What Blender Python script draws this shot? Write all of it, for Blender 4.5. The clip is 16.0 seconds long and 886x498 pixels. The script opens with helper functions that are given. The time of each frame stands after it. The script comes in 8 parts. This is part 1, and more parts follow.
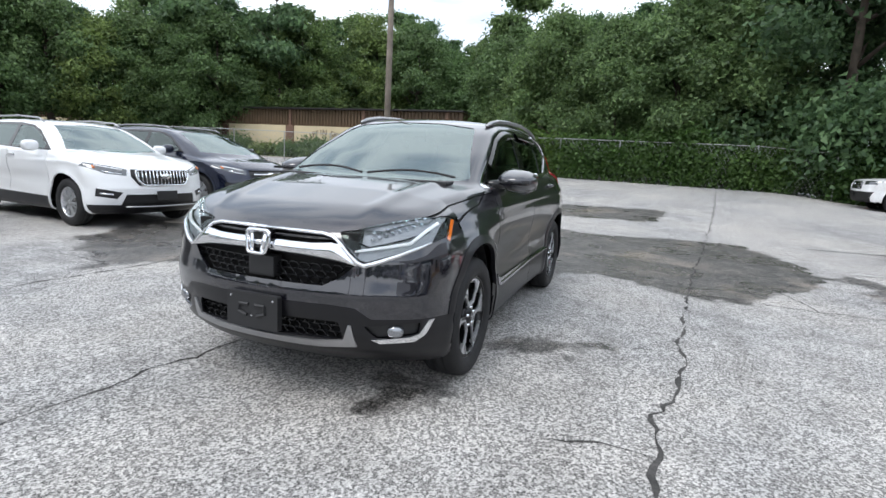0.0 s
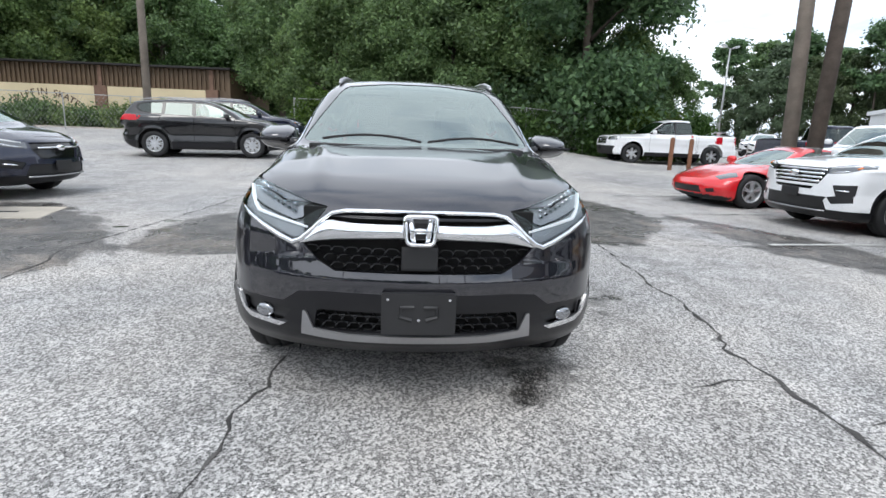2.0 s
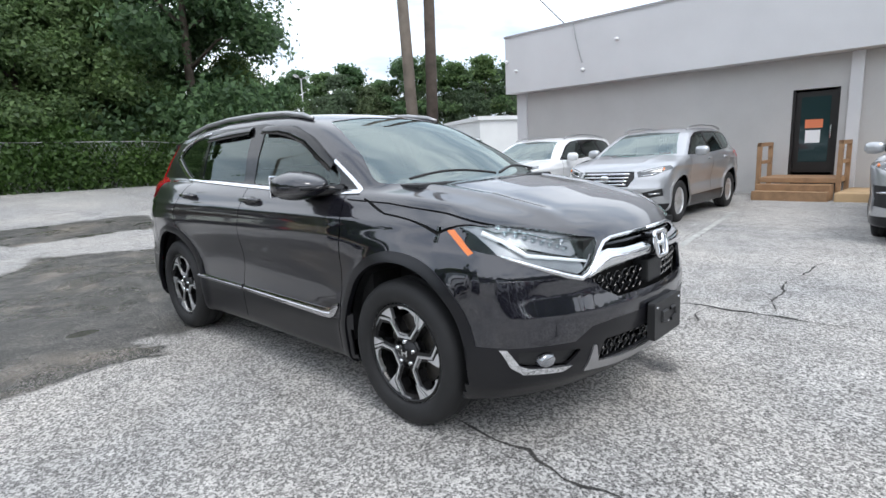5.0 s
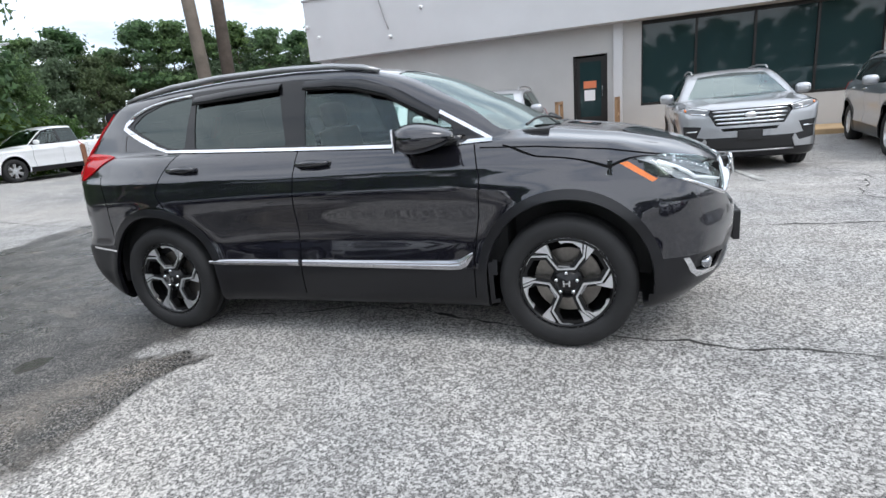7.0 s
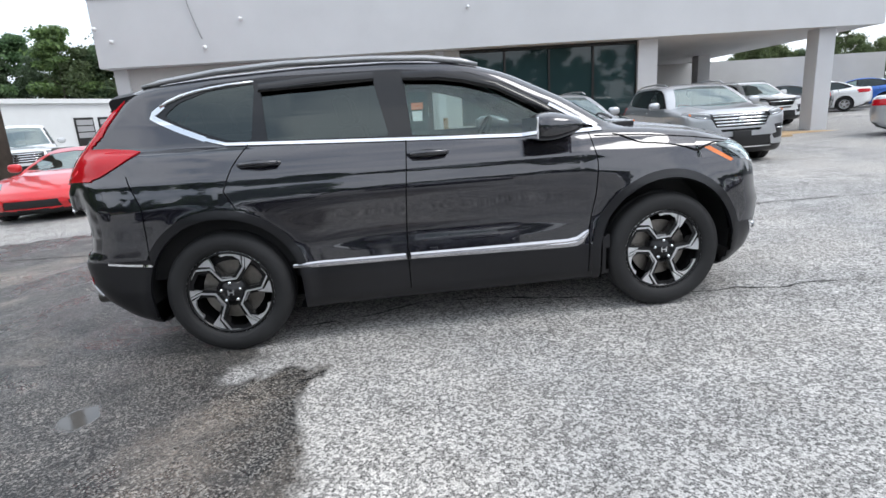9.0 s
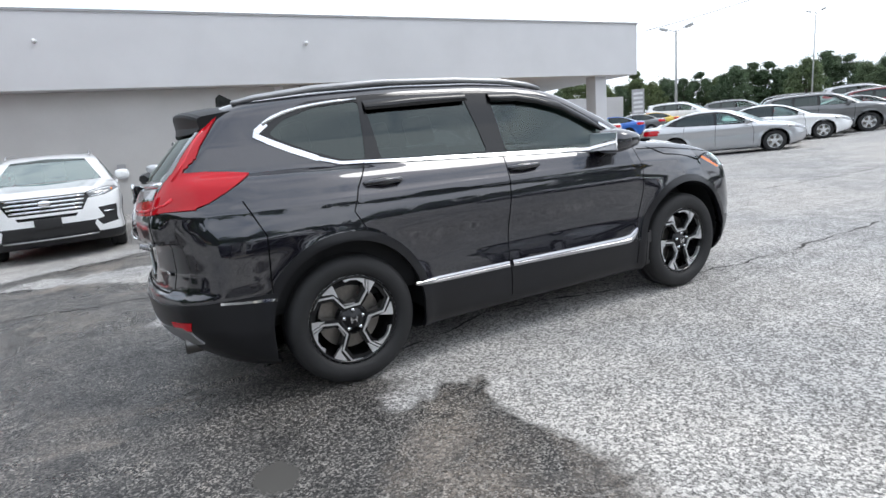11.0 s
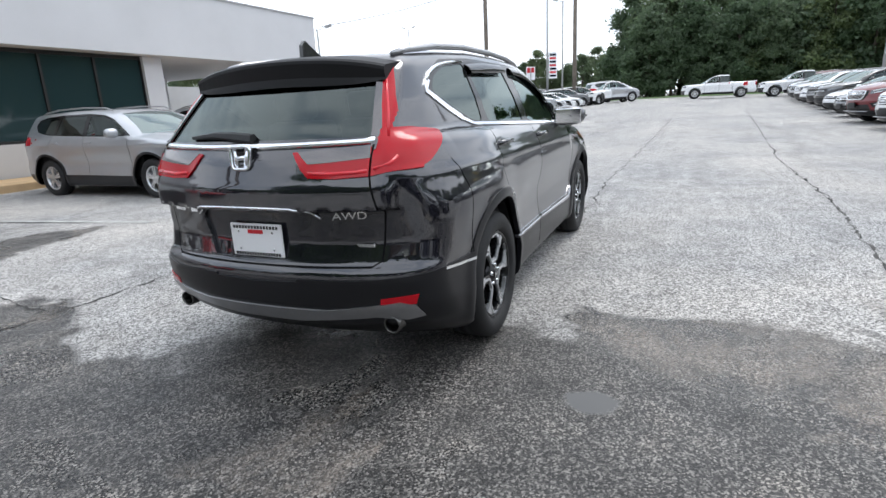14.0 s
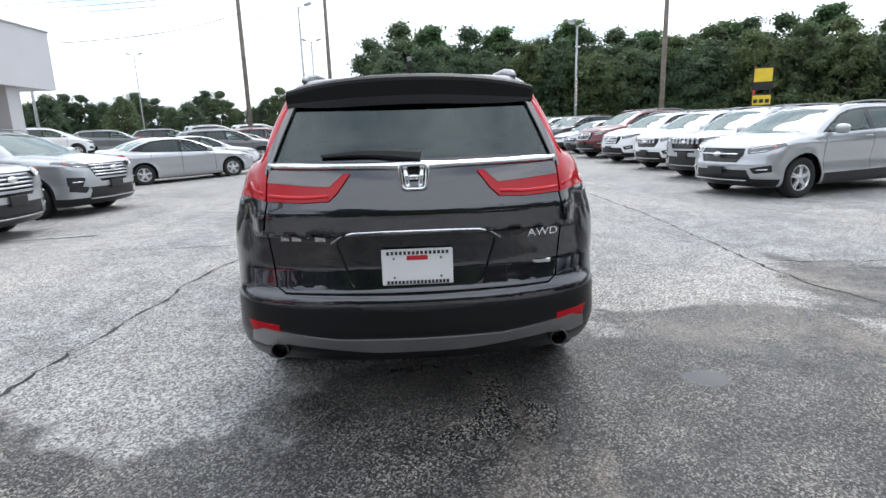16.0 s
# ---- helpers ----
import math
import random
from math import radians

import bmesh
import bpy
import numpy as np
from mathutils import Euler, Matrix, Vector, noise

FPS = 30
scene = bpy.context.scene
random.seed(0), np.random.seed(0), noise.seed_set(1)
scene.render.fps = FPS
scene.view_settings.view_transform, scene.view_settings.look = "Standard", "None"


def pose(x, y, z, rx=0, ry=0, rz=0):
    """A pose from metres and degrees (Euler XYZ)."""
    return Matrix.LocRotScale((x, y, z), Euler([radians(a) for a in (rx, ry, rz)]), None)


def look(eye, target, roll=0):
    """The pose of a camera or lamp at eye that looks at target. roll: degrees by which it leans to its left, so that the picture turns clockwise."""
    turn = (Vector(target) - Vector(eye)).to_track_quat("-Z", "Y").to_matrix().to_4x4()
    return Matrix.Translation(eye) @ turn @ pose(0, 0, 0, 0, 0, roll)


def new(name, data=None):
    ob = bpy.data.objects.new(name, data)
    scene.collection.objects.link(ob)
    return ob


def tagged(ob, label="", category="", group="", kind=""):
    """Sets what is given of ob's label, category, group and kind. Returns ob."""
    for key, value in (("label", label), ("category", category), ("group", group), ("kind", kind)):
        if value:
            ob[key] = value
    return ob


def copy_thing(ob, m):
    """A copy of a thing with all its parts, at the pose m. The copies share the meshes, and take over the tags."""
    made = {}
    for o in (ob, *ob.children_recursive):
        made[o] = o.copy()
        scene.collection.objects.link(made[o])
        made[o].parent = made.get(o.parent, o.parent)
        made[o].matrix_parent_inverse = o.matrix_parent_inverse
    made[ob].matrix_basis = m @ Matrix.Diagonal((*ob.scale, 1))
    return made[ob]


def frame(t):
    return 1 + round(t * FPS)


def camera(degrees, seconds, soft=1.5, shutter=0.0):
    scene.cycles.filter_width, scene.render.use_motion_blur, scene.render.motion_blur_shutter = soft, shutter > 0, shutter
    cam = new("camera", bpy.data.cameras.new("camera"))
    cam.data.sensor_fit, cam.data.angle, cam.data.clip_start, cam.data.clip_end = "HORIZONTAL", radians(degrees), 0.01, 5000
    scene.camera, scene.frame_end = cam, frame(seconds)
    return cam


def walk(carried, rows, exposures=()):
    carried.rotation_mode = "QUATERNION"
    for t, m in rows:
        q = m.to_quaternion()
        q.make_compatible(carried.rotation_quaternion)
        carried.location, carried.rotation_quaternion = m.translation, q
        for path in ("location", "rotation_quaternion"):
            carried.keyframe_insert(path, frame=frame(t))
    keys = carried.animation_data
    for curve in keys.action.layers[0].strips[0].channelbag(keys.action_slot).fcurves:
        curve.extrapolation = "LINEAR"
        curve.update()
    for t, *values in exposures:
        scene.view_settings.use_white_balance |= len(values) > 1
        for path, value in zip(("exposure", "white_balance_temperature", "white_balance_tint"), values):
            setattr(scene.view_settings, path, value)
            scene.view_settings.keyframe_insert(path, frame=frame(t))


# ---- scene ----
cam = camera(79.0, 16.0)
PATH = [
    (0, (1.815, -4.37, 1.311), (1.113, -2.527, 0.977), 3.2),
    (0.5, (1.33, -4.481, 1.32), (0.81, -2.578, 0.991), 1.8),
    (1, (0.854, -4.496, 1.273), (0.536, -2.552, 0.928), 2.1),
    (1.5, (0.386, -4.472, 1.249), (0.277, -2.513, 0.863), 2.6),
    (2, (-0.076, -4.41, 1.254), (0.076, -2.462, 0.828), 2.3),
    (2.5, (-0.531, -4.299, 1.294), (-0.154, -2.382, 0.868), 1.6),
    (3, (-0.987, -4.16, 1.298), (-0.358, -2.307, 0.886), 1.2),
    (3.5, (-1.385, -3.963, 1.283), (-0.486, -2.228, 0.855), 0.4),
    (4, (-1.763, -3.743, 1.291), (-0.626, -2.151, 0.873), -0.7),
    (4.2, (-1.936, -3.652, 1.308), (-0.73, -2.105, 0.914), -1.0),
    (6.3, (-3.261, -2.209, 1.273), (-1.562, -1.246, 0.838), -5.7),
    (6.5, (-3.37, -2.037, 1.271), (-1.636, -1.156, 0.802), -5.8),
    (7, (-3.613, -1.626, 1.305), (-1.785, -0.983, 0.81), -5.5),
    (7.5, (-3.761, -1.165, 1.331), (-1.871, -0.725, 0.847), -5.0),
    (8, (-3.896, -0.647, 1.343), (-1.967, -0.381, 0.886), -5.8),
    (8.5, (-3.952, -0.156, 1.315), (-2.009, -0.116, 0.843), -5.6),
    (9, (-3.996, 0.336, 1.277), (-2.063, 0.167, 0.800), -4.3),
    (9.5, (-4.023, 0.83, 1.298), (-2.104, 0.506, 0.837), -4.0),
    (9.7, (-3.995, 1.024, 1.297), (-2.093, 0.642, 0.823), -4.3),
    (11.8, (-3.318, 2.845, 1.313), (-1.783, 1.63, 0.905), -4.1),
    (12, (-3.236, 3.021, 1.328), (-1.76, 1.741, 0.897), -3.5),
    (12.5, (-2.933, 3.399, 1.32), (-1.577, 1.992, 0.893), -2.5),
    (13, (-2.598, 3.704, 1.301), (-1.422, 2.159, 0.823), -2.3),
    (13.5, (-2.22, 3.928, 1.303), (-1.274, 2.247, 0.775), -2.4),
    (14, (-1.805, 4.144, 1.322), (-1.014, 2.382, 0.803), -3.0),
    (14.5, (-1.36, 4.29, 1.343), (-0.749, 2.446, 0.871), -2.9),
    (15, (-0.899, 4.365, 1.354), (-0.521, 2.452, 0.909), -3.4),
    (15.5, (-0.44, 4.444, 1.347), (-0.301, 2.491, 0.936), -2.7),
    (16, (-0.007, 4.481, 1.312), (-0.098, 2.529, 0.884), -1.8),
]
walk(cam, [(t, look(eye, target, roll)) for t, eye, target, roll in PATH])
# ---------------------------------------------------------------- world, sun, exposure
world = bpy.data.worlds.new("overcast_sky")
scene.world = world
world.use_nodes = True
wn, wl = world.node_tree.nodes, world.node_tree.links
wn.clear()
SUN_ELEV, SUN_TURN = 55.0, 200.0
w_out = wn.new("ShaderNodeOutputWorld")
w_bg = wn.new("ShaderNodeBackground")
w_sky = wn.new("ShaderNodeTexSky")
w_sky.sky_type, w_sky.sun_disc = "NISHITA", False
w_sky.sun_elevation, w_sky.sun_rotation = radians(SUN_ELEV), radians(SUN_TURN)
w_sky.dust_density = 4.0
w_co = wn.new("ShaderNodeTexCoord")
w_map = wn.new("ShaderNodeMapping")
w_map.inputs["Scale"].default_value = (1.2, 1.2, 4.5)
w_noise = wn.new("ShaderNodeTexNoise")
w_noise.inputs["Scale"].default_value = 1.6
w_noise.inputs["Detail"].default_value = 6.0
w_noise.inputs["Roughness"].default_value = 0.55
w_ramp = wn.new("ShaderNodeValToRGB")
w_ramp.color_ramp.elements[0].position, w_ramp.color_ramp.elements[0].color = 0.36, (5.0, 5.9, 7.2, 1)
w_ramp.color_ramp.elements[1].position, w_ramp.color_ramp.elements[1].color = 0.54, (9.6, 10.2, 11.1, 1)
w_mix = wn.new("ShaderNodeMix")
w_mix.data_type = "RGBA"
w_mix.inputs[0].default_value = 0.9
wl.new(w_co.outputs["Generated"], w_map.inputs["Vector"])
wl.new(w_map.outputs["Vector"], w_noise.inputs["Vector"])
wl.new(w_noise.outputs[0], w_ramp.inputs[0])
wl.new(w_sky.outputs[0], w_mix.inputs[6])
wl.new(w_ramp.outputs[0], w_mix.inputs[7])
wl.new(w_mix.outputs[2], w_bg.inputs["Color"])
w_bg.inputs["Strength"].default_value = 0.174
wl.new(w_bg.outputs[0], w_out.inputs["Surface"])

sun = new("sun", bpy.data.lights.new("sun", "SUN"))
sun.data.energy, sun.data.angle, sun.data.color = 1.3, radians(25), (1.0, 0.99, 0.97)
sun.matrix_world = look((40 * math.sin(radians(SUN_TURN)), 40 * math.cos(radians(SUN_TURN)), 57), (0, 0, 0))


# ---------------------------------------------------------------- materials
def material(name, colour, rough=0.6, metal=0.0, spec=0.5):
    m = bpy.data.materials.new(name)
    m.use_nodes = True
    b = m.node_tree.nodes["Principled BSDF"]
    b.inputs["Base Color"].default_value = (*colour, 1)
    b.inputs["Roughness"].default_value = rough
    b.inputs["Metallic"].default_value = metal
    b.inputs["Specular IOR Level"].default_value = spec
    return m


def bsdf(m):
    return m.node_tree.nodes["Principled BSDF"]


def node(m, kind, **values):
    n = m.node_tree.nodes.new(kind)
    for key, value in values.items():
        n.inputs[key].default_value = value
    return n


def link(m, a, b):
    m.node_tree.links.new(a, b)


def coords(m, what="Object"):
    return node(m, "ShaderNodeTexCoord").outputs[what]


def noise_at(m, vec, scale, detail=4.0, rough=0.55, distort=0.0):
    n = node(m, "ShaderNodeTexNoise", Scale=scale, Detail=detail, Roughness=rough, Distortion=distort)
    link(m, vec, n.inputs["Vector"])
    return n.outputs[0]


def ramp(m, fac, *stops):
    r = node(m, "ShaderNodeValToRGB")
    cr = r.color_ramp
    while len(cr.elements) < len(stops):
        cr.elements.new(0.5)
    for e, (p, c) in zip(cr.elements, stops):
        e.position, e.color = p, (*c, 1) if len(c) == 3 else c
    link(m, fac, r.inputs[0])
    return r.outputs[0]


def grey(v):
    return (v, v, v)


def mixed(m, fac, a, b, mode="MIX"):
    n = node(m, "ShaderNodeMix")
    n.data_type, n.blend_type = "RGBA", mode
    for sock, value in ((n.inputs[0], fac), (n.inputs[6], a), (n.inputs[7], b)):
        if hasattr(value, "is_linked"):
            link(m, value, sock)
        elif isinstance(value, tuple):
            sock.default_value = (*value, 1)
        else:
            sock.default_value = value
    return n.outputs[2]


def bump(m, height, strength, distance=0.01):
    n = node(m, "ShaderNodeBump", Strength=strength, Distance=distance)
    link(m, height, n.inputs["Height"])
    link(m, n.outputs[0], bsdf(m).inputs["Normal"])


def varied(m, colour, amount=0.25, scale=4.0, fine=60.0, what="Object", bumpy=0.0, rough=None):
    """Two scales of variation on a base colour, with optional relief."""
    vec = coords(m, what)
    big = noise_at(m, vec, scale)
    small = noise_at(m, vec, fine)
    c0 = tuple(max(0, v * (1 - amount)) for v in colour)
    c1 = tuple(min(1, v * (1 + amount)) for v in colour)
    a = ramp(m, big, (0.3, c0), (0.7, c1))
    b = ramp(m, small, (0.3, grey(1 - amount * 0.5)), (0.7, grey(1 + amount * 0.2)))
    link(m, mixed(m, 1.0, a, b, "MULTIPLY"), bsdf(m).inputs["Base Color"])
    if rough:
        link(m, ramp(m, big, (0.3, grey(rough[0])), (0.7, grey(rough[1]))), bsdf(m).inputs["Roughness"])
    if bumpy:
        bump(m, small, bumpy)
    return m


def paint(name, colour, flake=0.0, rough=0.28, coat=1.0):
    m = material(name, colour, rough, flake)
    b = bsdf(m)
    b.inputs["Coat Weight"].default_value = coat
    b.inputs["Coat Roughness"].default_value = 0.03
    vec = coords(m)
    grain = noise_at(m, vec, 900.0, 2.0)
    dust = noise_at(m, vec, 2.2, 5.0)
    c = ramp(m, grain, (0.35, tuple(v * 0.82 for v in colour)), (0.65, tuple(min(1, v * 1.2) for v in colour)))
    link(m, c, b.inputs["Base Color"])
    link(m, ramp(m, dust, (0.35, grey(0.02)), (0.75, grey(0.06))), b.inputs["Coat Roughness"])
    return m


def glass_pane(name, tint, rough=0.02, alpha_mix=0.5):
    """Tinted car glass: part mirror-like gloss, part clear tinted view."""
    m = bpy.data.materials.new(name)
    m.use_nodes = True
    nodes = m.node_tree.nodes
    out = nodes["Material Output"]
    nodes.remove(nodes["Principled BSDF"])
    clear = nodes.new("ShaderNodeBsdfTransparent")
    clear.inputs["Color"].default_value = (*tint, 1)
    gloss = nodes.new("ShaderNodeBsdfGlossy")
    gloss.inputs["Roughness"].default_value = rough
    gloss.inputs["Color"].default_value = (0.88, 1.0, 0.97, 1)
    fres = nodes.new("ShaderNodeFresnel")
    fres.inputs["IOR"].default_value = alpha_mix
    mix = nodes.new("ShaderNodeMixShader")
    m.node_tree.links.new(fres.outputs[0], mix.inputs[0])
    m.node_tree.links.new(clear.outputs[0], mix.inputs[1])
    m.node_tree.links.new(gloss.outputs[0], mix.inputs[2])
    m.node_tree.links.new(mix.outputs[0], out.inputs["Surface"])
    return m


MAT = {}
MAT["hero_paint"] = paint("gunmetal_paint", (0.0078, 0.0077, 0.0145), 0.6, 0.30)
bsdf(MAT["hero_paint"]).inputs["Specular IOR Level"].default_value = 0.4
bsdf(MAT["hero_paint"]).inputs["Coat IOR"].default_value = 1.85
MAT["black_paint"] = paint("black_paint", (0.008, 0.008, 0.009), 0.2, 0.25)
MAT["navy_paint"] = paint("navy_paint", (0.010, 0.014, 0.034), 0.4, 0.25)
MAT["white_paint"] = paint("white_paint", (0.80, 0.81, 0.82), 0.0, 0.35)
MAT["silver_paint"] = paint("silver_paint", (0.50, 0.51, 0.53), 0.75, 0.32)
MAT["grey_paint"] = paint("grey_paint", (0.16, 0.165, 0.17), 0.6, 0.30)
MAT["red_paint"] = paint("red_paint", (0.62, 0.012, 0.018), 0.1, 0.28)
MAT["maroon_paint"] = paint("maroon_paint", (0.14, 0.010, 0.014), 0.3, 0.28)
MAT["yellow_paint"] = paint("yellow_paint", (0.62, 0.42, 0.05), 0.3, 0.28)
MAT["blue_paint"] = paint("blue_paint", (0.01, 0.11, 0.45), 0.3, 0.28)
MAT["chrome"] = material("chrome", (0.82, 0.83, 0.85), 0.06, 1.0)
MAT["satin"] = varied(material("satin_silver", (0.40, 0.40, 0.41), 0.35, 0.9), (0.40, 0.40, 0.41), 0.1)
MAT["plastic"] = varied(material("black_plastic", (0.016, 0.016, 0.017), 0.5), (0.016, 0.016, 0.017), 0.2, 3.0, 500.0, bumpy=0.05)
MAT["gloss_black"] = material("gloss_black_plastic", (0.006, 0.006, 0.007), 0.12)
MAT["cladding"] = varied(material("dark_cladding", (0.007, 0.007, 0.009), 0.30, 0.0, 0.45), (0.007, 0.007, 0.009), 0.2, 3.0, 400.0, bumpy=0.04)
MAT["matt_black"] = varied(material("matt_black", (0.006, 0.006, 0.007), 0.5, 0.0, 0.25), (0.006, 0.006, 0.007), 0.2)
MAT["dark_chrome"] = material("dark_chrome", (0.50, 0.50, 0.52), 0.14, 1.0)
MAT["steel"] = material("dull_steel", (0.16, 0.155, 0.15), 0.28, 1.0)
MAT["gap"] = material("panel_gap", (0.002, 0.002, 0.002), 0.9)
MAT["rubber"] = varied(material("tyre_rubber", (0.013, 0.013, 0.014), 0.7), (0.013, 0.013, 0.014), 0.3, 6.0, 150.0, bumpy=0.15)
MAT["rim_black"] = material("gloss_black_rim", (0.010, 0.010, 0.011), 0.2, 0.3)
MAT["alloy"] = varied(material("machined_alloy", (0.80, 0.81, 0.83), 0.36, 0.9), (0.80, 0.81, 0.83), 0.08, 8.0, 200.0)
MAT["glass_clear"] = glass_pane("green_tinted_glass", (0.74, 0.86, 0.83), 0.01, 1.75)
MAT["glass_front"] = glass_pane("windshield_glass", (0.42, 0.56, 0.54), 0.03, 3.2)
MAT["glass_dark"] = glass_pane("privacy_glass", (0.07, 0.07, 0.075), 0.01, 1.75)
MAT["lamp_clear"] = glass_pane("clear_lens", (0.92, 0.94, 0.96), 0.02, 1.45)
MAT["lamp_red"] = paint("red_lens", (0.46, 0.004, 0.012), 0.0, 0.15, 0.3)
bsdf(MAT["lamp_red"]).inputs["Specular IOR Level"].default_value = 0.25
MAT["lamp_guide"] = paint("red_light_guide", (0.66, 0.012, 0.026), 0.0, 0.12, 0.4)
MAT["lamp_amber"] = paint("amber_lens", (0.75, 0.17, 0.01), 0.0, 0.2)
MAT["white_lens"] = paint("white_lens", (0.75, 0.76, 0.78), 0.0, 0.2)
MAT["interior"] = varied(material("dark_cabin", (0.012, 0.012, 0.013), 0.8), (0.012, 0.012, 0.013), 0.3)
MAT["seat"] = varied(material("grey_leather", (0.10, 0.095, 0.09), 0.55), (0.10, 0.095, 0.09), 0.2)
MAT["disc"] = varied(material("brake_steel", (0.25, 0.23, 0.21), 0.4, 0.9), (0.25, 0.23, 0.21), 0.3)
MAT["reverse_lens"] = paint("reverse_lens", (0.13, 0.12, 0.12), 0.7, 0.2)
MAT["bowl"] = varied(material("headlight_bowl", (0.34, 0.35, 0.37), 0.35, 0.3), (0.34, 0.35, 0.37), 0.15)
MAT["led"] = material("led_reflector", (0.75, 0.76, 0.80), 0.12, 1.0)
MAT["drl"] = material("lit_running_light", (0.85, 0.87, 0.90), 0.3)
bsdf(MAT["drl"]).inputs["Emission Color"].default_value = (0.92, 0.97, 1.0, 1)
bsdf(MAT["drl"]).inputs["Emission Strength"].default_value = 0.45
MAT["fog_lens"] = paint("fog_lens", (0.30, 0.31, 0.33), 0.8, 0.15)
MAT["white_sign"] = material("white_plate", (0.85, 0.85, 0.86), 0.4)
MAT["red_ink"] = material("red_ink", (0.60, 0.02, 0.03), 0.5)
MAT["black_ink"] = material("black_ink", (0.02, 0.02, 0.02), 0.5)


# ---------------------------------------------------------------- mesh helpers
def mesh_object(name, bm, mat, parent=None, label="", smooth=False):
    me = bpy.data.meshes.new(name)
    bm.to_mesh(me)
    bm.free()
    if mat is not None:
        me.materials.append(mat)
    if smooth:
        me.polygons.foreach_set("use_smooth", [True] * len(me.polygons))
        me.update()
    ob = new(name, me)
    if parent is not None:
        ob.parent = parent
    if label:
        ob["label"] = label
    return ob


def part(name, bm, mat, parent, label="", smooth=False):
    return mesh_object(name, bm, mat, parent, label, smooth)


def box(bm, x0, x1, y0, y1, z0, z1, m=None):
    """Adds a box to bm, turned by m if given."""
    r = bmesh.ops.create_cube(bm, size=1.0)
    mat = Matrix.Translation(((x0 + x1) / 2, (y0 + y1) / 2, (z0 + z1) / 2)) @ Matrix.Diagonal((abs(x1 - x0), abs(y1 - y0), abs(z1 - z0), 1))
    bmesh.ops.transform(bm, matrix=(m @ mat) if m else mat, verts=r["verts"])
    return r["verts"]


def bevel_all(bm, width, segments=2):
    bmesh.ops.bevel(bm, geom=list(bm.edges), offset=width, segments=segments, affect="EDGES", profile=0.7, clamp_overlap=True)


def boxed(x0, x1, y0, y1, z0, z1, bev=0.0, segments=2, m=None):
    bm = bmesh.new()
    box(bm, x0, x1, y0, y1, z0, z1)
    if bev:
        bevel_all(bm, bev, segments)
    if m:
        bmesh.ops.transform(bm, matrix=m, verts=bm.verts)
    return bm


def tube(bm, path, radii, sides=10, cap=True):
    """A round bar along points; radii: one number or one for each point."""
    pts = [Vector(p) for p in path]
    if not hasattr(radii, "__len__"):
        radii = [radii] * len(pts)
    rings, side = [], None
    for i, p in enumerate(pts):
        d = (pts[min(i + 1, len(pts) - 1)] - pts[max(i - 1, 0)]).normalized()
        if side is None:
            side = d.orthogonal().normalized()
        side = (side - d * side.dot(d)).normalized()
        other = d.cross(side)
        rings.append([bm.verts.new(p + (side * math.cos(a) + other * math.sin(a)) * radii[i])
                      for a in (2 * math.pi * k / sides for k in range(sides))])
    for a, b in zip(rings, rings[1:]):
        for k in range(sides):
            bm.faces.new((a[k], a[(k + 1) % sides], b[(k + 1) % sides], b[k]))
    if cap:
        bm.faces.new(rings[0][::-1])
        bm.faces.new(rings[-1])


def prism(bm, pts, depth, m=None):
    """Extrudes a flat outline (x, z) along y from 0 to depth."""
    a = [bm.verts.new((p[0], 0, p[1])) for p in pts]
    b = [bm.verts.new((p[0], depth, p[1])) for p in pts]
    n = len(pts)
    bm.faces.new(a)
    bm.faces.new(b[::-1])
    for i in range(n):
        bm.faces.new((a[i], b[i], b[(i + 1) % n], a[(i + 1) % n]))
    bmesh.ops.recalc_face_normals(bm, faces=bm.faces)
    if m:
        bmesh.ops.transform(bm, matrix=m, verts=a + b)


def lathe(bm, profile, sides=48, axis="x"):
    """Turns (radius, along) points about an axis."""
    rings = []
    for r, s in profile:
        ring = []
        for k in range(sides):
            a = 2 * math.pi * k / sides
            c, d = r * math.cos(a), r * math.sin(a)
            ring.append(bm.verts.new({"x": (s, c, d), "y": (c, s, d), "z": (c, d, s)}[axis]))
        rings.append(ring)
    for a, b in zip(rings, rings[1:]):
        for k in range(sides):
            bm.faces.new((a[k], a[(k + 1) % sides], b[(k + 1) % sides], b[k]))
    bmesh.ops.recalc_face_normals(bm, faces=bm.faces)


def text_part(name, words, size, mat, parent, m, depth=0.004, label=""):
    """Raised lettering as a mesh; m places its baseline centre."""
    cu = bpy.data.curves.new(name, "FONT")
    cu.body, cu.size, cu.extrude, cu.align_x, cu.align_y = words, size, depth, "CENTER", "CENTER"
    tmp = bpy.data.objects.new(name, cu)
    scene.collection.objects.link(tmp)
    bpy.context.view_layer.update()
    me = bpy.data.meshes.new_from_object(tmp.evaluated_get(bpy.context.evaluated_depsgraph_get()))
    bpy.data.objects.remove(tmp)
    me.materials.clear()
    me.materials.append(mat)
    me.transform(m)
    ob = new(name, me)
    ob.parent = parent
    if label:
        ob["label"] = label
    return ob


def thing(name, label, category, m=None, group="", kind=""):
    ob = new(name)
    if m is not None:
        ob.matrix_basis = m
    return tagged(ob, label, category, group, kind)


# ---------------------------------------------------------------- the ground's height
def ease(a, b, v):
    t = max(0.0, min(1.0, (v - a) / (b - a)))
    return t * t * (3 - 2 * t)


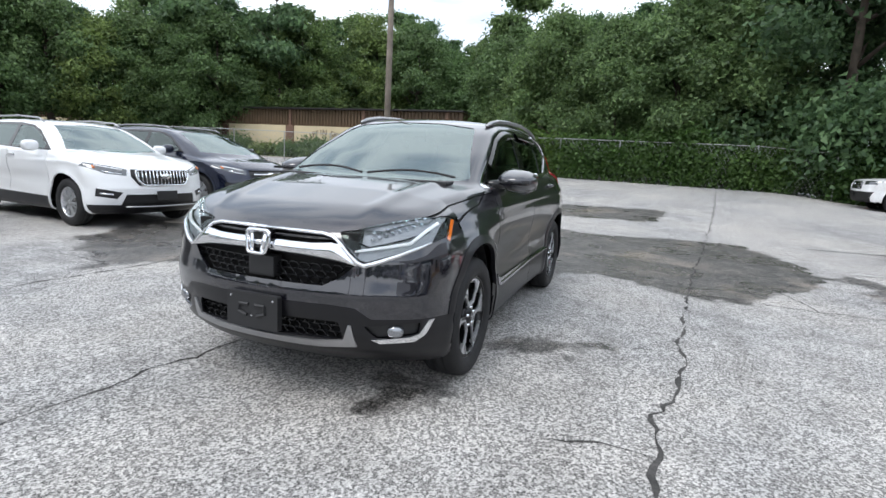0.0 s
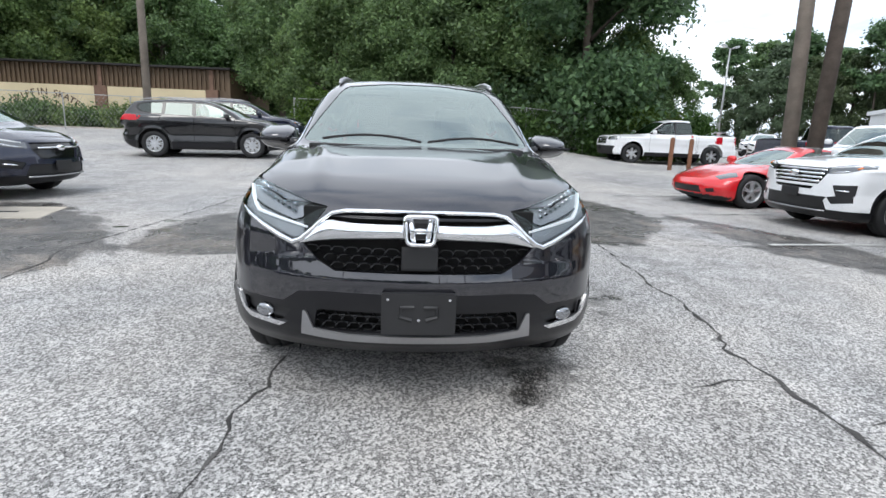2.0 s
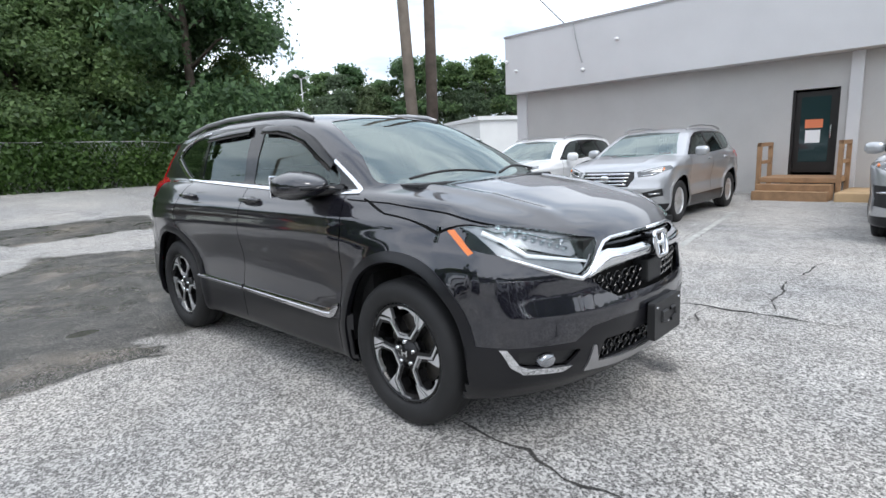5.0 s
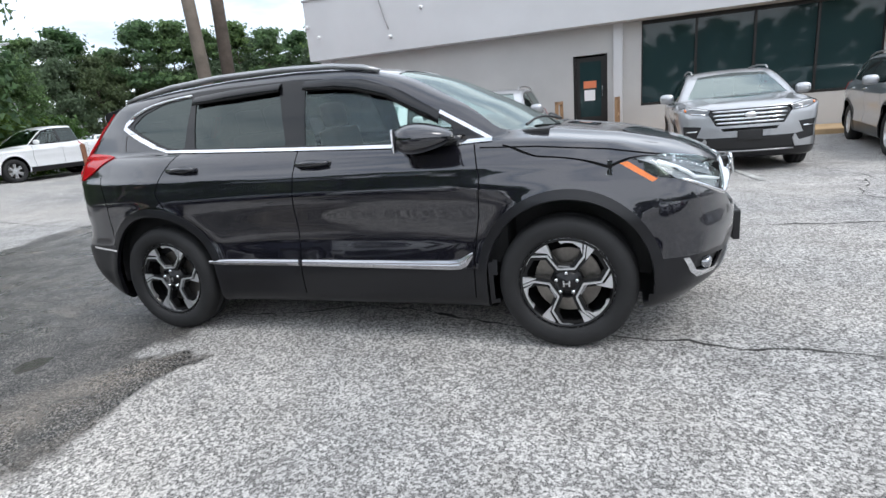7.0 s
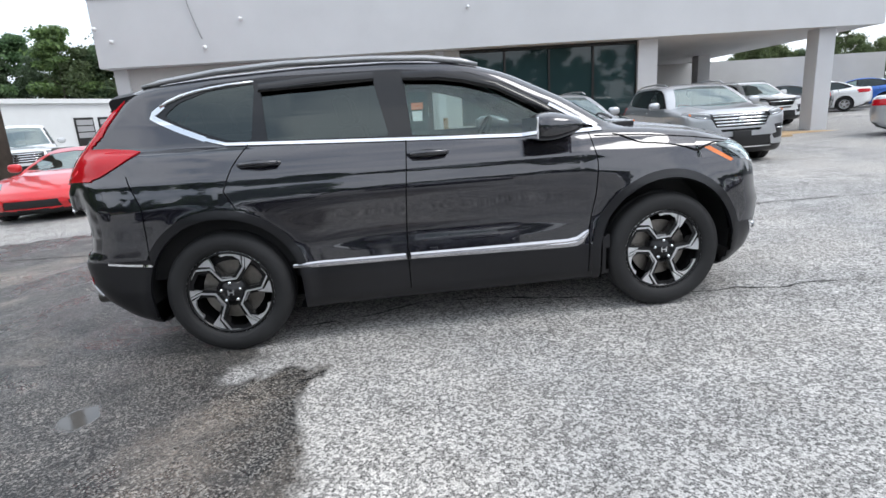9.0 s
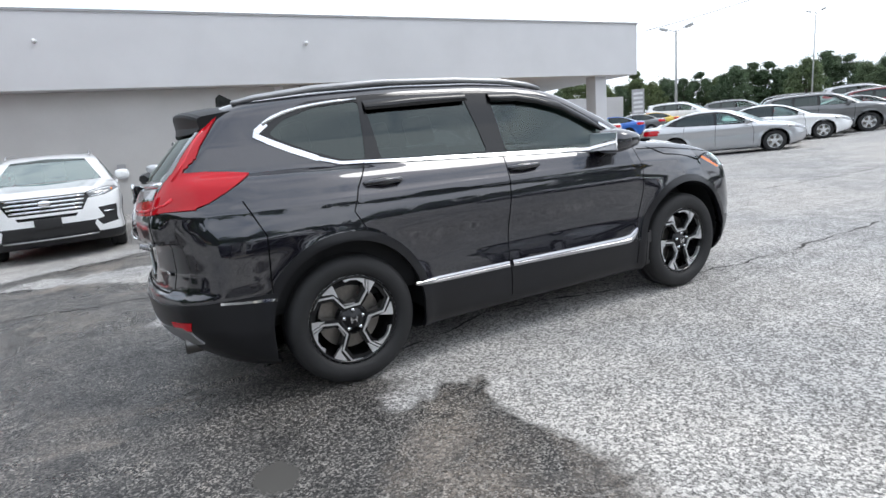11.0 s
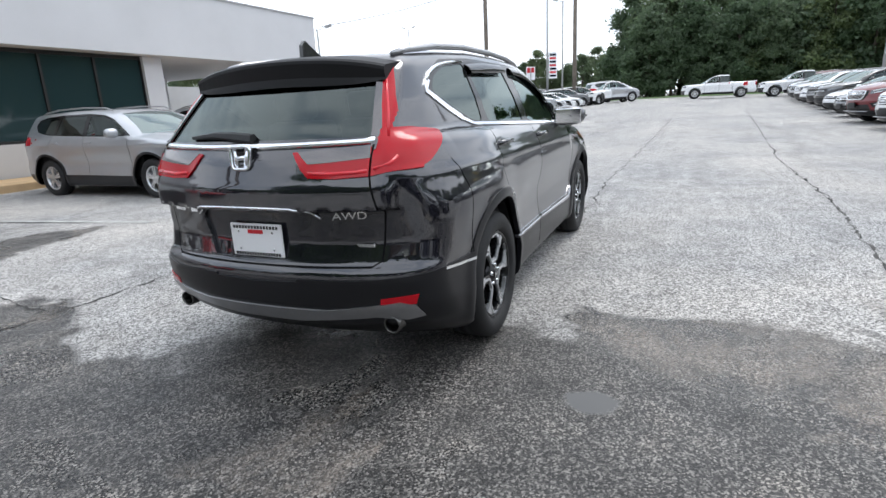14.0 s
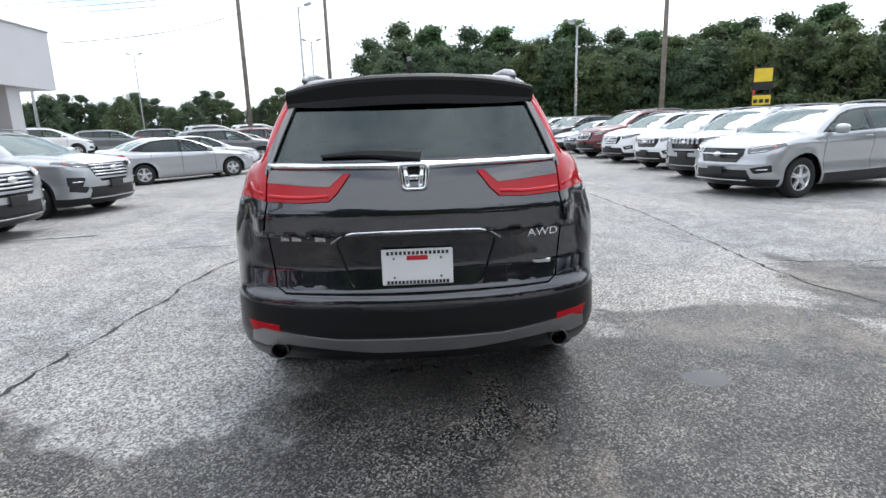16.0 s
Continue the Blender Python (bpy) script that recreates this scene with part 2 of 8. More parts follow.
def ground_z(x, y):
    """Flat about the middle, rising gently towards the edges of the lot."""
    r = math.hypot(x, y)
    side = -0.010 * min(10, max(0, -x - 2.5))
    back = (0.045 - 0.025 * ease(6, 11, x)) * max(0, min(16, y - 8))
    ahead = 0.016 * max(0.0, min(45.0, r - 9.0)) * ease(0, 6, -y)
    east = -0.009 * max(0.0, min(18.0, 3.0 - y)) * ease(4, 9, x)
    return side + back + ahead + east
# ---------------------------------------------------------------- car bodies
def smax(a, b, r):
    h = np.clip(0.5 + 0.5 * (a - b) / r, 0, 1)
    return a * h + b * (1 - h) + r * h * (1 - h)


def smin(a, b, r):
    return -smax(-a, -b, r)


def tab(v, rows):
    a = np.array(rows, float)
    return np.interp(v, a[:, 0], a[:, 1])


def smooth_tab(rows, lo, hi, width):
    """A table of (at, value) smoothed into a fine curve; returns a function."""
    a = np.array(rows, float)
    t = np.linspace(lo - 3 * width, hi + 3 * width, 1200)
    v = np.interp(t, a[:, 0], a[:, 1])
    k = max(3, int(width / (t[1] - t[0])))
    ker = np.hanning(2 * k + 1)
    ker /= ker.sum()
    v2 = np.convolve(np.pad(v, k, mode="edge"), ker, mode="valid")
    return lambda s: np.interp(s, t, v2)


def nets(f, lo, hi, h):
    """Surface nets: the quads of f = 0 in a box, with the points drawn onto the surface."""
    n = [int(math.ceil((b - a) / h)) + 1 for a, b in zip(lo, hi)]
    ax = [lo[i] + h * np.arange(n[i]) for i in range(3)]
    X, Y, Z = np.meshgrid(*ax, indexing="ij")
    F = f(X, Y, Z)
    inside = F < 0
    c = np.zeros([k - 1 for k in n], int)
    acc = np.zeros([k - 1 for k in n] + [3])
    cnt = np.zeros([k - 1 for k in n])
    sl = lambda d, k: slice(d, k - 1 + d)
    corners = [(i, j, k) for i in (0, 1) for j in (0, 1) for k in (0, 1)]
    for i, j, k in corners:
        c += inside[sl(i, n[0]), sl(j, n[1]), sl(k, n[2])]
    for a in corners:
        for d in range(3):
            if a[d]:
                continue
            b = list(a)
            b[d] = 1
            fa = F[sl(a[0], n[0]), sl(a[1], n[1]), sl(a[2], n[2])]
            fb = F[sl(b[0], n[0]), sl(b[1], n[1]), sl(b[2], n[2])]
            cross = (fa < 0) != (fb < 0)
            t = np.where(cross, fa / np.where(cross, fa - fb, 1), 0)
            for e in range(3):
                acc[..., e] += np.where(cross, a[e] + (t if e == d else 0), 0)
            cnt += cross
    active = (c > 0) & (c < 8)
    idx = -np.ones(active.shape, int)
    idx[active] = np.arange(active.sum())
    cell = np.argwhere(active)
    P = np.array(lo) + h * (cell + acc[active] / cnt[active][:, None])
    for _ in range(3):
        g, v = grad(f, P, h * 0.25)
        P = P - np.clip(v / np.maximum((g * g).sum(1), 1e-6), -h * 0.5, h * 0.5)[:, None] * g
    quads = []
    for d in range(3):
        e1, e2 = (d + 1) % 3, (d + 2) % 3
        s0 = [slice(None)] * 3
        s1 = [slice(None)] * 3
        s0[d], s1[d] = slice(0, n[d] - 1), slice(1, n[d])
        ch = inside[tuple(s0)] != inside[tuple(s1)]
        up = inside[tuple(s0)]
        at = np.argwhere(ch)
        at = at[(at[:, e1] > 0) & (at[:, e2] > 0) & (at[:, e1] < n[e1] - 1) & (at[:, e2] < n[e2] - 1)]
        if not len(at):
            continue
        o1, o2 = np.eye(3, dtype=int)[e1], np.eye(3, dtype=int)[e2]
        q = [idx[tuple((at - a * o1 - b * o2).T)] for a, b in ((1, 1), (0, 1), (0, 0), (1, 0))]
        flip = ~up[tuple(at.T)]
        q = np.stack(q, 1)
        q[flip] = q[flip][:, ::-1]
        quads.append(q)
    return P, np.concatenate(quads)


def grad(f, P, e):
    x, y, z = P[:, 0], P[:, 1], P[:, 2]
    g = np.stack([f(x + e, y, z) - f(x - e, y, z), f(x, y + e, z) - f(x, y - e, z), f(x, y, z + e) - f(x, y, z - e)], 1) / (2 * e)
    return g, f(x, y, z)


def inside_poly(p, poly):
    x, y = p
    hit = False
    for (x0, y0), (x1, y1) in zip(poly, poly[1:] + poly[:1]):
        if (y0 > y) != (y1 > y) and x < (x1 - x0) * (y - y0) / (y1 - y0) + x0:
            hit = not hit
    return hit


class Shell:
    """A quad shell that flat outlines can be cut into."""

    def __init__(self, P, Q):
        self.v = [tuple(p) for p in P.tolist()]
        self.f = [list(q) for q in Q.tolist()]
        A = np.array(P)[np.array(Q)]
        self.c = [tuple(c) for c in A.mean(1).tolist()]
        nr = np.cross(A[:, 2] - A[:, 0], A[:, 3] - A[:, 1])
        nr /= np.maximum(np.linalg.norm(nr, axis=1), 1e-12)[:, None]
        self.n = [tuple(c) for c in nr.tolist()]
        self.tag = [0] * len(self.f)
        self.mid = {}

    def expand(self, row):
        out = []
        for a, b in zip(row, row[1:] + row[:1]):
            out.append(a)
            self.between(a, b, out)
        return out

    def between(self, a, b, out):
        m = self.mid.get((a, b) if a < b else (b, a))
        if m is not None:
            self.between(a, m, out)
            out.append(m)
            self.between(m, b, out)

    def split(self, k, a, b, p, nx, ny):
        """Splits face k by the line through p; returns the new face's number or None."""
        row = self.expand(self.f[k])
        d = [(self.v[i][a] - p[0]) * nx + (self.v[i][b] - p[1]) * ny for i in row]
        d = [0.0 if abs(t) < 1e-6 else t for t in d]
        if min(d) >= 0 or max(d) <= 0:
            self.f[k] = row
            return None
        lo, hi = [], []
        for i in range(len(row)):
            j = (i + 1) % len(row)
            if d[i] <= 0:
                lo.append(row[i])
            if d[i] >= 0:
                hi.append(row[i])
            if d[i] * d[j] < 0:
                t = d[i] / (d[i] - d[j])
                u, w = self.v[row[i]], self.v[row[j]]
                self.v.append(tuple(u[e] + (w[e] - u[e]) * t for e in range(3)))
                m = len(self.v) - 1
                key = (row[i], row[j]) if row[i] < row[j] else (row[j], row[i])
                self.mid[key] = m
                lo.append(m)
                hi.append(m)
        if len(lo) < 3 or len(hi) < 3:
            self.f[k] = row
            return None
        self.f[k] = lo
        self.f.append(hi)
        self.n.append(self.n[k])
        self.tag.append(self.tag[k])
        self.c.append(self.middle(hi))
        self.c[k] = self.middle(lo)
        return len(self.f) - 1

    def middle(self, row):
        n = len(row)
        return tuple(sum(self.v[i][e] for i in row) / n for e in range(3))


def cut_panel(sh, poly, axes, cond, tag, size):
    """Cuts a flat outline, seen along the third axis, into the shell and tags the faces inside."""
    a, b = axes
    poly = [tuple(p) for p in poly]
    xs, ys = [p[0] for p in poly], [p[1] for p in poly]
    C = np.array(sh.c)
    near = np.nonzero((C[:, a] > min(xs) - size) & (C[:, a] < max(xs) + size) & (C[:, b] > min(ys) - size) & (C[:, b] < max(ys) + size))[0].tolist()
    region = [k for k in near if cond(sh.c[k], sh.n[k])]
    for p, q in zip(poly, poly[1:] + poly[:1]):
        dx, dy = q[0] - p[0], q[1] - p[1]
        ln = math.hypot(dx, dy)
        if ln < 1e-6:
            continue
        dx, dy = dx / ln, dy / ln
        more = []
        for k in region:
            c = sh.c[k]
            s = (c[a] - p[0]) * dx + (c[b] - p[1]) * dy
            w = abs(-(c[a] - p[0]) * dy + (c[b] - p[1]) * dx)
            if -size < s < ln + size and w < size:
                m = sh.split(k, a, b, p, -dy, dx)
                if m is not None:
                    more.append(m)
        region += more
    for k in region:
        c = sh.c[k]
        if inside_poly((c[a], c[b]), poly):
            sh.tag[k] = tag


def strip(pts, w):
    """A thin outline along a line of points."""
    out, back = [], []
    for i, p in enumerate(pts):
        q0, q1 = pts[max(0, i - 1)], pts[min(len(pts) - 1, i + 1)]
        d = Vector((q1[0] - q0[0], q1[1] - q0[1])).normalized()
        out.append((p[0] - d[1] * w / 2, p[1] + d[0] * w / 2))
        back.append((p[0] + d[1] * w / 2, p[1] - d[0] * w / 2))
    return [strip_piece for strip_piece in zip(out, out[1:], back[1:], back)]


def circle(y, z, r, n=40, a0=0.0, a1=360.0):
    return [(y + r * math.cos(radians(a0 + (a1 - a0) * k / n)), z + r * math.sin(radians(a0 + (a1 - a0) * k / n))) for k in range(n)]


def rounded(pts, r, n=4):
    """A polygon with rounded corners."""
    out = []
    k = len(pts)
    for i in range(k):
        p = Vector(pts[i])
        a, b = Vector(pts[i - 1]), Vector(pts[(i + 1) % k])
        da, db = (a - p), (b - p)
        ra, rb = min(r, da.length * 0.45), min(r, db.length * 0.45)
        s, e = p + da.normalized() * ra, p + db.normalized() * rb
        for j in range(n + 1):
            t = j / n
            out.append(tuple(s * (1 - t) ** 2 + p * 2 * t * (1 - t) + e * t * t))
    return out


def left_side(c, n):
    return c[0] > 0.25 and n[0] > 0.1


def right_side(c, n):
    return c[0] < -0.25 and n[0] < -0.1


def front_side(c, n):
    return c[1] < -0.5 and n[1] < -0.12


def rear_side(c, n):
    return c[1] > 0.5 and n[1] > 0.12


def top_side(c, n):
    return n[2] > 0.3


def both_sides(bm, poly, tag, size):
    cut_panel(bm, poly, (1, 2), left_side, tag, size)
    cut_panel(bm, poly, (1, 2), right_side, tag, size)


def mirrored(poly):
    return [(-p[0], p[1]) for p in poly][::-1]


def panel_mesh(name, verts, rows, f, mat, depth=0.012, shift=0.0):
    """The given faces as a mesh with a turned-in rim and the surface's own normals."""
    used = sorted({i for r in rows for i in r})
    index = {k: i for i, k in enumerate(used)}
    out = [[index[i] for i in r] for r in rows]
    V = np.array([verts[i] for i in used])
    g, _ = grad(f, V, 0.004)
    N = g / np.maximum(np.linalg.norm(g, axis=1), 1e-9)[:, None]
    V = V + N * shift
    n0 = len(V)
    sides = set()
    for row in out:
        sides.update(zip(row, row[1:] + row[:1]))
    rim = [(a, b) for (a, b) in sides if (b, a) not in sides]
    rim.sort()
    low, extra = {}, []
    if depth:
        for a, b in rim:
            for k in (a, b):
                if k not in low:
                    low[k] = n0 + len(extra)
                    extra.append(V[k] - N[k] * depth)
    rimfaces = [(b, a, low[a], low[b]) for a, b in rim] if depth else []
    allv = np.concatenate([V, np.array(extra)]) if extra else V
    me = bpy.data.meshes.new(name)
    me.from_pydata(allv.tolist(), [], out + rimfaces)
    me.polygons.foreach_set("use_smooth", [True] * len(out) + [False] * len(rimfaces))
    loops = []
    for row in out:
        loops += [tuple(N[k]) for k in row]
    loops += [(0, 0, 0)] * (4 * len(rimfaces))
    me.normals_split_custom_set(loops)
    me.materials.append(mat)
    return me


def shell_of(f, lo, hi, h):
    return Shell(*nets(f, lo, hi, h))


def pieces(rows):
    """Splits faces into those that hang together."""
    root = {}

    def find(a):
        while root[a] != a:
            root[a] = root[root[a]]
            a = root[a]
        return a
    for r in rows:
        for i in r:
            root.setdefault(i, i)
        for i in r[1:]:
            a, b = find(r[0]), find(i)
            if a != b:
                root[a] = b
    groups = {}
    for r in rows:
        groups.setdefault(find(r[0]), []).append(r)
    return [groups[k] for k in sorted(groups)]


def split_panels(sh, f, kinds, parent, whole=()):
    """Makes parts of the tagged panels: kinds[tag] = (name, material, depth, shift, label); None drops it."""
    groups = {}
    for k, row in enumerate(sh.f):
        groups.setdefault(sh.tag[k], []).append(sh.expand(row))
    made = []
    for tag in sorted(groups):
        if kinds.get(tag) is None:
            continue
        name, mat, depth, shift = kinds[tag][:4]
        label = kinds[tag][4] if len(kinds[tag]) > 4 else ""
        for rows in ([groups[tag]] if tag in whole else pieces(groups[tag])):
            if len(rows) < 3 and tag == 0:
                continue
            ob = new(name, panel_mesh(name, sh.v, rows, f, mat, depth, shift))
            ob.parent = parent
            if label:
                ob["label"] = label
            made.append(ob)
    return made


# ---------------------------------------------------------------- an SUV's form
FORM = dict(
    lamp=0.0,
    wid=[(-2.35, .80), (-2.1, .855), (-1.8, .895), (-1.33, .915), (-0.85, .888), (0.3, .882), (1.0, .895), (1.33, .912), (1.8, .892), (2.1, .845), (2.4, .78)],
    flank=[(0.15, -.075), (0.28, -.03), (0.42, -.012), (0.52, -.02), (0.62, -.026), (0.80, 0.0), (0.98, 0.006), (1.06, -.006), (1.14, -.03), (1.22, -.075), (1.3, -.13)],
    front=[(0.15, -1.88), (0.24, -2.07), (0.32, -2.165), (0.40, -2.20), (0.52, -2.225), (0.62, -2.232), (0.70, -2.210), (0.80, -2.195), (0.90, -2.155), (0.97, -2.09), (1.05, -1.96), (1.15, -1.6)],
    rear=[(0.15, 1.95), (0.26, 2.12), (0.36, 2.25), (0.46, 2.315), (0.58, 2.33), (0.635, 2.325), (0.66, 2.285), (0.75, 2.265), (0.90, 2.275), (1.05, 2.305), (1.12, 2.29), (1.25, 2.2)],
    hood=[(-2.3, .90), (-2.12, .975), (-2.02, 1.01), (-1.88, 1.05), (-1.61, 1.115), (-1.28, 1.165), (-1.0, 1.19), (0.0, 1.215), (1.5, 1.25), (2.4, 1.25)],
    screen=[(1.0, -1.38), (1.1, -1.21), (1.17, -1.08), (1.33, -.80), (1.5, -.44), (1.57, -.24), (1.62, -.04), (1.7, .4)],
    gate=[(1.0, 2.36), (1.12, 2.30), (1.2, 2.25), (1.33, 2.15), (1.47, 2.03), (1.55, 1.95), (1.7, 1.8)],
    cab=[(1.0, .88), (1.12, .872), (1.17, .852), (1.35, .765), (1.5, .69), (1.58, .645), (1.7, .58)],
    roof=[(-1.0, 1.52), (-0.4, 1.60), (-0.1, 1.632), (.3, 1.655), (.8, 1.658), (1.3, 1.64), (1.7, 1.60), (2.1, 1.545)],
    plan=[(-1.3, -.05), (-0.6, -.012), (0, 0), (0.9, 0), (1.4, -.03), (1.9, -.105), (2.3, -.18)],
    wheels=(-1.33, 1.33), ftuck=0.0, wheel_z=0.365, arch=0.44, floor=0.215, scoop=0.018, tuck=0.075, crease=0.985, bow=(0.26, 0.22), rbow=(0.15, 0.24), cabfloor=0.9)


def car_form(**over):
    """The implicit form of a car body from its curves: plan, flank, nose, tail, bonnet, screen, roof."""
    P = dict(FORM)
    P.update(over)
    wid = smooth_tab(P["wid"], -3.2, 3.2, 0.12)
    flank = smooth_tab(P["flank"], 0.1, 1.6, 0.035)
    frontz = smooth_tab(P["front"], 0.1, 1.5, 0.03)
    rearz = smooth_tab(P["rear"], 0.1, 1.5, 0.022)
    hoodz = smooth_tab(P["hood"], -3.2, 3.2, 0.05)
    screen = smooth_tab(P["screen"], 0.6, 2.0, 0.05)
    gate = smooth_tab(P["gate"], 0.6, 2.0, 0.03)
    cab = smooth_tab(P["cab"], 0.6, 2.0, 0.03)
    roofz = smooth_tab(P["roof"], -1.5, 2.6, 0.1)
    cabplan = smooth_tab(P["plan"], -1.5, 2.6, 0.12)
    b2, b4 = P["bow"]
    r2, r4 = P["rbow"]

    def f(x, y, z):
        x = np.abs(x)
        x2 = x * x
        arch = 0.0
        for wy in P["wheels"]:
            d = np.hypot(y - wy, z - P["wheel_z"])
            arch = arch + 0.016 * np.exp(-((d - P["arch"]) / 0.055) ** 2)
        crease = 0.009 * np.exp(-((z - P["crease"] - 0.01 * (y + 1)) / 0.028) ** 2)
        scoop = -P["scoop"] * np.exp(-((z - 0.70) / 0.13) ** 2) * np.exp(-(y / 0.85) ** 4)
        tuck = P["tuck"] * np.clip((y - 1.4) / 0.8, 0, 1) ** 1.5 * np.clip((z - 0.66) / 0.42, 0, 1)
        tuck = tuck + P["ftuck"] * np.clip((-0.80 - y) / 0.75, 0, 1) * np.clip((z - 0.70) / 0.30, 0, 1.2) ** 1.4
        bulge = P["lamp"] * np.exp(-((z - 1.185) / 0.08) ** 2) * np.clip((y - 1.70) / 0.30, 0, 1)
        side = x - (wid(y) + flank(z) + arch + crease + scoop - tuck + bulge)
        fr = (frontz(z) + b2 * x2 + b4 * x2 * x2) - y
        re = y - (rearz(z) - r2 * x2 - r4 * x2 * x2)
        vee = 0.012 * np.exp(-((x - 0.46 - 0.10 * (y + 2.0)) / 0.05) ** 2)
        top = (z - (hoodz(y) - 0.055 * x2 - 0.06 * x2 * x2 + vee * (y < -0.9))) * 0.97
        lo = P["floor"]
        bot = lo + 0.02 * np.clip((-1.9 - y) * 4, 0, 1) + 0.06 * np.clip((y - 1.75) / 0.4, 0, 1) - z
        low = smax(smax(side, smax(fr, re, 0.05) * 0.9, 0.10), top, 0.05)
        low = smax(low, bot, 0.05)
        gs = (x - (cab(z) + cabplan(y))) * 0.92
        gf = (screen(z) - 0.14 + 0.39 * x2 - y) * 0.5
        gr = (y - (gate(z) - 0.24 * x2)) * 0.88
        gt = z - (roofz(y) - 0.075 * x2)
        gh = smax(smax(gs, smax(gf, gr, 0.03), 0.07), gt, 0.07)
        gh = np.maximum(gh, P["cabfloor"] - z)
        return smin(low, gh, 0.025)
    return f


SUV_BOX = ((-1.02, -2.42, 0.12), (1.02, 2.46, 1.76))


def wheel(kind, radius=0.365, width=0.235, rim=0.232):
    """A wheel whose outer face looks along +x; an Empty with tyre, rim and disc."""
    w = new("wheel")
    bm = bmesh.new()
    hw = width / 2
    lathe(bm, [(rim, hw * 0.72), (rim + 0.012, hw * 0.93), (rim + 0.03, hw * 1.0), ((rim + radius) / 2, hw * 1.06), (radius - 0.03, hw * 0.99), (radius - 0.012, hw * 0.86),
               (radius - 0.004, hw * 0.70), (radius, hw * 0.4), (radius, hw * 0.36), (radius - 0.008, hw * 0.35), (radius - 0.008, hw * 0.27), (radius, hw * 0.26), (radius, -hw * 0.26),
               (radius - 0.008, -hw * 0.27), (radius - 0.008, -hw * 0.35), (radius, -hw * 0.36), (radius - 0.004, -hw * 0.7), (radius - 0.03, -hw * 0.99), (rim + 0.02, -hw), (rim, -hw * 0.8)], 64)
    part("tyre", bm, MAT["rubber"], w, smooth=True)
    bm = bmesh.new()
    lathe(bm, [(rim + 0.004, hw * 0.80), (rim - 0.004, hw * 0.86), (rim - 0.012, hw * 0.82), (rim - 0.022, hw * 0.5), (rim - 0.03, -hw * 0.8), (0.05, -hw * 0.82)], 48)
    part("rim", bm, MAT["rim_black"] if kind == "hero" else MAT["alloy"] if kind != "dark" else MAT["rim_black"], w, smooth=True)
    bm = bmesh.new()
    lathe(bm, [(0.0, hw * 0.1), (rim * 0.72, hw * 0.1), (rim * 0.72, 0.0), (0.0, 0.0)], 32)
    part("brake_disc", bm, MAT["disc"], w)
    return w


def blade(w, pts, x0, x1, mat, turn, name="spoke", parent=None):
    """A plate with the outline pts (y, z) between two depths, turned about the axle."""
    bm = bmesh.new()
    a = [bm.verts.new((x1, p[0], p[1])) for p in pts]
    b = [bm.verts.new((x0, p[0] * 1.0, p[1] * 1.0)) for p in pts]
    n = len(pts)
    bm.faces.new(a)
    for i in range(n):
        bm.faces.new((a[i], b[i], b[(i + 1) % n], a[(i + 1) % n]))
    bmesh.ops.recalc_face_normals(bm, faces=bm.faces)
    bmesh.ops.transform(bm, matrix=Matrix.Rotation(radians(turn), 4, "X"), verts=bm.verts)
    return part(name, bm, mat, parent or w)


def common_wheel(kind="silver", spokes=5, radius=0.365):
    if kind == "plain":
        w = new("wheel")
        hw, rim = 0.115, radius * 0.63
        bm = bmesh.new()
        lathe(bm, [(rim, hw * 0.7), (rim + 0.02, hw), (radius - 0.03, hw), (radius, hw * 0.6), (radius, -hw * 0.8), (rim, -hw)], 28)
        part("tyre", bm, MAT["rubber"], w, smooth=True)
        bm = bmesh.new()
        lathe(bm, [(rim + 0.002, hw * 0.8), (rim - 0.02, hw * 0.6), (0.05, hw * 0.75), (0.0, hw * 0.8)], 20)
        for k in range(spokes):
            box(bm, 0.085, 0.10, -0.028, 0.028, 0.03, rim - 0.005, Matrix.Rotation(2 * math.pi * k / spokes, 4, "X"))
        part("rim", bm, MAT["satin"], w)
        return w
    w = wheel("dark" if kind == "dark" else "silver", radius, 0.235, radius * 0.63)
    r = radius * 0.63
    for k in range(spokes):
        pts = [(-0.045, 0.03), (-0.030, r * 0.5), (-0.050, r - 0.01), (-0.012, r - 0.006), (-0.006, r * 0.6), (0.006, r * 0.6), (0.012, r - 0.006), (0.050, r - 0.01), (0.030, r * 0.5), (0.045, 0.03)]
        blade(w, pts, 0.05, 0.094, MAT["alloy"], 360 / spokes * k)
    bm = bmesh.new()
    lathe(bm, [(0.0, 0.1), (0.035, 0.098), (0.042, 0.09), (0.065, 0.085), (0.07, 0.05)], 24)
    part("hub_cap", bm, MAT["alloy"], w, smooth=True)
    return w


def put_wheels(car, w, half, ys, z=0.365, scale=1.0):
    for s in (-1, 1):
        for y in ys:
            m = pose(s * half, y, z, 0, 0, 0 if s > 0 else 180)
            c = copy_thing(w, m @ Matrix.Diagonal((scale, scale, scale, 1)))
            c.parent = car


def remove_thing(ob):
    for o in (*ob.children_recursive, ob):
        bpy.data.objects.remove(o)
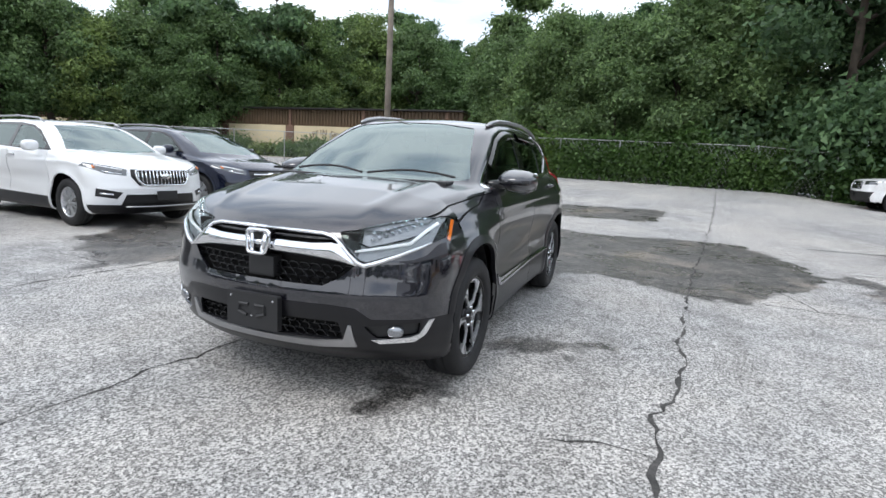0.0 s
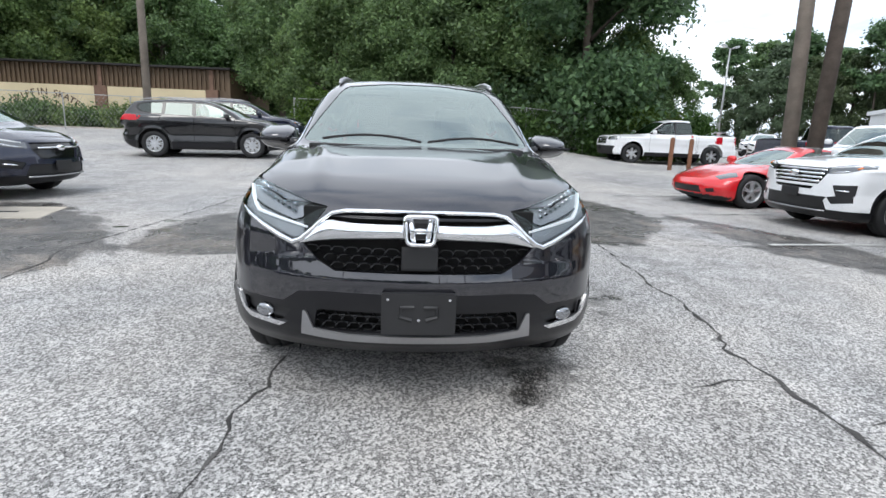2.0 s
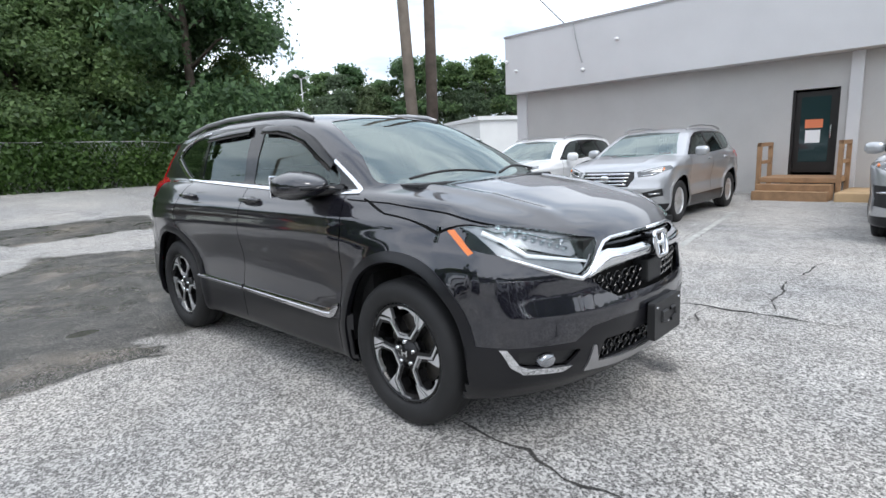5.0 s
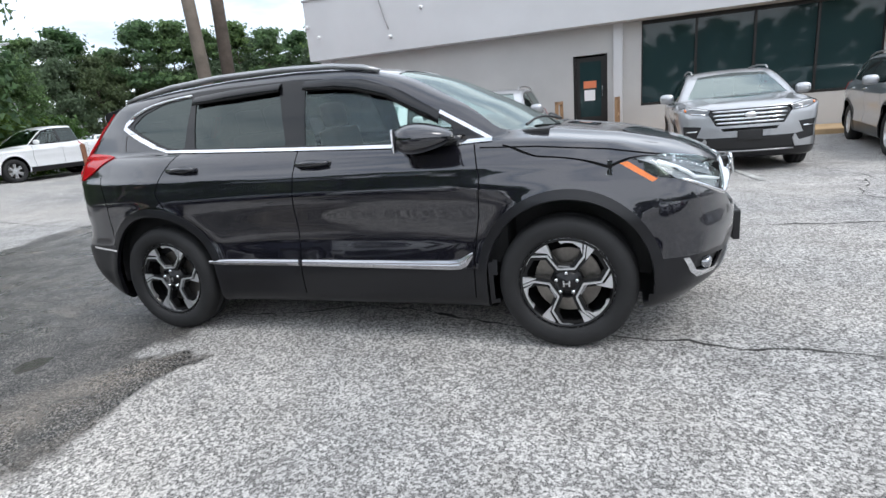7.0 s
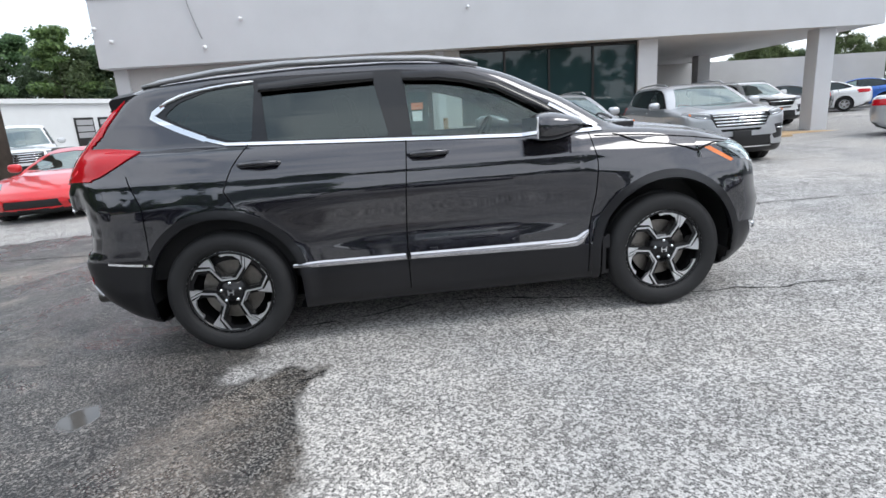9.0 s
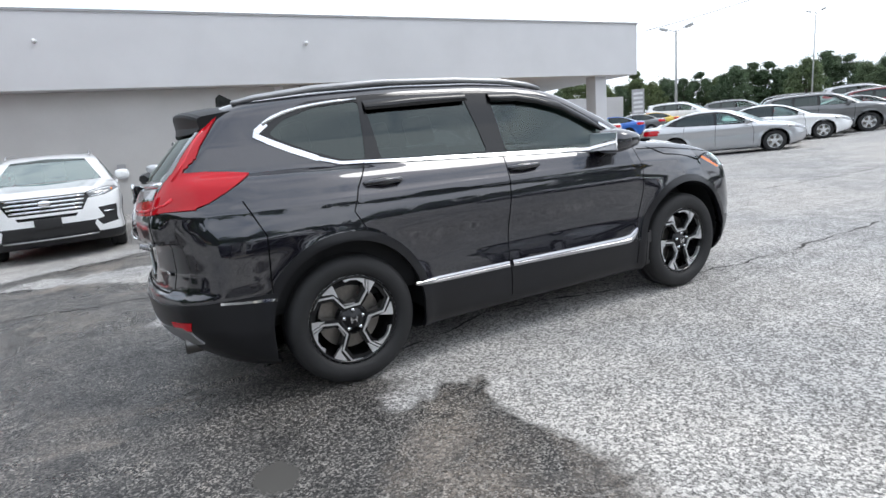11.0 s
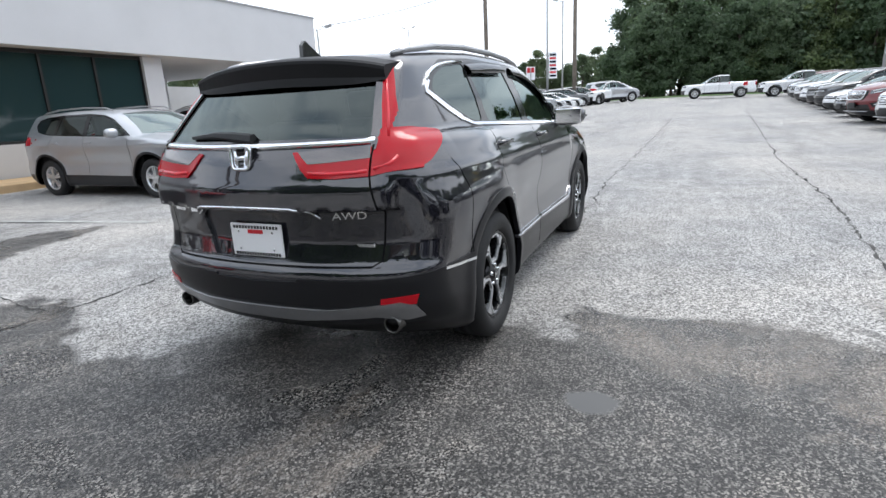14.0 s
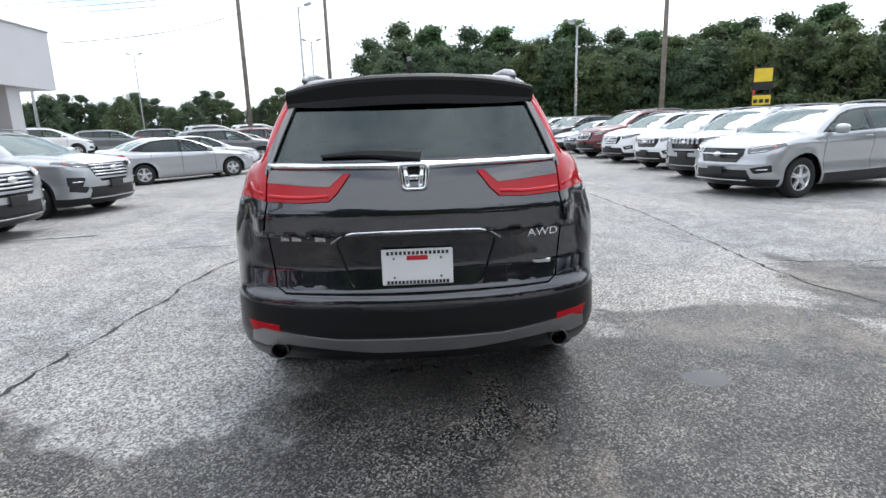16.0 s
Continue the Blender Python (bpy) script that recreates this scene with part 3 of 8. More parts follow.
# ---------------------------------------------------------------- the dark grey SUV in the middle of the lot
def hero_wheel():
    w = wheel("hero", 0.365, 0.235, 0.247)
    r = 0.247
    bm = bmesh.new()
    lathe(bm, [(r + 0.003, 0.095), (r - 0.006, 0.0985), (r - 0.009, 0.094)], 60)
    part("rim_edge", bm, MAT["alloy"], w, smooth=True)
    # one machined line runs in a wave round three pockets and three windows, with bright wedges beside it
    g = 0.00099
    at = lambda *rows: [(a * g, b * g) for a, b in rows]
    wave = ((102, 220), (93, 147), (43, 82), (-43, 78), (-98, 150), (-186, 150), (-236, 72), (-241, -22))
    for k in range(3):
        turn = 120 * k
        for q in strip(at(*wave), 0.0105):
            blade(w, list(q), 0.070, 0.0915, MAT["alloy"], turn, "spoke_edge")
        for q in strip(at(*[(x * 0.985, y * 0.985) for x, y in wave]), 0.048):
            blade(w, list(q), 0.030, 0.082, MAT["rim_black"], turn)
        for q in (((-180, 172), (-145, 200), (-100, 222), (-88, 192), (-70, 134), (-82, 148), (-98, 166)), ((112, 214), (150, 192), (102, 128), (106, 165)),
                  ((-45, 240), (35, 240), (88, 225), (84, 160), (76, 196), (40, 222), (0, 226), (-22, 218))):
            blade(w, at(*q), 0.070, 0.0905, MAT["alloy"], turn, "spoke_wedge")
        blade(w, at((-44, 98), (20, 96), (18, 86), (-40, 88)), 0.06, 0.0835, MAT["satin"], turn, "spoke_wedge")
    bm = bmesh.new()
    lathe(bm, [(0.0, 0.078), (0.080, 0.078), (0.088, 0.070), (0.088, 0.03)], 30)
    part("hub_plate", bm, MAT["rim_black"], w, smooth=True)
    for k in range(5):
        bm = bmesh.new()
        lathe(bm, [(0.0, 0.098), (0.009, 0.097), (0.010, 0.080)], 10)
        bmesh.ops.transform(bm, matrix=Matrix.Rotation(radians(72 * k), 4, "X") @ Matrix.Translation((0, 0, 0.057)), verts=bm.verts)
        part("lug_nut", bm, MAT["chrome"], w, smooth=True)
    bm = bmesh.new()
    lathe(bm, [(0.0, 0.096), (0.030, 0.094), (0.036, 0.088), (0.075, 0.080), (0.08, 0.05)], 30)
    cap = part("hub_cap", bm, MAT["rim_black"], w, smooth=True)
    bm = bmesh.new()
    for pts in ([(-0.018, -0.016), (-0.010, -0.016), (-0.012, 0.016), (-0.020, 0.016)], [(0.018, -0.016), (0.010, -0.016), (0.012, 0.016), (0.020, 0.016)], [(-0.012, -0.003), (0.012, -0.003), (0.012, 0.004), (-0.012, 0.004)]):
        q = [bm.verts.new((0.0985, p[0], p[1])) for p in pts]
        bm.faces.new(q)
    part("emblem", bm, MAT["chrome"], cap)
    return w


def skin(f, axis, sign, u, v):
    """Where the body's skin lies along an axis, coming from outside; u, v are the other two coordinates in order."""
    s = np.linspace(sign * 2.6, 0.0, 2601)
    q = [np.full(s.shape, u), np.full(s.shape, v)]
    q.insert(axis, s)
    return float(s[int(np.argmax(f(*q) < 0))])


def loft(bm, rings, closed=True):
    rows = [[bm.verts.new(p) for p in r] for r in rings]
    for a, b in zip(rows, rows[1:]):
        n = len(a)
        for i in range(n if closed else n - 1):
            bm.faces.new((a[i], a[(i + 1) % n], b[(i + 1) % n], b[i]))
    if closed:
        bm.faces.new(rows[0][::-1])
        bm.faces.new(rows[-1])
    bmesh.ops.recalc_face_normals(bm, faces=bm.faces)


HERO = dict(
    lamp=0.022, ftuck=0.098, crease=1.005, rbow=(0.18, 0.20),
    wid=[(-2.35, .80), (-2.1, .86), (-1.8, .905), (-1.33, .930), (-0.85, .898), (0.3, .888), (1.0, .903), (1.33, .926), (1.8, .900), (2.1, .85), (2.4, .78)],
    flank=[(0.15, -.075), (0.28, -.03), (0.42, -.016), (0.52, -.024), (0.62, -.028), (0.72, -.018), (0.82, -.004), (0.90, -.002), (0.97, -.014), (1.03, -.034), (1.09, -.058), (1.15, -.092), (1.22, -.138), (1.3, -.20)],
    rear=[(0.15, 1.95), (0.26, 2.11), (0.36, 2.23), (0.46, 2.29), (0.58, 2.305), (0.625, 2.30), (0.65, 2.265), (0.75, 2.245), (0.90, 2.252), (1.05, 2.278), (1.12, 2.258), (1.25, 2.17)],
    gate=[(1.0, 2.32), (1.12, 2.268), (1.2, 2.215), (1.33, 2.095), (1.47, 1.955), (1.55, 1.875), (1.7, 1.72)],
    cab=[(1.0, .81), (1.12, .790), (1.17, .772), (1.207, .755), (1.35, .708), (1.5, .642), (1.565, .612), (1.7, .55)],
    plan=[(-1.3, -.06), (-0.87, -.035), (-0.4, -.008), (0, 0), (0.9, 0), (1.3, -.025), (1.7, -.045), (2.0, -.09), (2.3, -.14)],
    roof=[(-1.0, 1.52), (-0.4, 1.595), (-0.1, 1.625), (.3, 1.648), (.8, 1.650), (1.3, 1.63), (1.7, 1.592), (2.1, 1.54)])


def hero_car():
    car = thing("dark_suv", "gunmetal grey compact SUV with chrome trim parked on wet asphalt", "car")
    f = car_form(**HERO)
    h = 0.024
    bm = shell_of(f, *SUV_BOX, h)
    sz = 0.05
    DLO, GLF, GLR, GLQ, CHR, SEAM, CLAD, ARCH, HOLE, SILL, SCREEN, BACK, HEAD, AMB, GRILLE, RIM, LOW, SKID, FOGP, FOGC, TAIL, TAILW, BAR, RLOW, REFL, RSKID, RECESS, UNDER = range(1, 29)
    # lower cladding along the sides, then arches
    both_sides(bm, [(0.98, 0.475), (0.26, 0.462), (-0.90, 0.452), (-0.90, 0.10), (0.98, 0.10)], CLAD, sz)
    both_sides(bm, [(-2.4, 0.505), (-1.74, 0.505), (-1.70, 0.10), (-2.4, 0.10)], LOW, sz)
    both_sides(bm, [(2.5, 0.60), (2.0, 0.575), (1.72, 0.56), (1.68, 0.10), (2.5, 0.10)], RLOW, sz)
    for wy, cz in ((-1.335, 0.395), (1.33, 0.385)):
        both_sides(bm, [(wy + 0.478, 0.10)] + circle(wy, cz, 0.478, 30, 0, 180) + [(wy - 0.478, cz), (wy - 0.478, 0.10)], ARCH, sz)
        both_sides(bm, [(wy + 0.428, 0.05)] + circle(wy, cz, 0.428, 40, 0, 180) + [(wy - 0.428, cz), (wy - 0.428, 0.05)], HOLE, sz)
    # side glass
    both_sides(bm, rounded([(-0.92, 1.135), (-0.66, 1.305), (-0.42, 1.445), (-0.18, 1.53), (0.25, 1.572), (1.0, 1.578), (1.36, 1.558), (1.55, 1.49), (1.678, 1.392), (1.5, 1.30), (1.25, 1.208), (0.9, 1.192), (0.25, 1.162), (-0.45, 1.132)], 0.03, 2), DLO, sz)
    both_sides(bm, rounded([(0.185, 1.182), (0.205, 1.525), (-0.10, 1.508), (-0.30, 1.458), (-0.54, 1.345), (-0.735, 1.222), (-0.73, 1.150), (-0.44, 1.152)], 0.02, 2), GLF, sz)
    both_sides(bm, rounded([(1.02, 1.215), (1.04, 1.50), (0.97, 1.52), (0.39, 1.535), (0.32, 1.190)], 0.02, 2), GLR, sz)
    both_sides(bm, rounded([(1.075, 1.545), (1.11, 1.222), (1.24, 1.232), (1.42, 1.298), (1.585, 1.382), (1.590, 1.405), (1.51, 1.468), (1.34, 1.522)], 0.03, 3), GLQ, sz)
    for s in strip([(-0.96, 1.135), (-0.70, 1.130), (-0.45, 1.134), (0.25, 1.164), (0.9, 1.194), (1.25, 1.210), (1.38, 1.250)], 0.018):
        both_sides(bm, list(s), CHR, 0.04)
    for s in strip([(1.37, 1.247), (1.5, 1.303), (1.61, 1.358), (1.668, 1.392), (1.655, 1.410), (1.60, 1.450)], 0.030):
        both_sides(bm, list(s), CHR, 0.04)
    for s in strip([(-0.95, 1.138), (-0.80, 1.225), (-0.66, 1.305)], 0.018):
        both_sides(bm, list(s), CHR, 0.04)
    # shut lines
    for line in ([(-0.87, 1.12), (-0.90, 0.95), (-0.885, 0.75), (-0.845, 0.55), (-0.835, 0.28)], [(0.225, 1.155), (0.255, 0.85), (0.272, 0.55), (0.272, 0.28)],
                 [(1.13, 1.20), (1.215, 1.08), (1.265, 0.96), (1.21, 0.86)], [(-1.90, 0.985), (-1.55, 1.045), (-1.2, 1.085), (-0.90, 1.10)], [(1.80, 1.08), (1.72, 0.90), (1.735, 0.60)]):
        for s in strip(line, 0.007):
            both_sides(bm, list(s), SEAM, 0.04)
    # windshield
    top_front = lambda c, n: c[1] < 0.3 and n[1] < -0.15 and c[2] > 1.05
    cut_panel(bm, rounded([(-0.70, 1.175), (-0.50, 1.545), (-0.2, 1.578), (0.2, 1.578), (0.50, 1.545), (0.70, 1.175), (0.35, 1.155), (-0.35, 1.155)], 0.04, 3), (0, 2), top_front, SCREEN, sz)
    # front face
    cut_panel(bm, [(-1, 0.505), (-0.60, 0.500), (-0.52, 0.56), (-0.40, 0.572), (0.40, 0.572), (0.52, 0.56), (0.60, 0.500), (1, 0.505), (1, 0.05), (-1, 0.05)], (0, 2), front_side, LOW, sz)
    cut_panel(bm, [(-0.505, 0.785), (-0.455, 0.838), (-0.395, 0.892), (-0.34, 0.914), (0.34, 0.914), (0.395, 0.892), (0.455, 0.838), (0.505, 0.785), (0.505, 0.770), (0.44, 0.706), (0.36, 0.662), (-0.36, 0.662), (-0.44, 0.706), (-0.505, 0.770)], (0, 2), front_side, GRILLE, sz)
    cut_panel(bm, rounded([(-0.44, 0.485), (0.44, 0.485), (0.455, 0.385), (-0.455, 0.385)], 0.02, 2), (0, 2), front_side, GRILLE, sz)
    for flip in (False, True):
        m = mirrored if flip else (lambda p: list(p))
        wrap = (lambda c, n: c[1] < -1.55 and c[0] > 0.2 and (n[1] < -0.05)) if not flip else (lambda c, n: c[1] < -1.55 and c[0] < -0.2 and (n[1] < -0.05))
        cut_panel(bm, m(rounded([(0.400, 0.914), (0.58, 0.968), (0.72, 1.000), (0.785, 1.000), (0.86, 0.975), (0.84, 0.900), (0.69, 0.836), (0.535, 0.782), (0.475, 0.822)], 0.010, 2)), (0, 2), wrap, HEAD, sz)
        face = lambda c, n: c[1] < -1.55 and n[1] < -0.05
        cut_panel(bm, m(rounded([(0.555, 0.465), (0.80, 0.487), (0.79, 0.42), (0.62, 0.388)], 0.012, 2)), (0, 2), front_side, FOGP, sz)
        cut_panel(bm, m([(0.585, 0.395), (0.62, 0.372), (0.77, 0.382), (0.815, 0.42), (0.845, 0.498), (0.828, 0.498), (0.79, 0.425), (0.75, 0.408)]), (0, 2), (lambda c, n: c[1] < -1.7 and n[1] < -0.05), FOGC, sz)
    both_sides(bm, [(-1.600, 0.978), (-1.640, 0.984), (-1.775, 0.896), (-1.752, 0.884)], AMB, sz)
    cut_panel(bm, [(-0.50, 0.47), (-0.485, 0.47), (-0.455, 0.388), (-0.30, 0.372), (0.30, 0.372), (0.455, 0.388), (0.485, 0.47), (0.50, 0.47), (0.515, 0.352), (0.32, 0.336), (-0.32, 0.336), (-0.515, 0.352)], (0, 2), front_side, SKID, sz)
    # tail
    gate = lambda c, n: c[1] > 1.5 and n[1] > 0.1
    cut_panel(bm, rounded([(-0.545, 1.48), (0.545, 1.48), (0.640, 1.205), (-0.640, 1.205)], 0.03, 3), (0, 2), gate, BACK, sz)
    cut_panel(bm, [(-1, 0.615), (-0.6, 0.590), (0, 0.570), (0.6, 0.590), (1, 0.615), (1, 0.05), (-1, 0.05)], (0, 2), gate, RLOW, sz)
    for flip in (False, True):
        m = mirrored if flip else (lambda p: list(p))
        rear_wrap = (lambda c, n: c[1] > 1.72 and c[0] > 0 and n[1] > 0.3) if not flip else (lambda c, n: c[1] > 1.72 and c[0] < 0 and n[1] > 0.3)
        cut_panel(bm, m([(0.262, 1.148), (0.45, 1.160), (0.602, 1.168), (0.575, 1.27), (0.535, 1.40), (0.505, 1.50), (0.560, 1.50), (0.590, 1.43), (0.625, 1.34), (0.662, 1.236), (0.93, 1.246), (0.93, 1.062), (0.69, 1.060), (0.616, 1.046), (0.469, 1.039), (0.351, 1.044), (0.314, 1.078)]), (0, 2), rear_wrap, TAIL, sz)
        cut_panel(bm, m([(0.285, 1.150), (0.602, 1.167), (0.612, 1.118), (0.43, 1.104), (0.345, 1.100)]), (0, 2), gate, TAILW, sz)
        cut_panel(bm, m([(0.602, 1.168), (0.575, 1.27), (0.535, 1.40), (0.505, 1.50), (0.527, 1.50), (0.562, 1.40), (0.607, 1.27), (0.636, 1.18), (0.650, 1.150), (0.612, 1.150)]), (0, 2), rear_wrap, TAILW, sz)
        cut_panel(bm, m([(0.765, 0.512), (0.615, 0.500), (0.612, 0.462), (0.752, 0.468)]), (0, 2), gate, REFL, sz)
    for s in (1, -1):
        flank = lambda c, n, s=s: c[1] > 1.5 and s * c[0] > 0.62 and s * n[0] > 0.25
        cut_panel(bm, [(1.735, 1.204), (1.80, 1.216), (1.93, 1.232), (2.2, 1.240), (2.2, 1.058), (2.03, 1.062), (1.95, 1.085), (1.86, 1.130), (1.79, 1.170)], (1, 2), flank, TAIL, sz)
    for s in strip([(1.72, 0.575), (1.85, 0.582), (1.98, 0.595)], 0.013):
        both_sides(bm, list(s), FOGC, 0.04)
    cut_panel(bm, rounded([(0.345, 0.855), (0.28, 0.905), (-0.28, 0.905), (-0.345, 0.855), (-0.28, 0.665), (0.28, 0.665)], 0.02, 2), (0, 2), gate, RECESS, sz)
    cut_panel(bm, [(-0.75, 0.462), (-0.69, 0.480), (-0.54, 0.464), (-0.36, 0.445), (0.36, 0.445), (0.54, 0.464), (0.69, 0.480), (0.75, 0.462), (0.77, 0.40), (0.70, 0.385), (0.58, 0.408), (0.45, 0.396), (0.2, 0.370), (-0.2, 0.370), (-0.45, 0.396), (-0.58, 0.408), (-0.70, 0.385), (-0.77, 0.40)], (0, 2), gate, RSKID, sz)
    for s in strip([(-0.612, 1.170), (-0.616, 1.046), (-0.645, 0.90), (-0.620, 0.665), (-0.58, 0.642), (0.58, 0.642), (0.620, 0.665), (0.645, 0.90), (0.616, 1.046), (0.612, 1.170)], 0.008):
        cut_panel(bm, list(s), (0, 2), gate, SEAM, 0.04)
    # bonnet shut line
    for flip in (1, -1):
        line = [(0.40 * flip, -2.09), (0.60 * flip, -2.00), (0.76 * flip, -1.83), (0.825 * flip, -1.55), (0.825 * flip, -1.2), (0.80 * flip, -1.02)]
        for s in strip(line, 0.007):
            cut_panel(bm, list(s), (0, 1), lambda c, n: n[2] > 0.3 and c[2] > 0.85, SEAM, 0.04)
    # everything under the car is dark
    for k in range(len(bm.f)):
        if bm.n[k][2] < -0.6 and bm.c[k][2] < 0.4 and bm.tag[k] == 0:
            bm.tag[k] = UNDER
    for k in range(len(bm.f)):
        c = bm.c[k]
        if bm.tag[k] in (0, UNDER, CLAD, ARCH) and abs(c[0]) > 0.56 and min(math.hypot(c[1] + 1.335, c[2] - 0.395), math.hypot(c[1] - 1.33, c[2] - 0.385)) < 0.424:
            bm.tag[k] = HOLE
    kinds = {0: ("body", MAT["hero_paint"], 0.014, 0, "gunmetal grey painted body"), DLO: ("window_surround", MAT["gloss_black"], 0.01, -0.001),
             GLF: ("front_door_glass", MAT["glass_clear"], 0.004, -0.006), GLR: ("rear_door_glass", MAT["glass_dark"], 0.004, -0.006), GLQ: ("quarter_glass", MAT["glass_dark"], 0.004, -0.005),
             CHR: ("window_trim", MAT["chrome"], 0.010, 0.006, "bright chrome window trim"), SEAM: ("panel_gap", MAT["gap"], 0.0, -0.010), CLAD: ("sill_cladding", MAT["cladding"], 0.012, 0.004),
             ARCH: ("arch_cladding", MAT["cladding"], 0.03, 0.005), HOLE: None, SCREEN: ("windshield", MAT["glass_front"], 0.004, -0.004),
             BACK: ("rear_window", MAT["glass_dark"], 0.004, -0.004), HEAD: ("headlight_lens", MAT["lamp_clear"], 0.006, 0.001, "clear headlight lens"), AMB: ("side_marker", MAT["lamp_amber"], 0.01, 0.0), GRILLE: None,
             LOW: ("lower_bumper", MAT["cladding"], 0.012, 0.0), SKID: ("front_skid_trim", MAT["satin"], 0.012, 0.008, "satin silver skid trim"),
             FOGP: ("fog_recess", MAT["plastic"], 0.02, -0.02), FOGC: ("fog_lamp_trim", MAT["chrome"], 0.012, 0.006), TAIL: ("tail_light", MAT["lamp_red"], 0.012, 0.008, "red tail light lens"),
             TAILW: ("reverse_light", MAT["reverse_lens"], 0.008, 0.010), RLOW: ("rear_bumper", MAT["cladding"], 0.012, 0.006),
             REFL: ("reflector", MAT["lamp_red"], 0.01, 0.010), RSKID: ("rear_skid_trim", MAT["satin"], 0.012, 0.014, "satin silver rear skid trim"), RECESS: ("plate_recess", MAT["hero_paint"], 0.0, -0.016), UNDER: ("underbody", MAT["plastic"], 0, 0)}
    split_panels(bm, f, kinds, car, (0, UNDER))

    # slim chrome bead over the quarter glass
    for s in (-1, 1):
        bm = bmesh.new()
        tube(bm, [(s * (skin(f, 0, 1, y, z) + 0.002), y, z) for y, z in ((1.62, 1.445), (1.57, 1.475), (1.50, 1.502), (1.42, 1.522), (1.33, 1.536), (1.22, 1.548), (1.08, 1.556))], [0.011, 0.012, 0.012, 0.011, 0.010, 0.009, 0.008], 6)
        part("window_trim", bm, MAT["chrome"], car, "bright chrome window trim", True)

    # bright sill bars
    for s in (-1, 1):
        for rows in ([(0.945, 0.505, 0.486), (0.80, 0.510, 0.476), (0.55, 0.507, 0.471), (0.286, 0.503, 0.468)],
                     [(0.258, 0.503, 0.467), (0.0, 0.501, 0.461), (-0.35, 0.499, 0.454), (-0.70, 0.498, 0.447), (-0.76, 0.506, 0.449), (-0.80, 0.530, 0.470), (-0.835, 0.545, 0.520)]):
            bm = bmesh.new()
            rings = []
            for y, zt, zb in rows:
                x = max(skin(f, 0, 1, y, zt), skin(f, 0, 1, y, zb))
                rings.append([(s * (x + d), y, z) for d, z in ((-0.02, zt), (0.008, zt), (0.013, zt * 0.7 + zb * 0.3), (0.011, zt * 0.55 + zb * 0.45), (0.017, zt * 0.45 + zb * 0.55), (0.014, zb), (-0.02, zb))])
            loft(bm, rings)
            part("sill_bar", bm, MAT["dark_chrome"], car, "chrome sill garnish")

    # wheels and arch liners
    w = hero_wheel()
    put_wheels(car, w, 0.772, (-1.33, 1.33))
    remove_thing(w)
    for s in (-1, 1):
        for wy in (-1.33, 1.33):
            bm = bmesh.new()
            lathe(bm, [(0.10, s * 0.58), (0.44, s * 0.58), (0.445, s * 0.835)], 40)
            bmesh.ops.transform(bm, matrix=Matrix.Translation((0, wy, 0.40)), verts=bm.verts)
            bmesh.ops.delete(bm, geom=[v for v in bm.verts if v.co.z < 0.30], context="VERTS")
            part("arch_liner", bm, MAT["plastic"], car)

    # chrome wing: a broad bar and a thin upper line that run on under the headlight
    for s in (-1, 1):
        bm = bmesh.new()
        rings = []
        for x, zt, zb in ((0.0, 0.868, 0.797), (0.10, 0.868, 0.796), (0.20, 0.867, 0.793), (0.28, 0.867, 0.789), (0.34, 0.872, 0.784), (0.38, 0.876, 0.779), (0.415, 0.866, 0.773), (0.45, 0.838, 0.767), (0.48, 0.808, 0.763), (0.51, 0.780, 0.762)):
            y = -2.188 + 0.26 * x * x + 0.22 * x ** 4
            ring = []
            for k in range(9):
                a = math.pi * k / 8
                ring.append((s * x, y + 0.02 - 0.042 * math.sin(a) ** 0.8, (zt + zb) / 2 + (zt - zb) / 2 * math.cos(a)))
            rings.append(ring)
        loft(bm, rings)
        part("grille_wing", bm, MAT["chrome"], car, "broad chrome grille wing", True)
        bm = bmesh.new()
        line = []
        for x, z in ((0.0, 0.913), (0.18, 0.913), (0.32, 0.910), (0.375, 0.898), (0.42, 0.866), (0.47, 0.818), (0.51, 0.783), (0.545, 0.768), (0.60, 0.786), (0.69, 0.824), (0.76, 0.858), (0.805, 0.884)):
            line.append((s * x, skin(f, 1, -1, x, z) - 0.004, z))
        tube(bm, line, [0.010] * 6 + [0.012] * 3 + [0.010, 0.009, 0.007], 8)
        part("wing_line", bm, MAT["chrome"], car, "thin chrome line above the wing", True)

    # grille innards
    bm = boxed(-0.50, 0.50, -2.09, -1.85, 0.37, 0.92)
    part("grille_backing", bm, MAT["gap"], car)
    bm = bmesh.new()
    step = 0.058
    halves = {False: bmesh.new(), True: bmesh.new()}
    for r in range(3):
        for k in range(-9, 10):
            cx, cz = k * step + (r % 2) * step / 2, 0.672 + r * 0.034
            half = 0.36 + (cz - 0.662) * 1.35
            if abs(cx) > half or (abs(cx) < 0.085 and 0.64 < cz < 0.77):
                continue
            y = -2.165 + 0.28 * cx * cx
            pts = [(cx + 0.033 * math.cos(radians(60 * a)), cz + 0.020 * math.sin(radians(60 * a))) for a in range(6)]
            tube(halves[cx > 0], [(p[0], y, p[1]) for p in pts + pts[:1]], 0.0042, 4, False)
    bm.free()
    for half in halves.values():
        part("grille_mesh", half, MAT["gloss_black"], car, "black honeycomb grille mesh")
    bm = boxed(-0.078, 0.078, -2.196, -2.12, 0.668, 0.775, 0.012)
    part("sensor_cover", bm, MAT["plastic"], car)
    bm = bmesh.new()
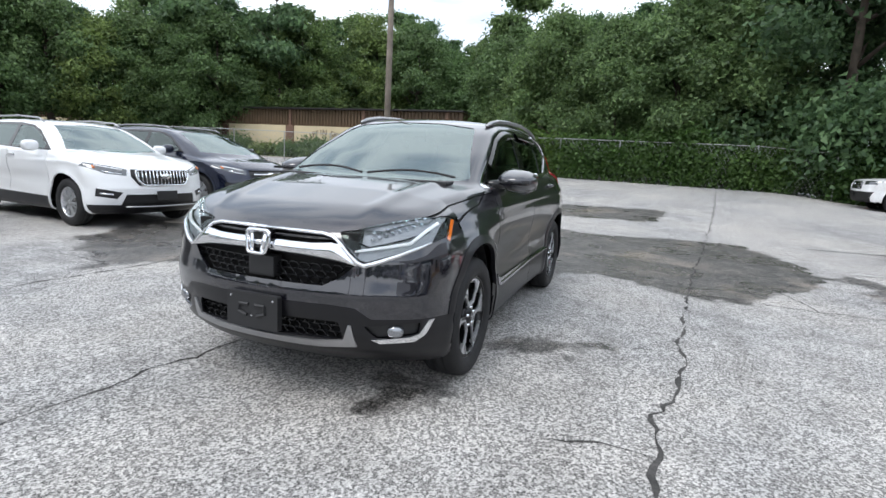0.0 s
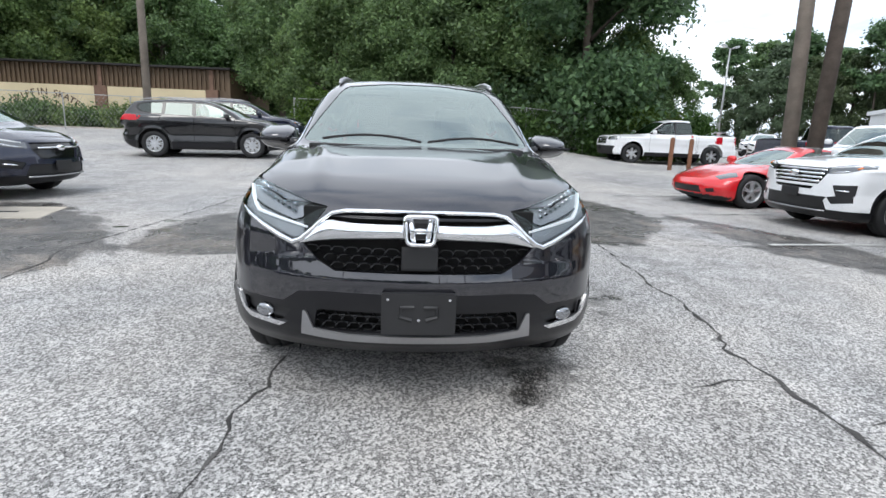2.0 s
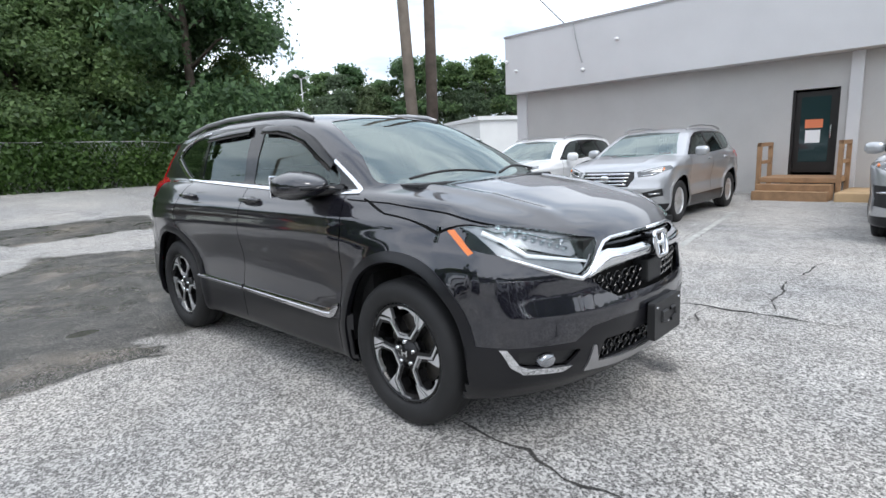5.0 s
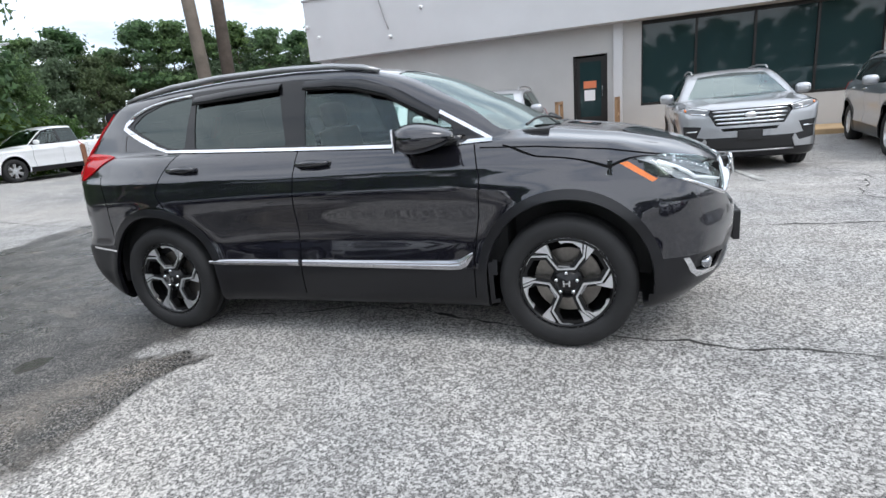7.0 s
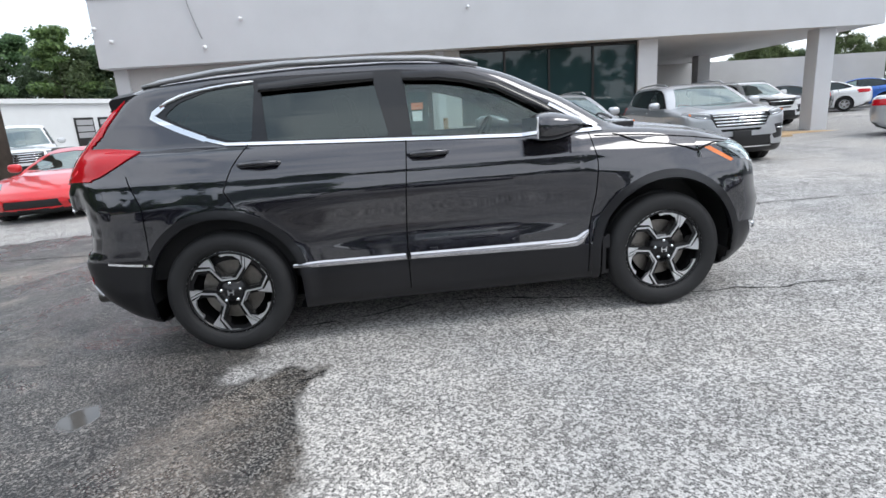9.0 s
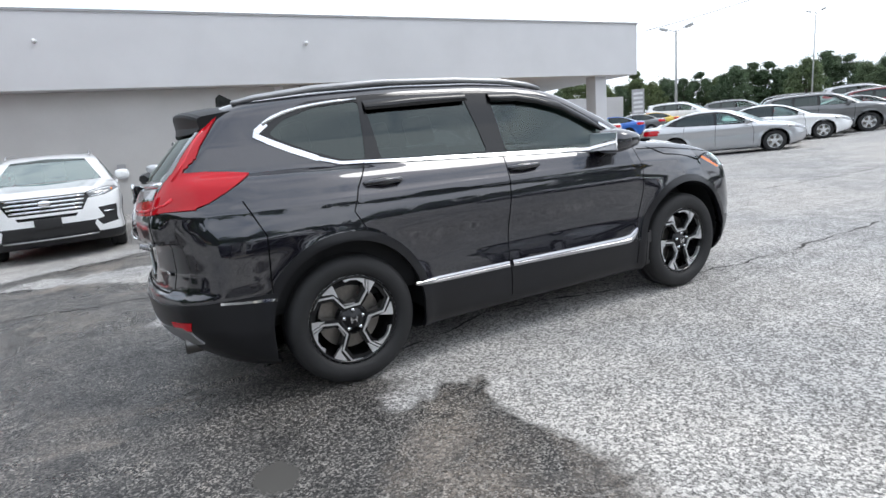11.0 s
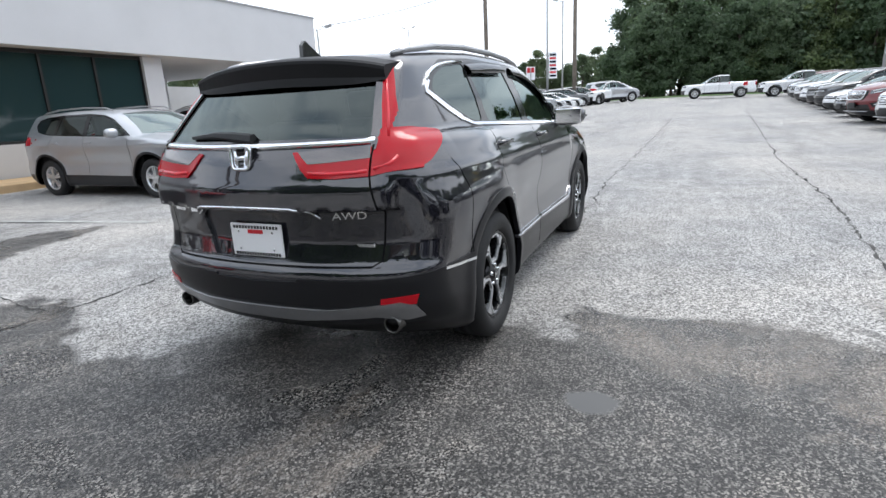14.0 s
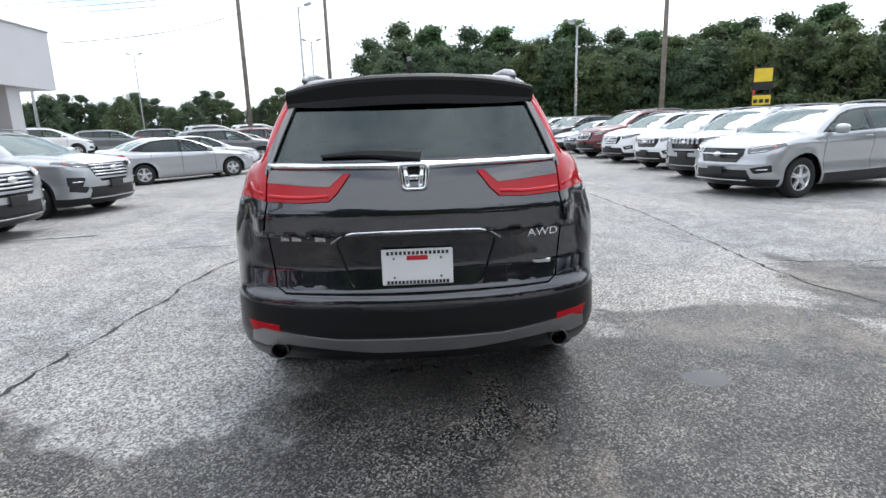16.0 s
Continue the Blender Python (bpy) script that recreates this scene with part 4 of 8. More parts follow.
    for r in range(3):
        for k in range(-8, 9):
            cx, cz = k * 0.055 + (r % 2) * 0.027, 0.405 + r * 0.032
            y = -2.175 + 0.28 * cx * cx
            pts = [(cx + 0.031 * math.cos(radians(60 * a)), cz + 0.019 * math.sin(radians(60 * a))) for a in range(6)]
            tube(bm, [(p[0], y, p[1]) for p in pts + pts[:1]], 0.004, 4, False)
    part("lower_grille_mesh", bm, MAT["gloss_black"], car)
    bm = bmesh.new()
    tube(bm, [(x / 10, -2.15 + 0.28 * (x / 10) ** 2, 0.885) for x in range(-4, 5)], 0.007, 6)
    part("grille_slat", bm, MAT["gloss_black"], car)

    # emblems: a chrome frame with two leaning uprights and a bridge
    def emblem(y, z, s, sign, tilt):
        bm = bmesh.new()
        outer = rounded([(-0.062 * s, 0.052 * s), (0.062 * s, 0.052 * s), (0.050 * s, -0.052 * s), (-0.050 * s, -0.052 * s)], 0.022 * s, 4)
        tube(bm, [(p[0], 0, p[1]) for p in outer + outer[:1]], 0.0085 * s, 8, False)
        for q in (-1, 1):
            prism(bm, [(q * 0.047 * s, 0.044 * s), (q * 0.028 * s, 0.044 * s), (q * 0.018 * s, -0.044 * s), (q * 0.035 * s, -0.044 * s)], 0.014)
        prism(bm, [(-0.024 * s, 0.010 * s), (0.024 * s, 0.010 * s), (0.022 * s, -0.010 * s), (-0.022 * s, -0.010 * s)], 0.012)
        bmesh.ops.transform(bm, matrix=pose(0, y, z, tilt, 0, 0 if sign < 0 else 180), verts=bm.verts)
        part("emblem", bm, MAT["chrome"], car, "chrome badge", True)
    emblem(-2.222, 0.848, 1.12, -1, -8)
    bm = boxed(-0.055, 0.055, -2.212, -2.12, 0.80, 0.90, 0.02)
    part("emblem_backing", bm, MAT["gloss_black"], car)
    emblem(skin(f, 1, 1, 0.0, 1.135) + 0.022, 1.135, 0.95, 1, -6)

    # headlight innards: projector bowls, chrome blade, running-light line
    for s in (-1, 1):
        bm = bmesh.new()
        rows = []
        for i in range(15):
            x = 0.402 + 0.398 * i / 14
            top = float(np.interp(x, [0.400, 0.58, 0.72, 0.785, 0.86], [0.916, 0.970, 1.000, 0.998, 0.975]))
            low = float(np.interp(x, [0.400, 0.475, 0.535, 0.69, 0.84], [0.905, 0.818, 0.780, 0.834, 0.900]))
            rows.append([(s * x, skin(f, 1, -1, x, low + (top - low) * k / 4) + (0.022, 0.034, 0.040, 0.036, 0.026)[k], low + (top - low) * k / 4) for k in range(5)])
        loft(bm, rows, False)
        part("headlight_bowl", bm, MAT["bowl"], car, "", True)
        for i in range(8):
            x = 0.55 + 0.026 * i
            for j in (0, 1):
                z = 0.892 + 0.0105 * i + 0.024 * j
                bm = boxed(-0.010, 0.010, -0.006, 0.012, -0.009, 0.009, 0.004, 1, pose(s * x, skin(f, 1, -1, x, z) + 0.026, z, 0, 0, s * 25))
                part("led_cell", bm, MAT["led"], car)
        bm = bmesh.new()
        tube(bm, [(s * x, skin(f, 1, -1, x, z) + 0.022, z) for x, z in ((0.50, 0.868), (0.545, 0.852), (0.62, 0.872), (0.69, 0.895), (0.74, 0.915), (0.775, 0.935))], 0.006, 6)
        part("lamp_divider", bm, MAT["gloss_black"], car)
        bm = bmesh.new()
        line = []
        for i in range(14):
            t = i / 13
            x = 0.485 + 0.305 * t
            z = 0.832 + (0.062 * t if t < 0.78 else 0.048 + 0.42 * (t - 0.78))
            line.append((s * x, skin(f, 1, -1, x, z) + 0.016, z))
        tube(bm, line, [0.006 + 0.004 * i / 13 for i in range(14)], 6)
        part("running_light", bm, MAT["drl"], car, "lit white running light strip", True)
        # fog lamp
        bm = bmesh.new()
        lathe(bm, [(0.0, -0.008), (0.022, -0.006), (0.032, 0.0), (0.035, 0.008), (0.038, 0.03)], 20, "y")
        bmesh.ops.transform(bm, matrix=pose(s * 0.692, -2.035, 0.436, 0, 0, s * 18) @ Matrix.Diagonal((1.25, 1, 0.9, 1)), verts=bm.verts)
        part("fog_lamp", bm, MAT["fog_lens"], car, "", True)

    # front plate bracket, empty
    bm = bmesh.new()
    outer = rounded([(-0.157, 0.410), (0.157, 0.410), (0.157, 0.588), (-0.157, 0.588)], 0.012, 3)
    prism(bm, outer, 0.035, Matrix.Translation((0, -2.2640, 0)))
    bracket = part("plate_bracket", bm, MAT["plastic"], car, "empty black plate bracket")
    for s in (-1, 1):
        bm = bmesh.new()
        tube(bm, [(s * 0.02, -2.2650, 0.53), (s * 0.075, -2.2650, 0.53), (s * 0.08, -2.2650, 0.49), (s * 0.03, -2.2650, 0.475)], 0.010, 6)
        part("bracket_rib", bm, MAT["plastic"], bracket)
    for x, z in ((-0.13, 0.565), (0.13, 0.565), (0.0, 0.475)):
        bm = bmesh.new()
        lathe(bm, [(0.0, -2.2685), (0.006, -2.2675), (0.007, -2.262)], 8, "y")
        bmesh.ops.transform(bm, matrix=Matrix.Translation((x, 0, z)), verts=bm.verts)
        part("screw", bm, MAT["chrome"], bracket)

    # mirrors, handles, visors, rails
    for s in (-1, 1):
        bm = bmesh.new()
        bmesh.ops.create_uvsphere(bm, u_segments=24, v_segments=14, radius=1.0)
        for v in bm.verts:
            x, y, z = v.co
            k = lambda a, p: math.copysign(abs(a) ** p, a)
            v.co = (k(x, 0.75) * 0.125, k(y, 0.8) * (0.20 if y < 0 else 0.115), k(z, 0.7) * (0.080 - 0.014 * x) * (1 + 0.45 * min(0, y)))
        bmesh.ops.transform(bm, matrix=pose(s * 0.928, -0.590, 1.178, 0, 0, -s * 10) @ Matrix.Diagonal((s, 1, 1, 1)), verts=bm.verts)
        if s < 0:
            bmesh.ops.reverse_faces(bm, faces=bm.faces)
        mir = part("mirror", bm, MAT["hero_paint"], car, "dark door mirror", True)
        bm = boxed(-0.105, 0.105, -0.006, 0.006, -0.06, 0.06, 0.01, 2, pose(s * 0.928, -0.480, 1.178, 0, 0, -s * 10))
        part("mirror_glass", bm, MAT["chrome"], mir)
        bm = bmesh.new()
        tube(bm, [(s * 0.755, -0.80, 1.145), (s * 0.81, -0.74, 1.150), (s * 0.88, -0.66, 1.160)], [0.030, 0.034, 0.045], 8)
        part("mirror_arm", bm, MAT["gloss_black"], mir, "", True)
        bm = boxed(-0.10, 0.10, -0.006, 0.006, -0.009, 0.009, 0.004, 1, pose(s * 0.934, -0.785, 1.168, 0, 0, -s * 10))
        part("turn_signal", bm, MAT["gloss_black"], mir)
        for y, z in ((0.100, 1.078), (1.062, 1.094)):
            bm = bmesh.new()
            hx = skin(f, 0, 1, y, z)
            pts = [(s * (hx - 0.004), y + 0.122, z - 0.004), (s * (hx + 0.024), y + 0.098, z + 0.002), (s * (hx + 0.032), y, z + 0.006), (s * (hx + 0.026), y - 0.088, z + 0.003), (s * (hx - 0.004), y - 0.110, z - 0.002)]
            tube(bm, pts, [0.012, 0.014, 0.015, 0.014, 0.012], 8)
            hnd = part("door_handle", bm, MAT["hero_paint"], car, "", True)
            bm = bmesh.new()
            bmesh.ops.create_uvsphere(bm, u_segments=16, v_segments=8, radius=1.0)
            bmesh.ops.transform(bm, matrix=pose(s * (hx - 0.004), y + 0.01, z - 0.008) @ Matrix.Diagonal((0.016, 0.078, 0.032, 1)), verts=bm.verts)
            part("handle_cup", bm, MAT["gloss_black"], hnd, "", True)
        # smoked rain guards above the door glass
        for line in ([(0.21, 1.548), (0.0, 1.545), (-0.15, 1.520), (-0.34, 1.466), (-0.55, 1.352), (-0.66, 1.285)], [(1.05, 1.535), (0.75, 1.553), (0.38, 1.556)]):
            bm = bmesh.new()
            rows = []
            for i, (y, z) in enumerate(line):
                row = []
                drop = 0.055 if 0 < i < len(line) - 1 else 0.045
                for dz, out in ((0.008, 0.004), (-0.010, 0.020), (-drop, 0.026), (-drop, 0.020)):
                    zz = z + dz
                    x = skin(f, 0, 1, y, zz) + out
                    row.append(bm.verts.new((s * x, y, zz)))
                rows.append(row)
            for a, b in zip(rows, rows[1:]):
                for i in range(3):
                    bm.faces.new((a[i], a[i + 1], b[i + 1], b[i]))
            bmesh.ops.recalc_face_normals(bm, faces=bm.faces)
            part("rain_guard", bm, MAT["gloss_black"], car, "smoked black window visor", True)
        bm = bmesh.new()
        line = [(s * 0.556, -0.26, 1.572), (s * 0.556, -0.16, 1.598), (s * 0.554, 0.05, 1.628), (s * 0.550, 0.4, 1.646), (s * 0.545, 0.9, 1.650), (s * 0.535, 1.3, 1.630), (s * 0.520, 1.62, 1.594), (s * 0.512, 1.74, 1.570)]
        tube(bm, line, [0.012, 0.018, 0.018, 0.018, 0.018, 0.018, 0.016, 0.012], 8)
        part("roof_rail", bm, MAT["satin"], car, "silver roof rail", True)

    # moulded light guides in the tail lamps
    for s in (-1, 1):
        for rows, r in (([(0.352, 1.066), (0.45, 1.060), (0.55, 1.064), (0.606, 1.070)], 0.011), ([(0.630, 1.076), (0.680, 1.092), (0.700, 1.12)], 0.010), ([(0.652, 1.20), (0.622, 1.29), (0.584, 1.39), (0.548, 1.47)], 0.009)):
            bm = bmesh.new()
            tube(bm, [(s * x, skin(f, 1, 1, x, z) + 0.006, z) for x, z in rows], r, 6)
            part("light_guide", bm, MAT["lamp_guide"], car, "bright red moulded light guide", True)
    # chrome bar across the tailgate
    bm = bmesh.new()
    rings = []
    for i in range(27):
        x = -0.615 + 1.23 * i / 26
        z = 1.178 + 0.010 * (x / 0.65) ** 2
        hz = 0.017 + 0.010 * math.exp(-(x / 0.10) ** 2)
        y = skin(f, 1, 1, x, z)
        rings.append([(x, y - 0.012 + 0.030 * math.sin(math.pi * k / 8) ** 0.8, z - 0.006 * math.exp(-(x / 0.10) ** 2) + hz * math.cos(math.pi * k / 8)) for k in range(9)])
    loft(bm, rings)
    part("tailgate_bar", bm, MAT["chrome"], car, "chrome tailgate bar", True)
    bm = boxed(-0.052, 0.052, -0.02, 0.014, -0.045, 0.045, 0.015, 2, pose(0, skin(f, 1, 1, 0.0, 1.135), 1.135, -6, 0, 0))
    part("emblem_backing", bm, MAT["gloss_black"], car)

    # roof spoiler and fin
    bm = bmesh.new()
    rings = []
    for i in range(25):
        x = -0.565 + 1.13 * i / 24
        e = (abs(x) / 0.565) ** 4
        b, d = -0.26 * x * x, -0.10 * x * x - 0.02 * e
        rings.append([(x, 1.66 + b, 1.594 + d), (x, 1.86 + b, 1.580 + d), (x, 1.985 + b, 1.562 + d), (x, 2.003 + b, 1.552 + d), (x, 2.006 + b, 1.538 + d), (x, 2.000 + b, 1.475 + d + 0.03 * e), (x, 2.008 + b, 1.436 + d + 0.06 * e), (x, 1.90 + b, 1.440 + d + 0.06 * e)])
    loft(bm, rings)
    part("roof_spoiler", bm, MAT["matt_black"], car, "dark roof spoiler")
    bm = bmesh.new()
    a = [(1.60, 1.60), (1.66, 1.632), (1.73, 1.672), (1.755, 1.648), (1.76, 1.59)]
    prism(bm, [(p[0], p[1]) for p in a], 0.022, Matrix.Rotation(radians(90), 4, "Z") @ Matrix.Translation((0, -0.011, 0)))
    part("antenna_fin", bm, MAT["black_paint"], car)

    # wipers
    for x0, x1 in ((0.62, 0.06), (0.02, -0.56)):
        bm = bmesh.new()
        pts = []
        for i in range(9):
            x = x0 + (x1 - x0) * i / 8
            z = 1.178 + 0.030 * math.sin(math.pi * i / 8)
            y = float(np.interp(z, [1.17, 1.33], [-1.08, -.80])) - 0.14 + 0.39 * x * x - 0.03
            pts.append((x, y, z + 0.012))
        tube(bm, pts, 0.008, 5)
        part("wiper", bm, MAT["plastic"], car)
    bm = bmesh.new()
    tube(bm, [(x, skin(f, 1, 1, x, z) + 0.012, z) for x, z in ((-0.03, 1.214), (0.10, 1.226), (0.22, 1.232), (0.385, 1.224))], [0.024, 0.021, 0.017, 0.008], 6)
    part("rear_wiper", bm, MAT["plastic"], car)
    bm = boxed(-0.62, 0.62, -1.24, -1.02, 1.135, 1.165, 0.01)
    part("cowl", bm, MAT["plastic"], car)

    # rear plate in a dealer's frame
    bm = boxed(-0.152, 0.152, 2.243, 2.255, 0.672, 0.830, 0.004, 1)
    plate = part("rear_plate", bm, MAT["white_sign"], car, "white dealer plate with red and black print")
    for z0, z1, n in ((0.806, 0.820, 15), (0.678, 0.692, 17)):
        for k in range(n):
            x = -0.135 + 0.27 * (k + 0.1) / n
            bm = boxed(x, x + 0.011, 2.255, 2.2575, z0, z1)
            part("print_bar", bm, MAT["black_ink"], plate)
    bm = boxed(-0.045, 0.045, 2.255, 2.258, 0.782, 0.802, 0.003, 1)
    part("print_mark", bm, MAT["red_ink"], plate)
    for x in (-0.10, 0.10):
        for z in (0.79, 0.708):
            bm = bmesh.new()
            lathe(bm, [(0.0, 2.259), (0.006, 2.258), (0.007, 2.25)], 8, "y")
            bmesh.ops.transform(bm, matrix=Matrix.Translation((x, 0, z)), verts=bm.verts)
            part("screw", bm, MAT["chrome"], plate)

    # badges on the tailgate
    text_part("badge", "AWD", 0.046, MAT["chrome"], car, pose(-0.535, skin(f, 1, 1, -0.535, 0.93) + 0.010, 0.885, 93, 0, 180 + math.degrees(math.atan2(skin(f, 1, 1, -0.535, 0.90) - skin(f, 1, 1, -0.66, 0.90), 0.125))) @ Matrix.Diagonal((1.35, 1, 1, 1)), 0.003, "chrome all-wheel-drive lettering")
    for k, wd in enumerate((0.040, 0.042, 0.014, 0.046)):
        x = 0.565 - 0.052 * k
        bm = boxed(-wd / 2, wd / 2, -0.003, 0.003, -0.018 if k != 2 else -0.004, 0.018 if k != 2 else 0.004, 0.004, 1, pose(x, skin(f, 1, 1, x, 0.885) + 0.001, 0.885, 0, 0, -7))
        part("badge_bar", bm, MAT["chrome"], car)
    bm = boxed(-0.062, 0.062, -0.003, 0.003, -0.010, 0.010, 0.003, 1, pose(-0.532, skin(f, 1, 1, -0.532, 0.737) + 0.001, 0.737, 0, 0, 7))
    part("trim_badge", bm, MAT["chrome"], car, "small chrome trim badge")
    bm = bmesh.new()
    arc = [(-0.36 + 0.72 * i / 36, float(np.interp(abs(-0.36 + 0.72 * i / 36), [0, 0.14, 0.27, 0.315, 0.36], [0.919, 0.918, 0.914, 0.893, 0.862]))) for i in range(37)]
    tube(bm, [(x, skin(f, 1, 1, x, z) + 0.007, z) for x, z in arc], 0.006, 6)
    part("plate_trim", bm, MAT["chrome"], car, "", True)

    # exhausts
    for s in (-1, 1):
        bm = bmesh.new()
        lathe(bm, [(0.034, 2.10), (0.034, 2.285), (0.038, 2.292), (0.042, 2.285), (0.044, 2.10)], 24, "y")
        bmesh.ops.transform(bm, matrix=Matrix.Translation((s * 0.640, -0.125, 0.362)), verts=bm.verts)
        part("exhaust_pipe", bm, MAT["steel"], car, "", True)

    # cabin: tub, dashboard, seats, wheel
    bm = boxed(-0.78, 0.78, -1.02, 2.0, 0.45, 1.10, 0.05)
    part("cabin_tub", bm, MAT["interior"], car)
    bm = boxed(-0.70, 0.70, -1.05, -0.62, 1.08, 1.17, 0.03)
    part("dashboard", bm, MAT["interior"], car)
    for x in (-0.36, 0.36):
        for y in (0.30, 1.15):
            bm = boxed(-0.23, 0.23, -0.07, 0.07, 0.80, 1.28, 0.05, 3, pose(x, y, 0, -12 if y < 0.5 else -10, 0, 0))
            seat = part("seat", bm, MAT["seat"], car, "", True)
            bm = boxed(-0.13, 0.13, -0.05, 0.05, 1.30, 1.48, 0.045, 3, pose(x, y, 0, -12 if y < 0.5 else -10, 0, 0))
            part("headrest", bm, MAT["seat"], seat, "", True)
    bm = bmesh.new()
    tube(bm, [(0.36 + 0.18 * math.cos(a), -0.42 - 0.07 * math.sin(a), 1.08 + 0.17 * math.sin(a)) for a in (2 * math.pi * k / 20 for k in range(21))], 0.016, 6, False)
    part("steering_wheel", bm, MAT["interior"], car)
    bm = boxed(-0.12, 0.12, -0.42, -0.38, 1.46, 1.53, 0.015)
    part("rear_view_mirror", bm, MAT["interior"], car)
    return car


hero = hero_car()
# ---------------------------------------------------------------- the lot's surface
def asphalt():
    m = material("worn_asphalt", (0.3, 0.3, 0.3), 0.85)
    vec = coords(m)
    stone = node(m, "ShaderNodeTexVoronoi", Scale=88.0)
    link(m, vec, stone.inputs["Vector"])
    fine = noise_at(m, vec, 140.0, 4.0, 0.75)
    mid = noise_at(m, vec, 3.0, 6.0, 0.62)
    big = noise_at(m, vec, 0.35, 5.0, 0.6, 0.4)
    streak_map = node(m, "ShaderNodeMapping", Scale=(2.2, 0.16, 1.0))
    link(m, vec, streak_map.inputs["Vector"])
    streak = noise_at(m, streak_map.outputs[0], 1.0, 5.0, 0.6)
    chips = ramp(m, stone.outputs["Color"], (0.26, grey(0.04)), (0.46, grey(0.68)), (0.68, grey(2.7)))
    chips = mixed(m, 0.55, chips, ramp(m, fine, (0.42, grey(0.10)), (0.58, grey(2.0))))
    base = ramp(m, mid, (0.25, (0.160, 0.157, 0.153)), (0.55, (0.265, 0.262, 0.258)), (0.80, (0.355, 0.350, 0.342)))
    base = mixed(m, ramp(m, big, (0.38, grey(0.0)), (0.68, grey(0.7))), base, (0.40, 0.375, 0.345))
    base = mixed(m, ramp(m, streak, (0.48, grey(0.0)), (0.70, grey(0.3))), base, (0.17, 0.16, 0.15))
    dry = mixed(m, 1.0, base, chips, "MULTIPLY")
    wet_attr = node(m, "ShaderNodeAttribute")
    wet_attr.attribute_name = "wet"
    edge = noise_at(m, vec, 1.6, 9.0, 0.70, 0.3)
    add = node(m, "ShaderNodeMath")
    add.operation = "ADD"
    link(m, wet_attr.outputs["Fac"], add.inputs[0])
    sub = node(m, "ShaderNodeMath")
    sub.operation = "MULTIPLY_ADD"
    sub.inputs[1].default_value, sub.inputs[2].default_value = 1.5, -0.75
    link(m, edge, sub.inputs[0])
    link(m, sub.outputs[0], add.inputs[1])
    wet = ramp(m, add.outputs[0], (0.42, grey(0.0)), (0.56, grey(1.0)))
    grit = node(m, "ShaderNodeTexVoronoi", Scale=130.0)
    link(m, vec, grit.inputs["Vector"])
    tops = ramp(m, grit.outputs["Color"], (0.32, (0.020, 0.020, 0.020)), (0.52, (0.058, 0.056, 0.055)), (0.68, (0.165, 0.160, 0.155)), (0.84, (0.34, 0.33, 0.315)))
    damp = mixed(m, 1.0, tops, ramp(m, mid, (0.30, (0.45, 0.44, 0.43)), (0.55, (0.92, 0.89, 0.85)), (0.75, (1.5, 1.40, 1.28))), "MULTIPLY")
    mud = ramp(m, noise_at(m, vec, 0.75, 6.0, 0.65, 0.6), (0.54, grey(0.0)), (0.70, grey(0.50)))
    damp = mixed(m, mud, damp, mixed(m, 1.0, (0.36, 0.30, 0.245), chips, "MULTIPLY"))
    pool_attr = node(m, "ShaderNodeAttribute")
    pool_attr.attribute_name = "pool"
    puddle = ramp(m, pool_attr.outputs["Fac"], (0.47, grey(0.0)), (0.53, grey(1.0)))
    soil_attr = node(m, "ShaderNodeAttribute")
    soil_attr.attribute_name = "soil"
    soil_add = node(m, "ShaderNodeMath")
    soil_add.operation = "MULTIPLY_ADD"
    soil_add.inputs[1].default_value = 1.3
    link(m, noise_at(m, vec, 3.2, 9.0, 0.78, 0.5), soil_add.inputs[0])
    link(m, soil_attr.outputs["Fac"], soil_add.inputs[2])
    soil = ramp(m, soil_add.outputs[0], (1.0, grey(0.0)), (1.30, grey(0.85)))
    soiled = mixed(m, soil, mixed(m, wet, dry, damp), mixed(m, 1.0, (0.34, 0.275, 0.225), chips, "MULTIPLY"))
    link(m, mixed(m, puddle, soiled, (0.09, 0.086, 0.08)), bsdf(m).inputs["Base Color"])
    pool = ramp(m, noise_at(m, vec, 0.9, 4.0, 0.6, 0.5), (0.44, grey(0.50)), (0.62, grey(0.14)))
    surface = mixed(m, wet, ramp(m, fine, (0.3, grey(0.75)), (0.7, grey(0.95))), pool)
    link(m, mixed(m, puddle, surface, grey(0.03)), bsdf(m).inputs["Roughness"])
    height = mixed(m, 0.6, stone.outputs["Distance"], fine)
    n = node(m, "ShaderNodeBump", Distance=0.006)
    link(m, height, n.inputs["Height"])
    still = ramp(m, noise_at(m, vec, 0.8, 3.0, 0.5, 0.3), (0.64, grey(1.0)), (0.69, grey(0.04)))
    link(m, mixed(m, puddle, mixed(m, wet, grey(0.8), still), grey(0.01)), n.inputs["Strength"])
    link(m, n.outputs[0], bsdf(m).inputs["Normal"])
    return m


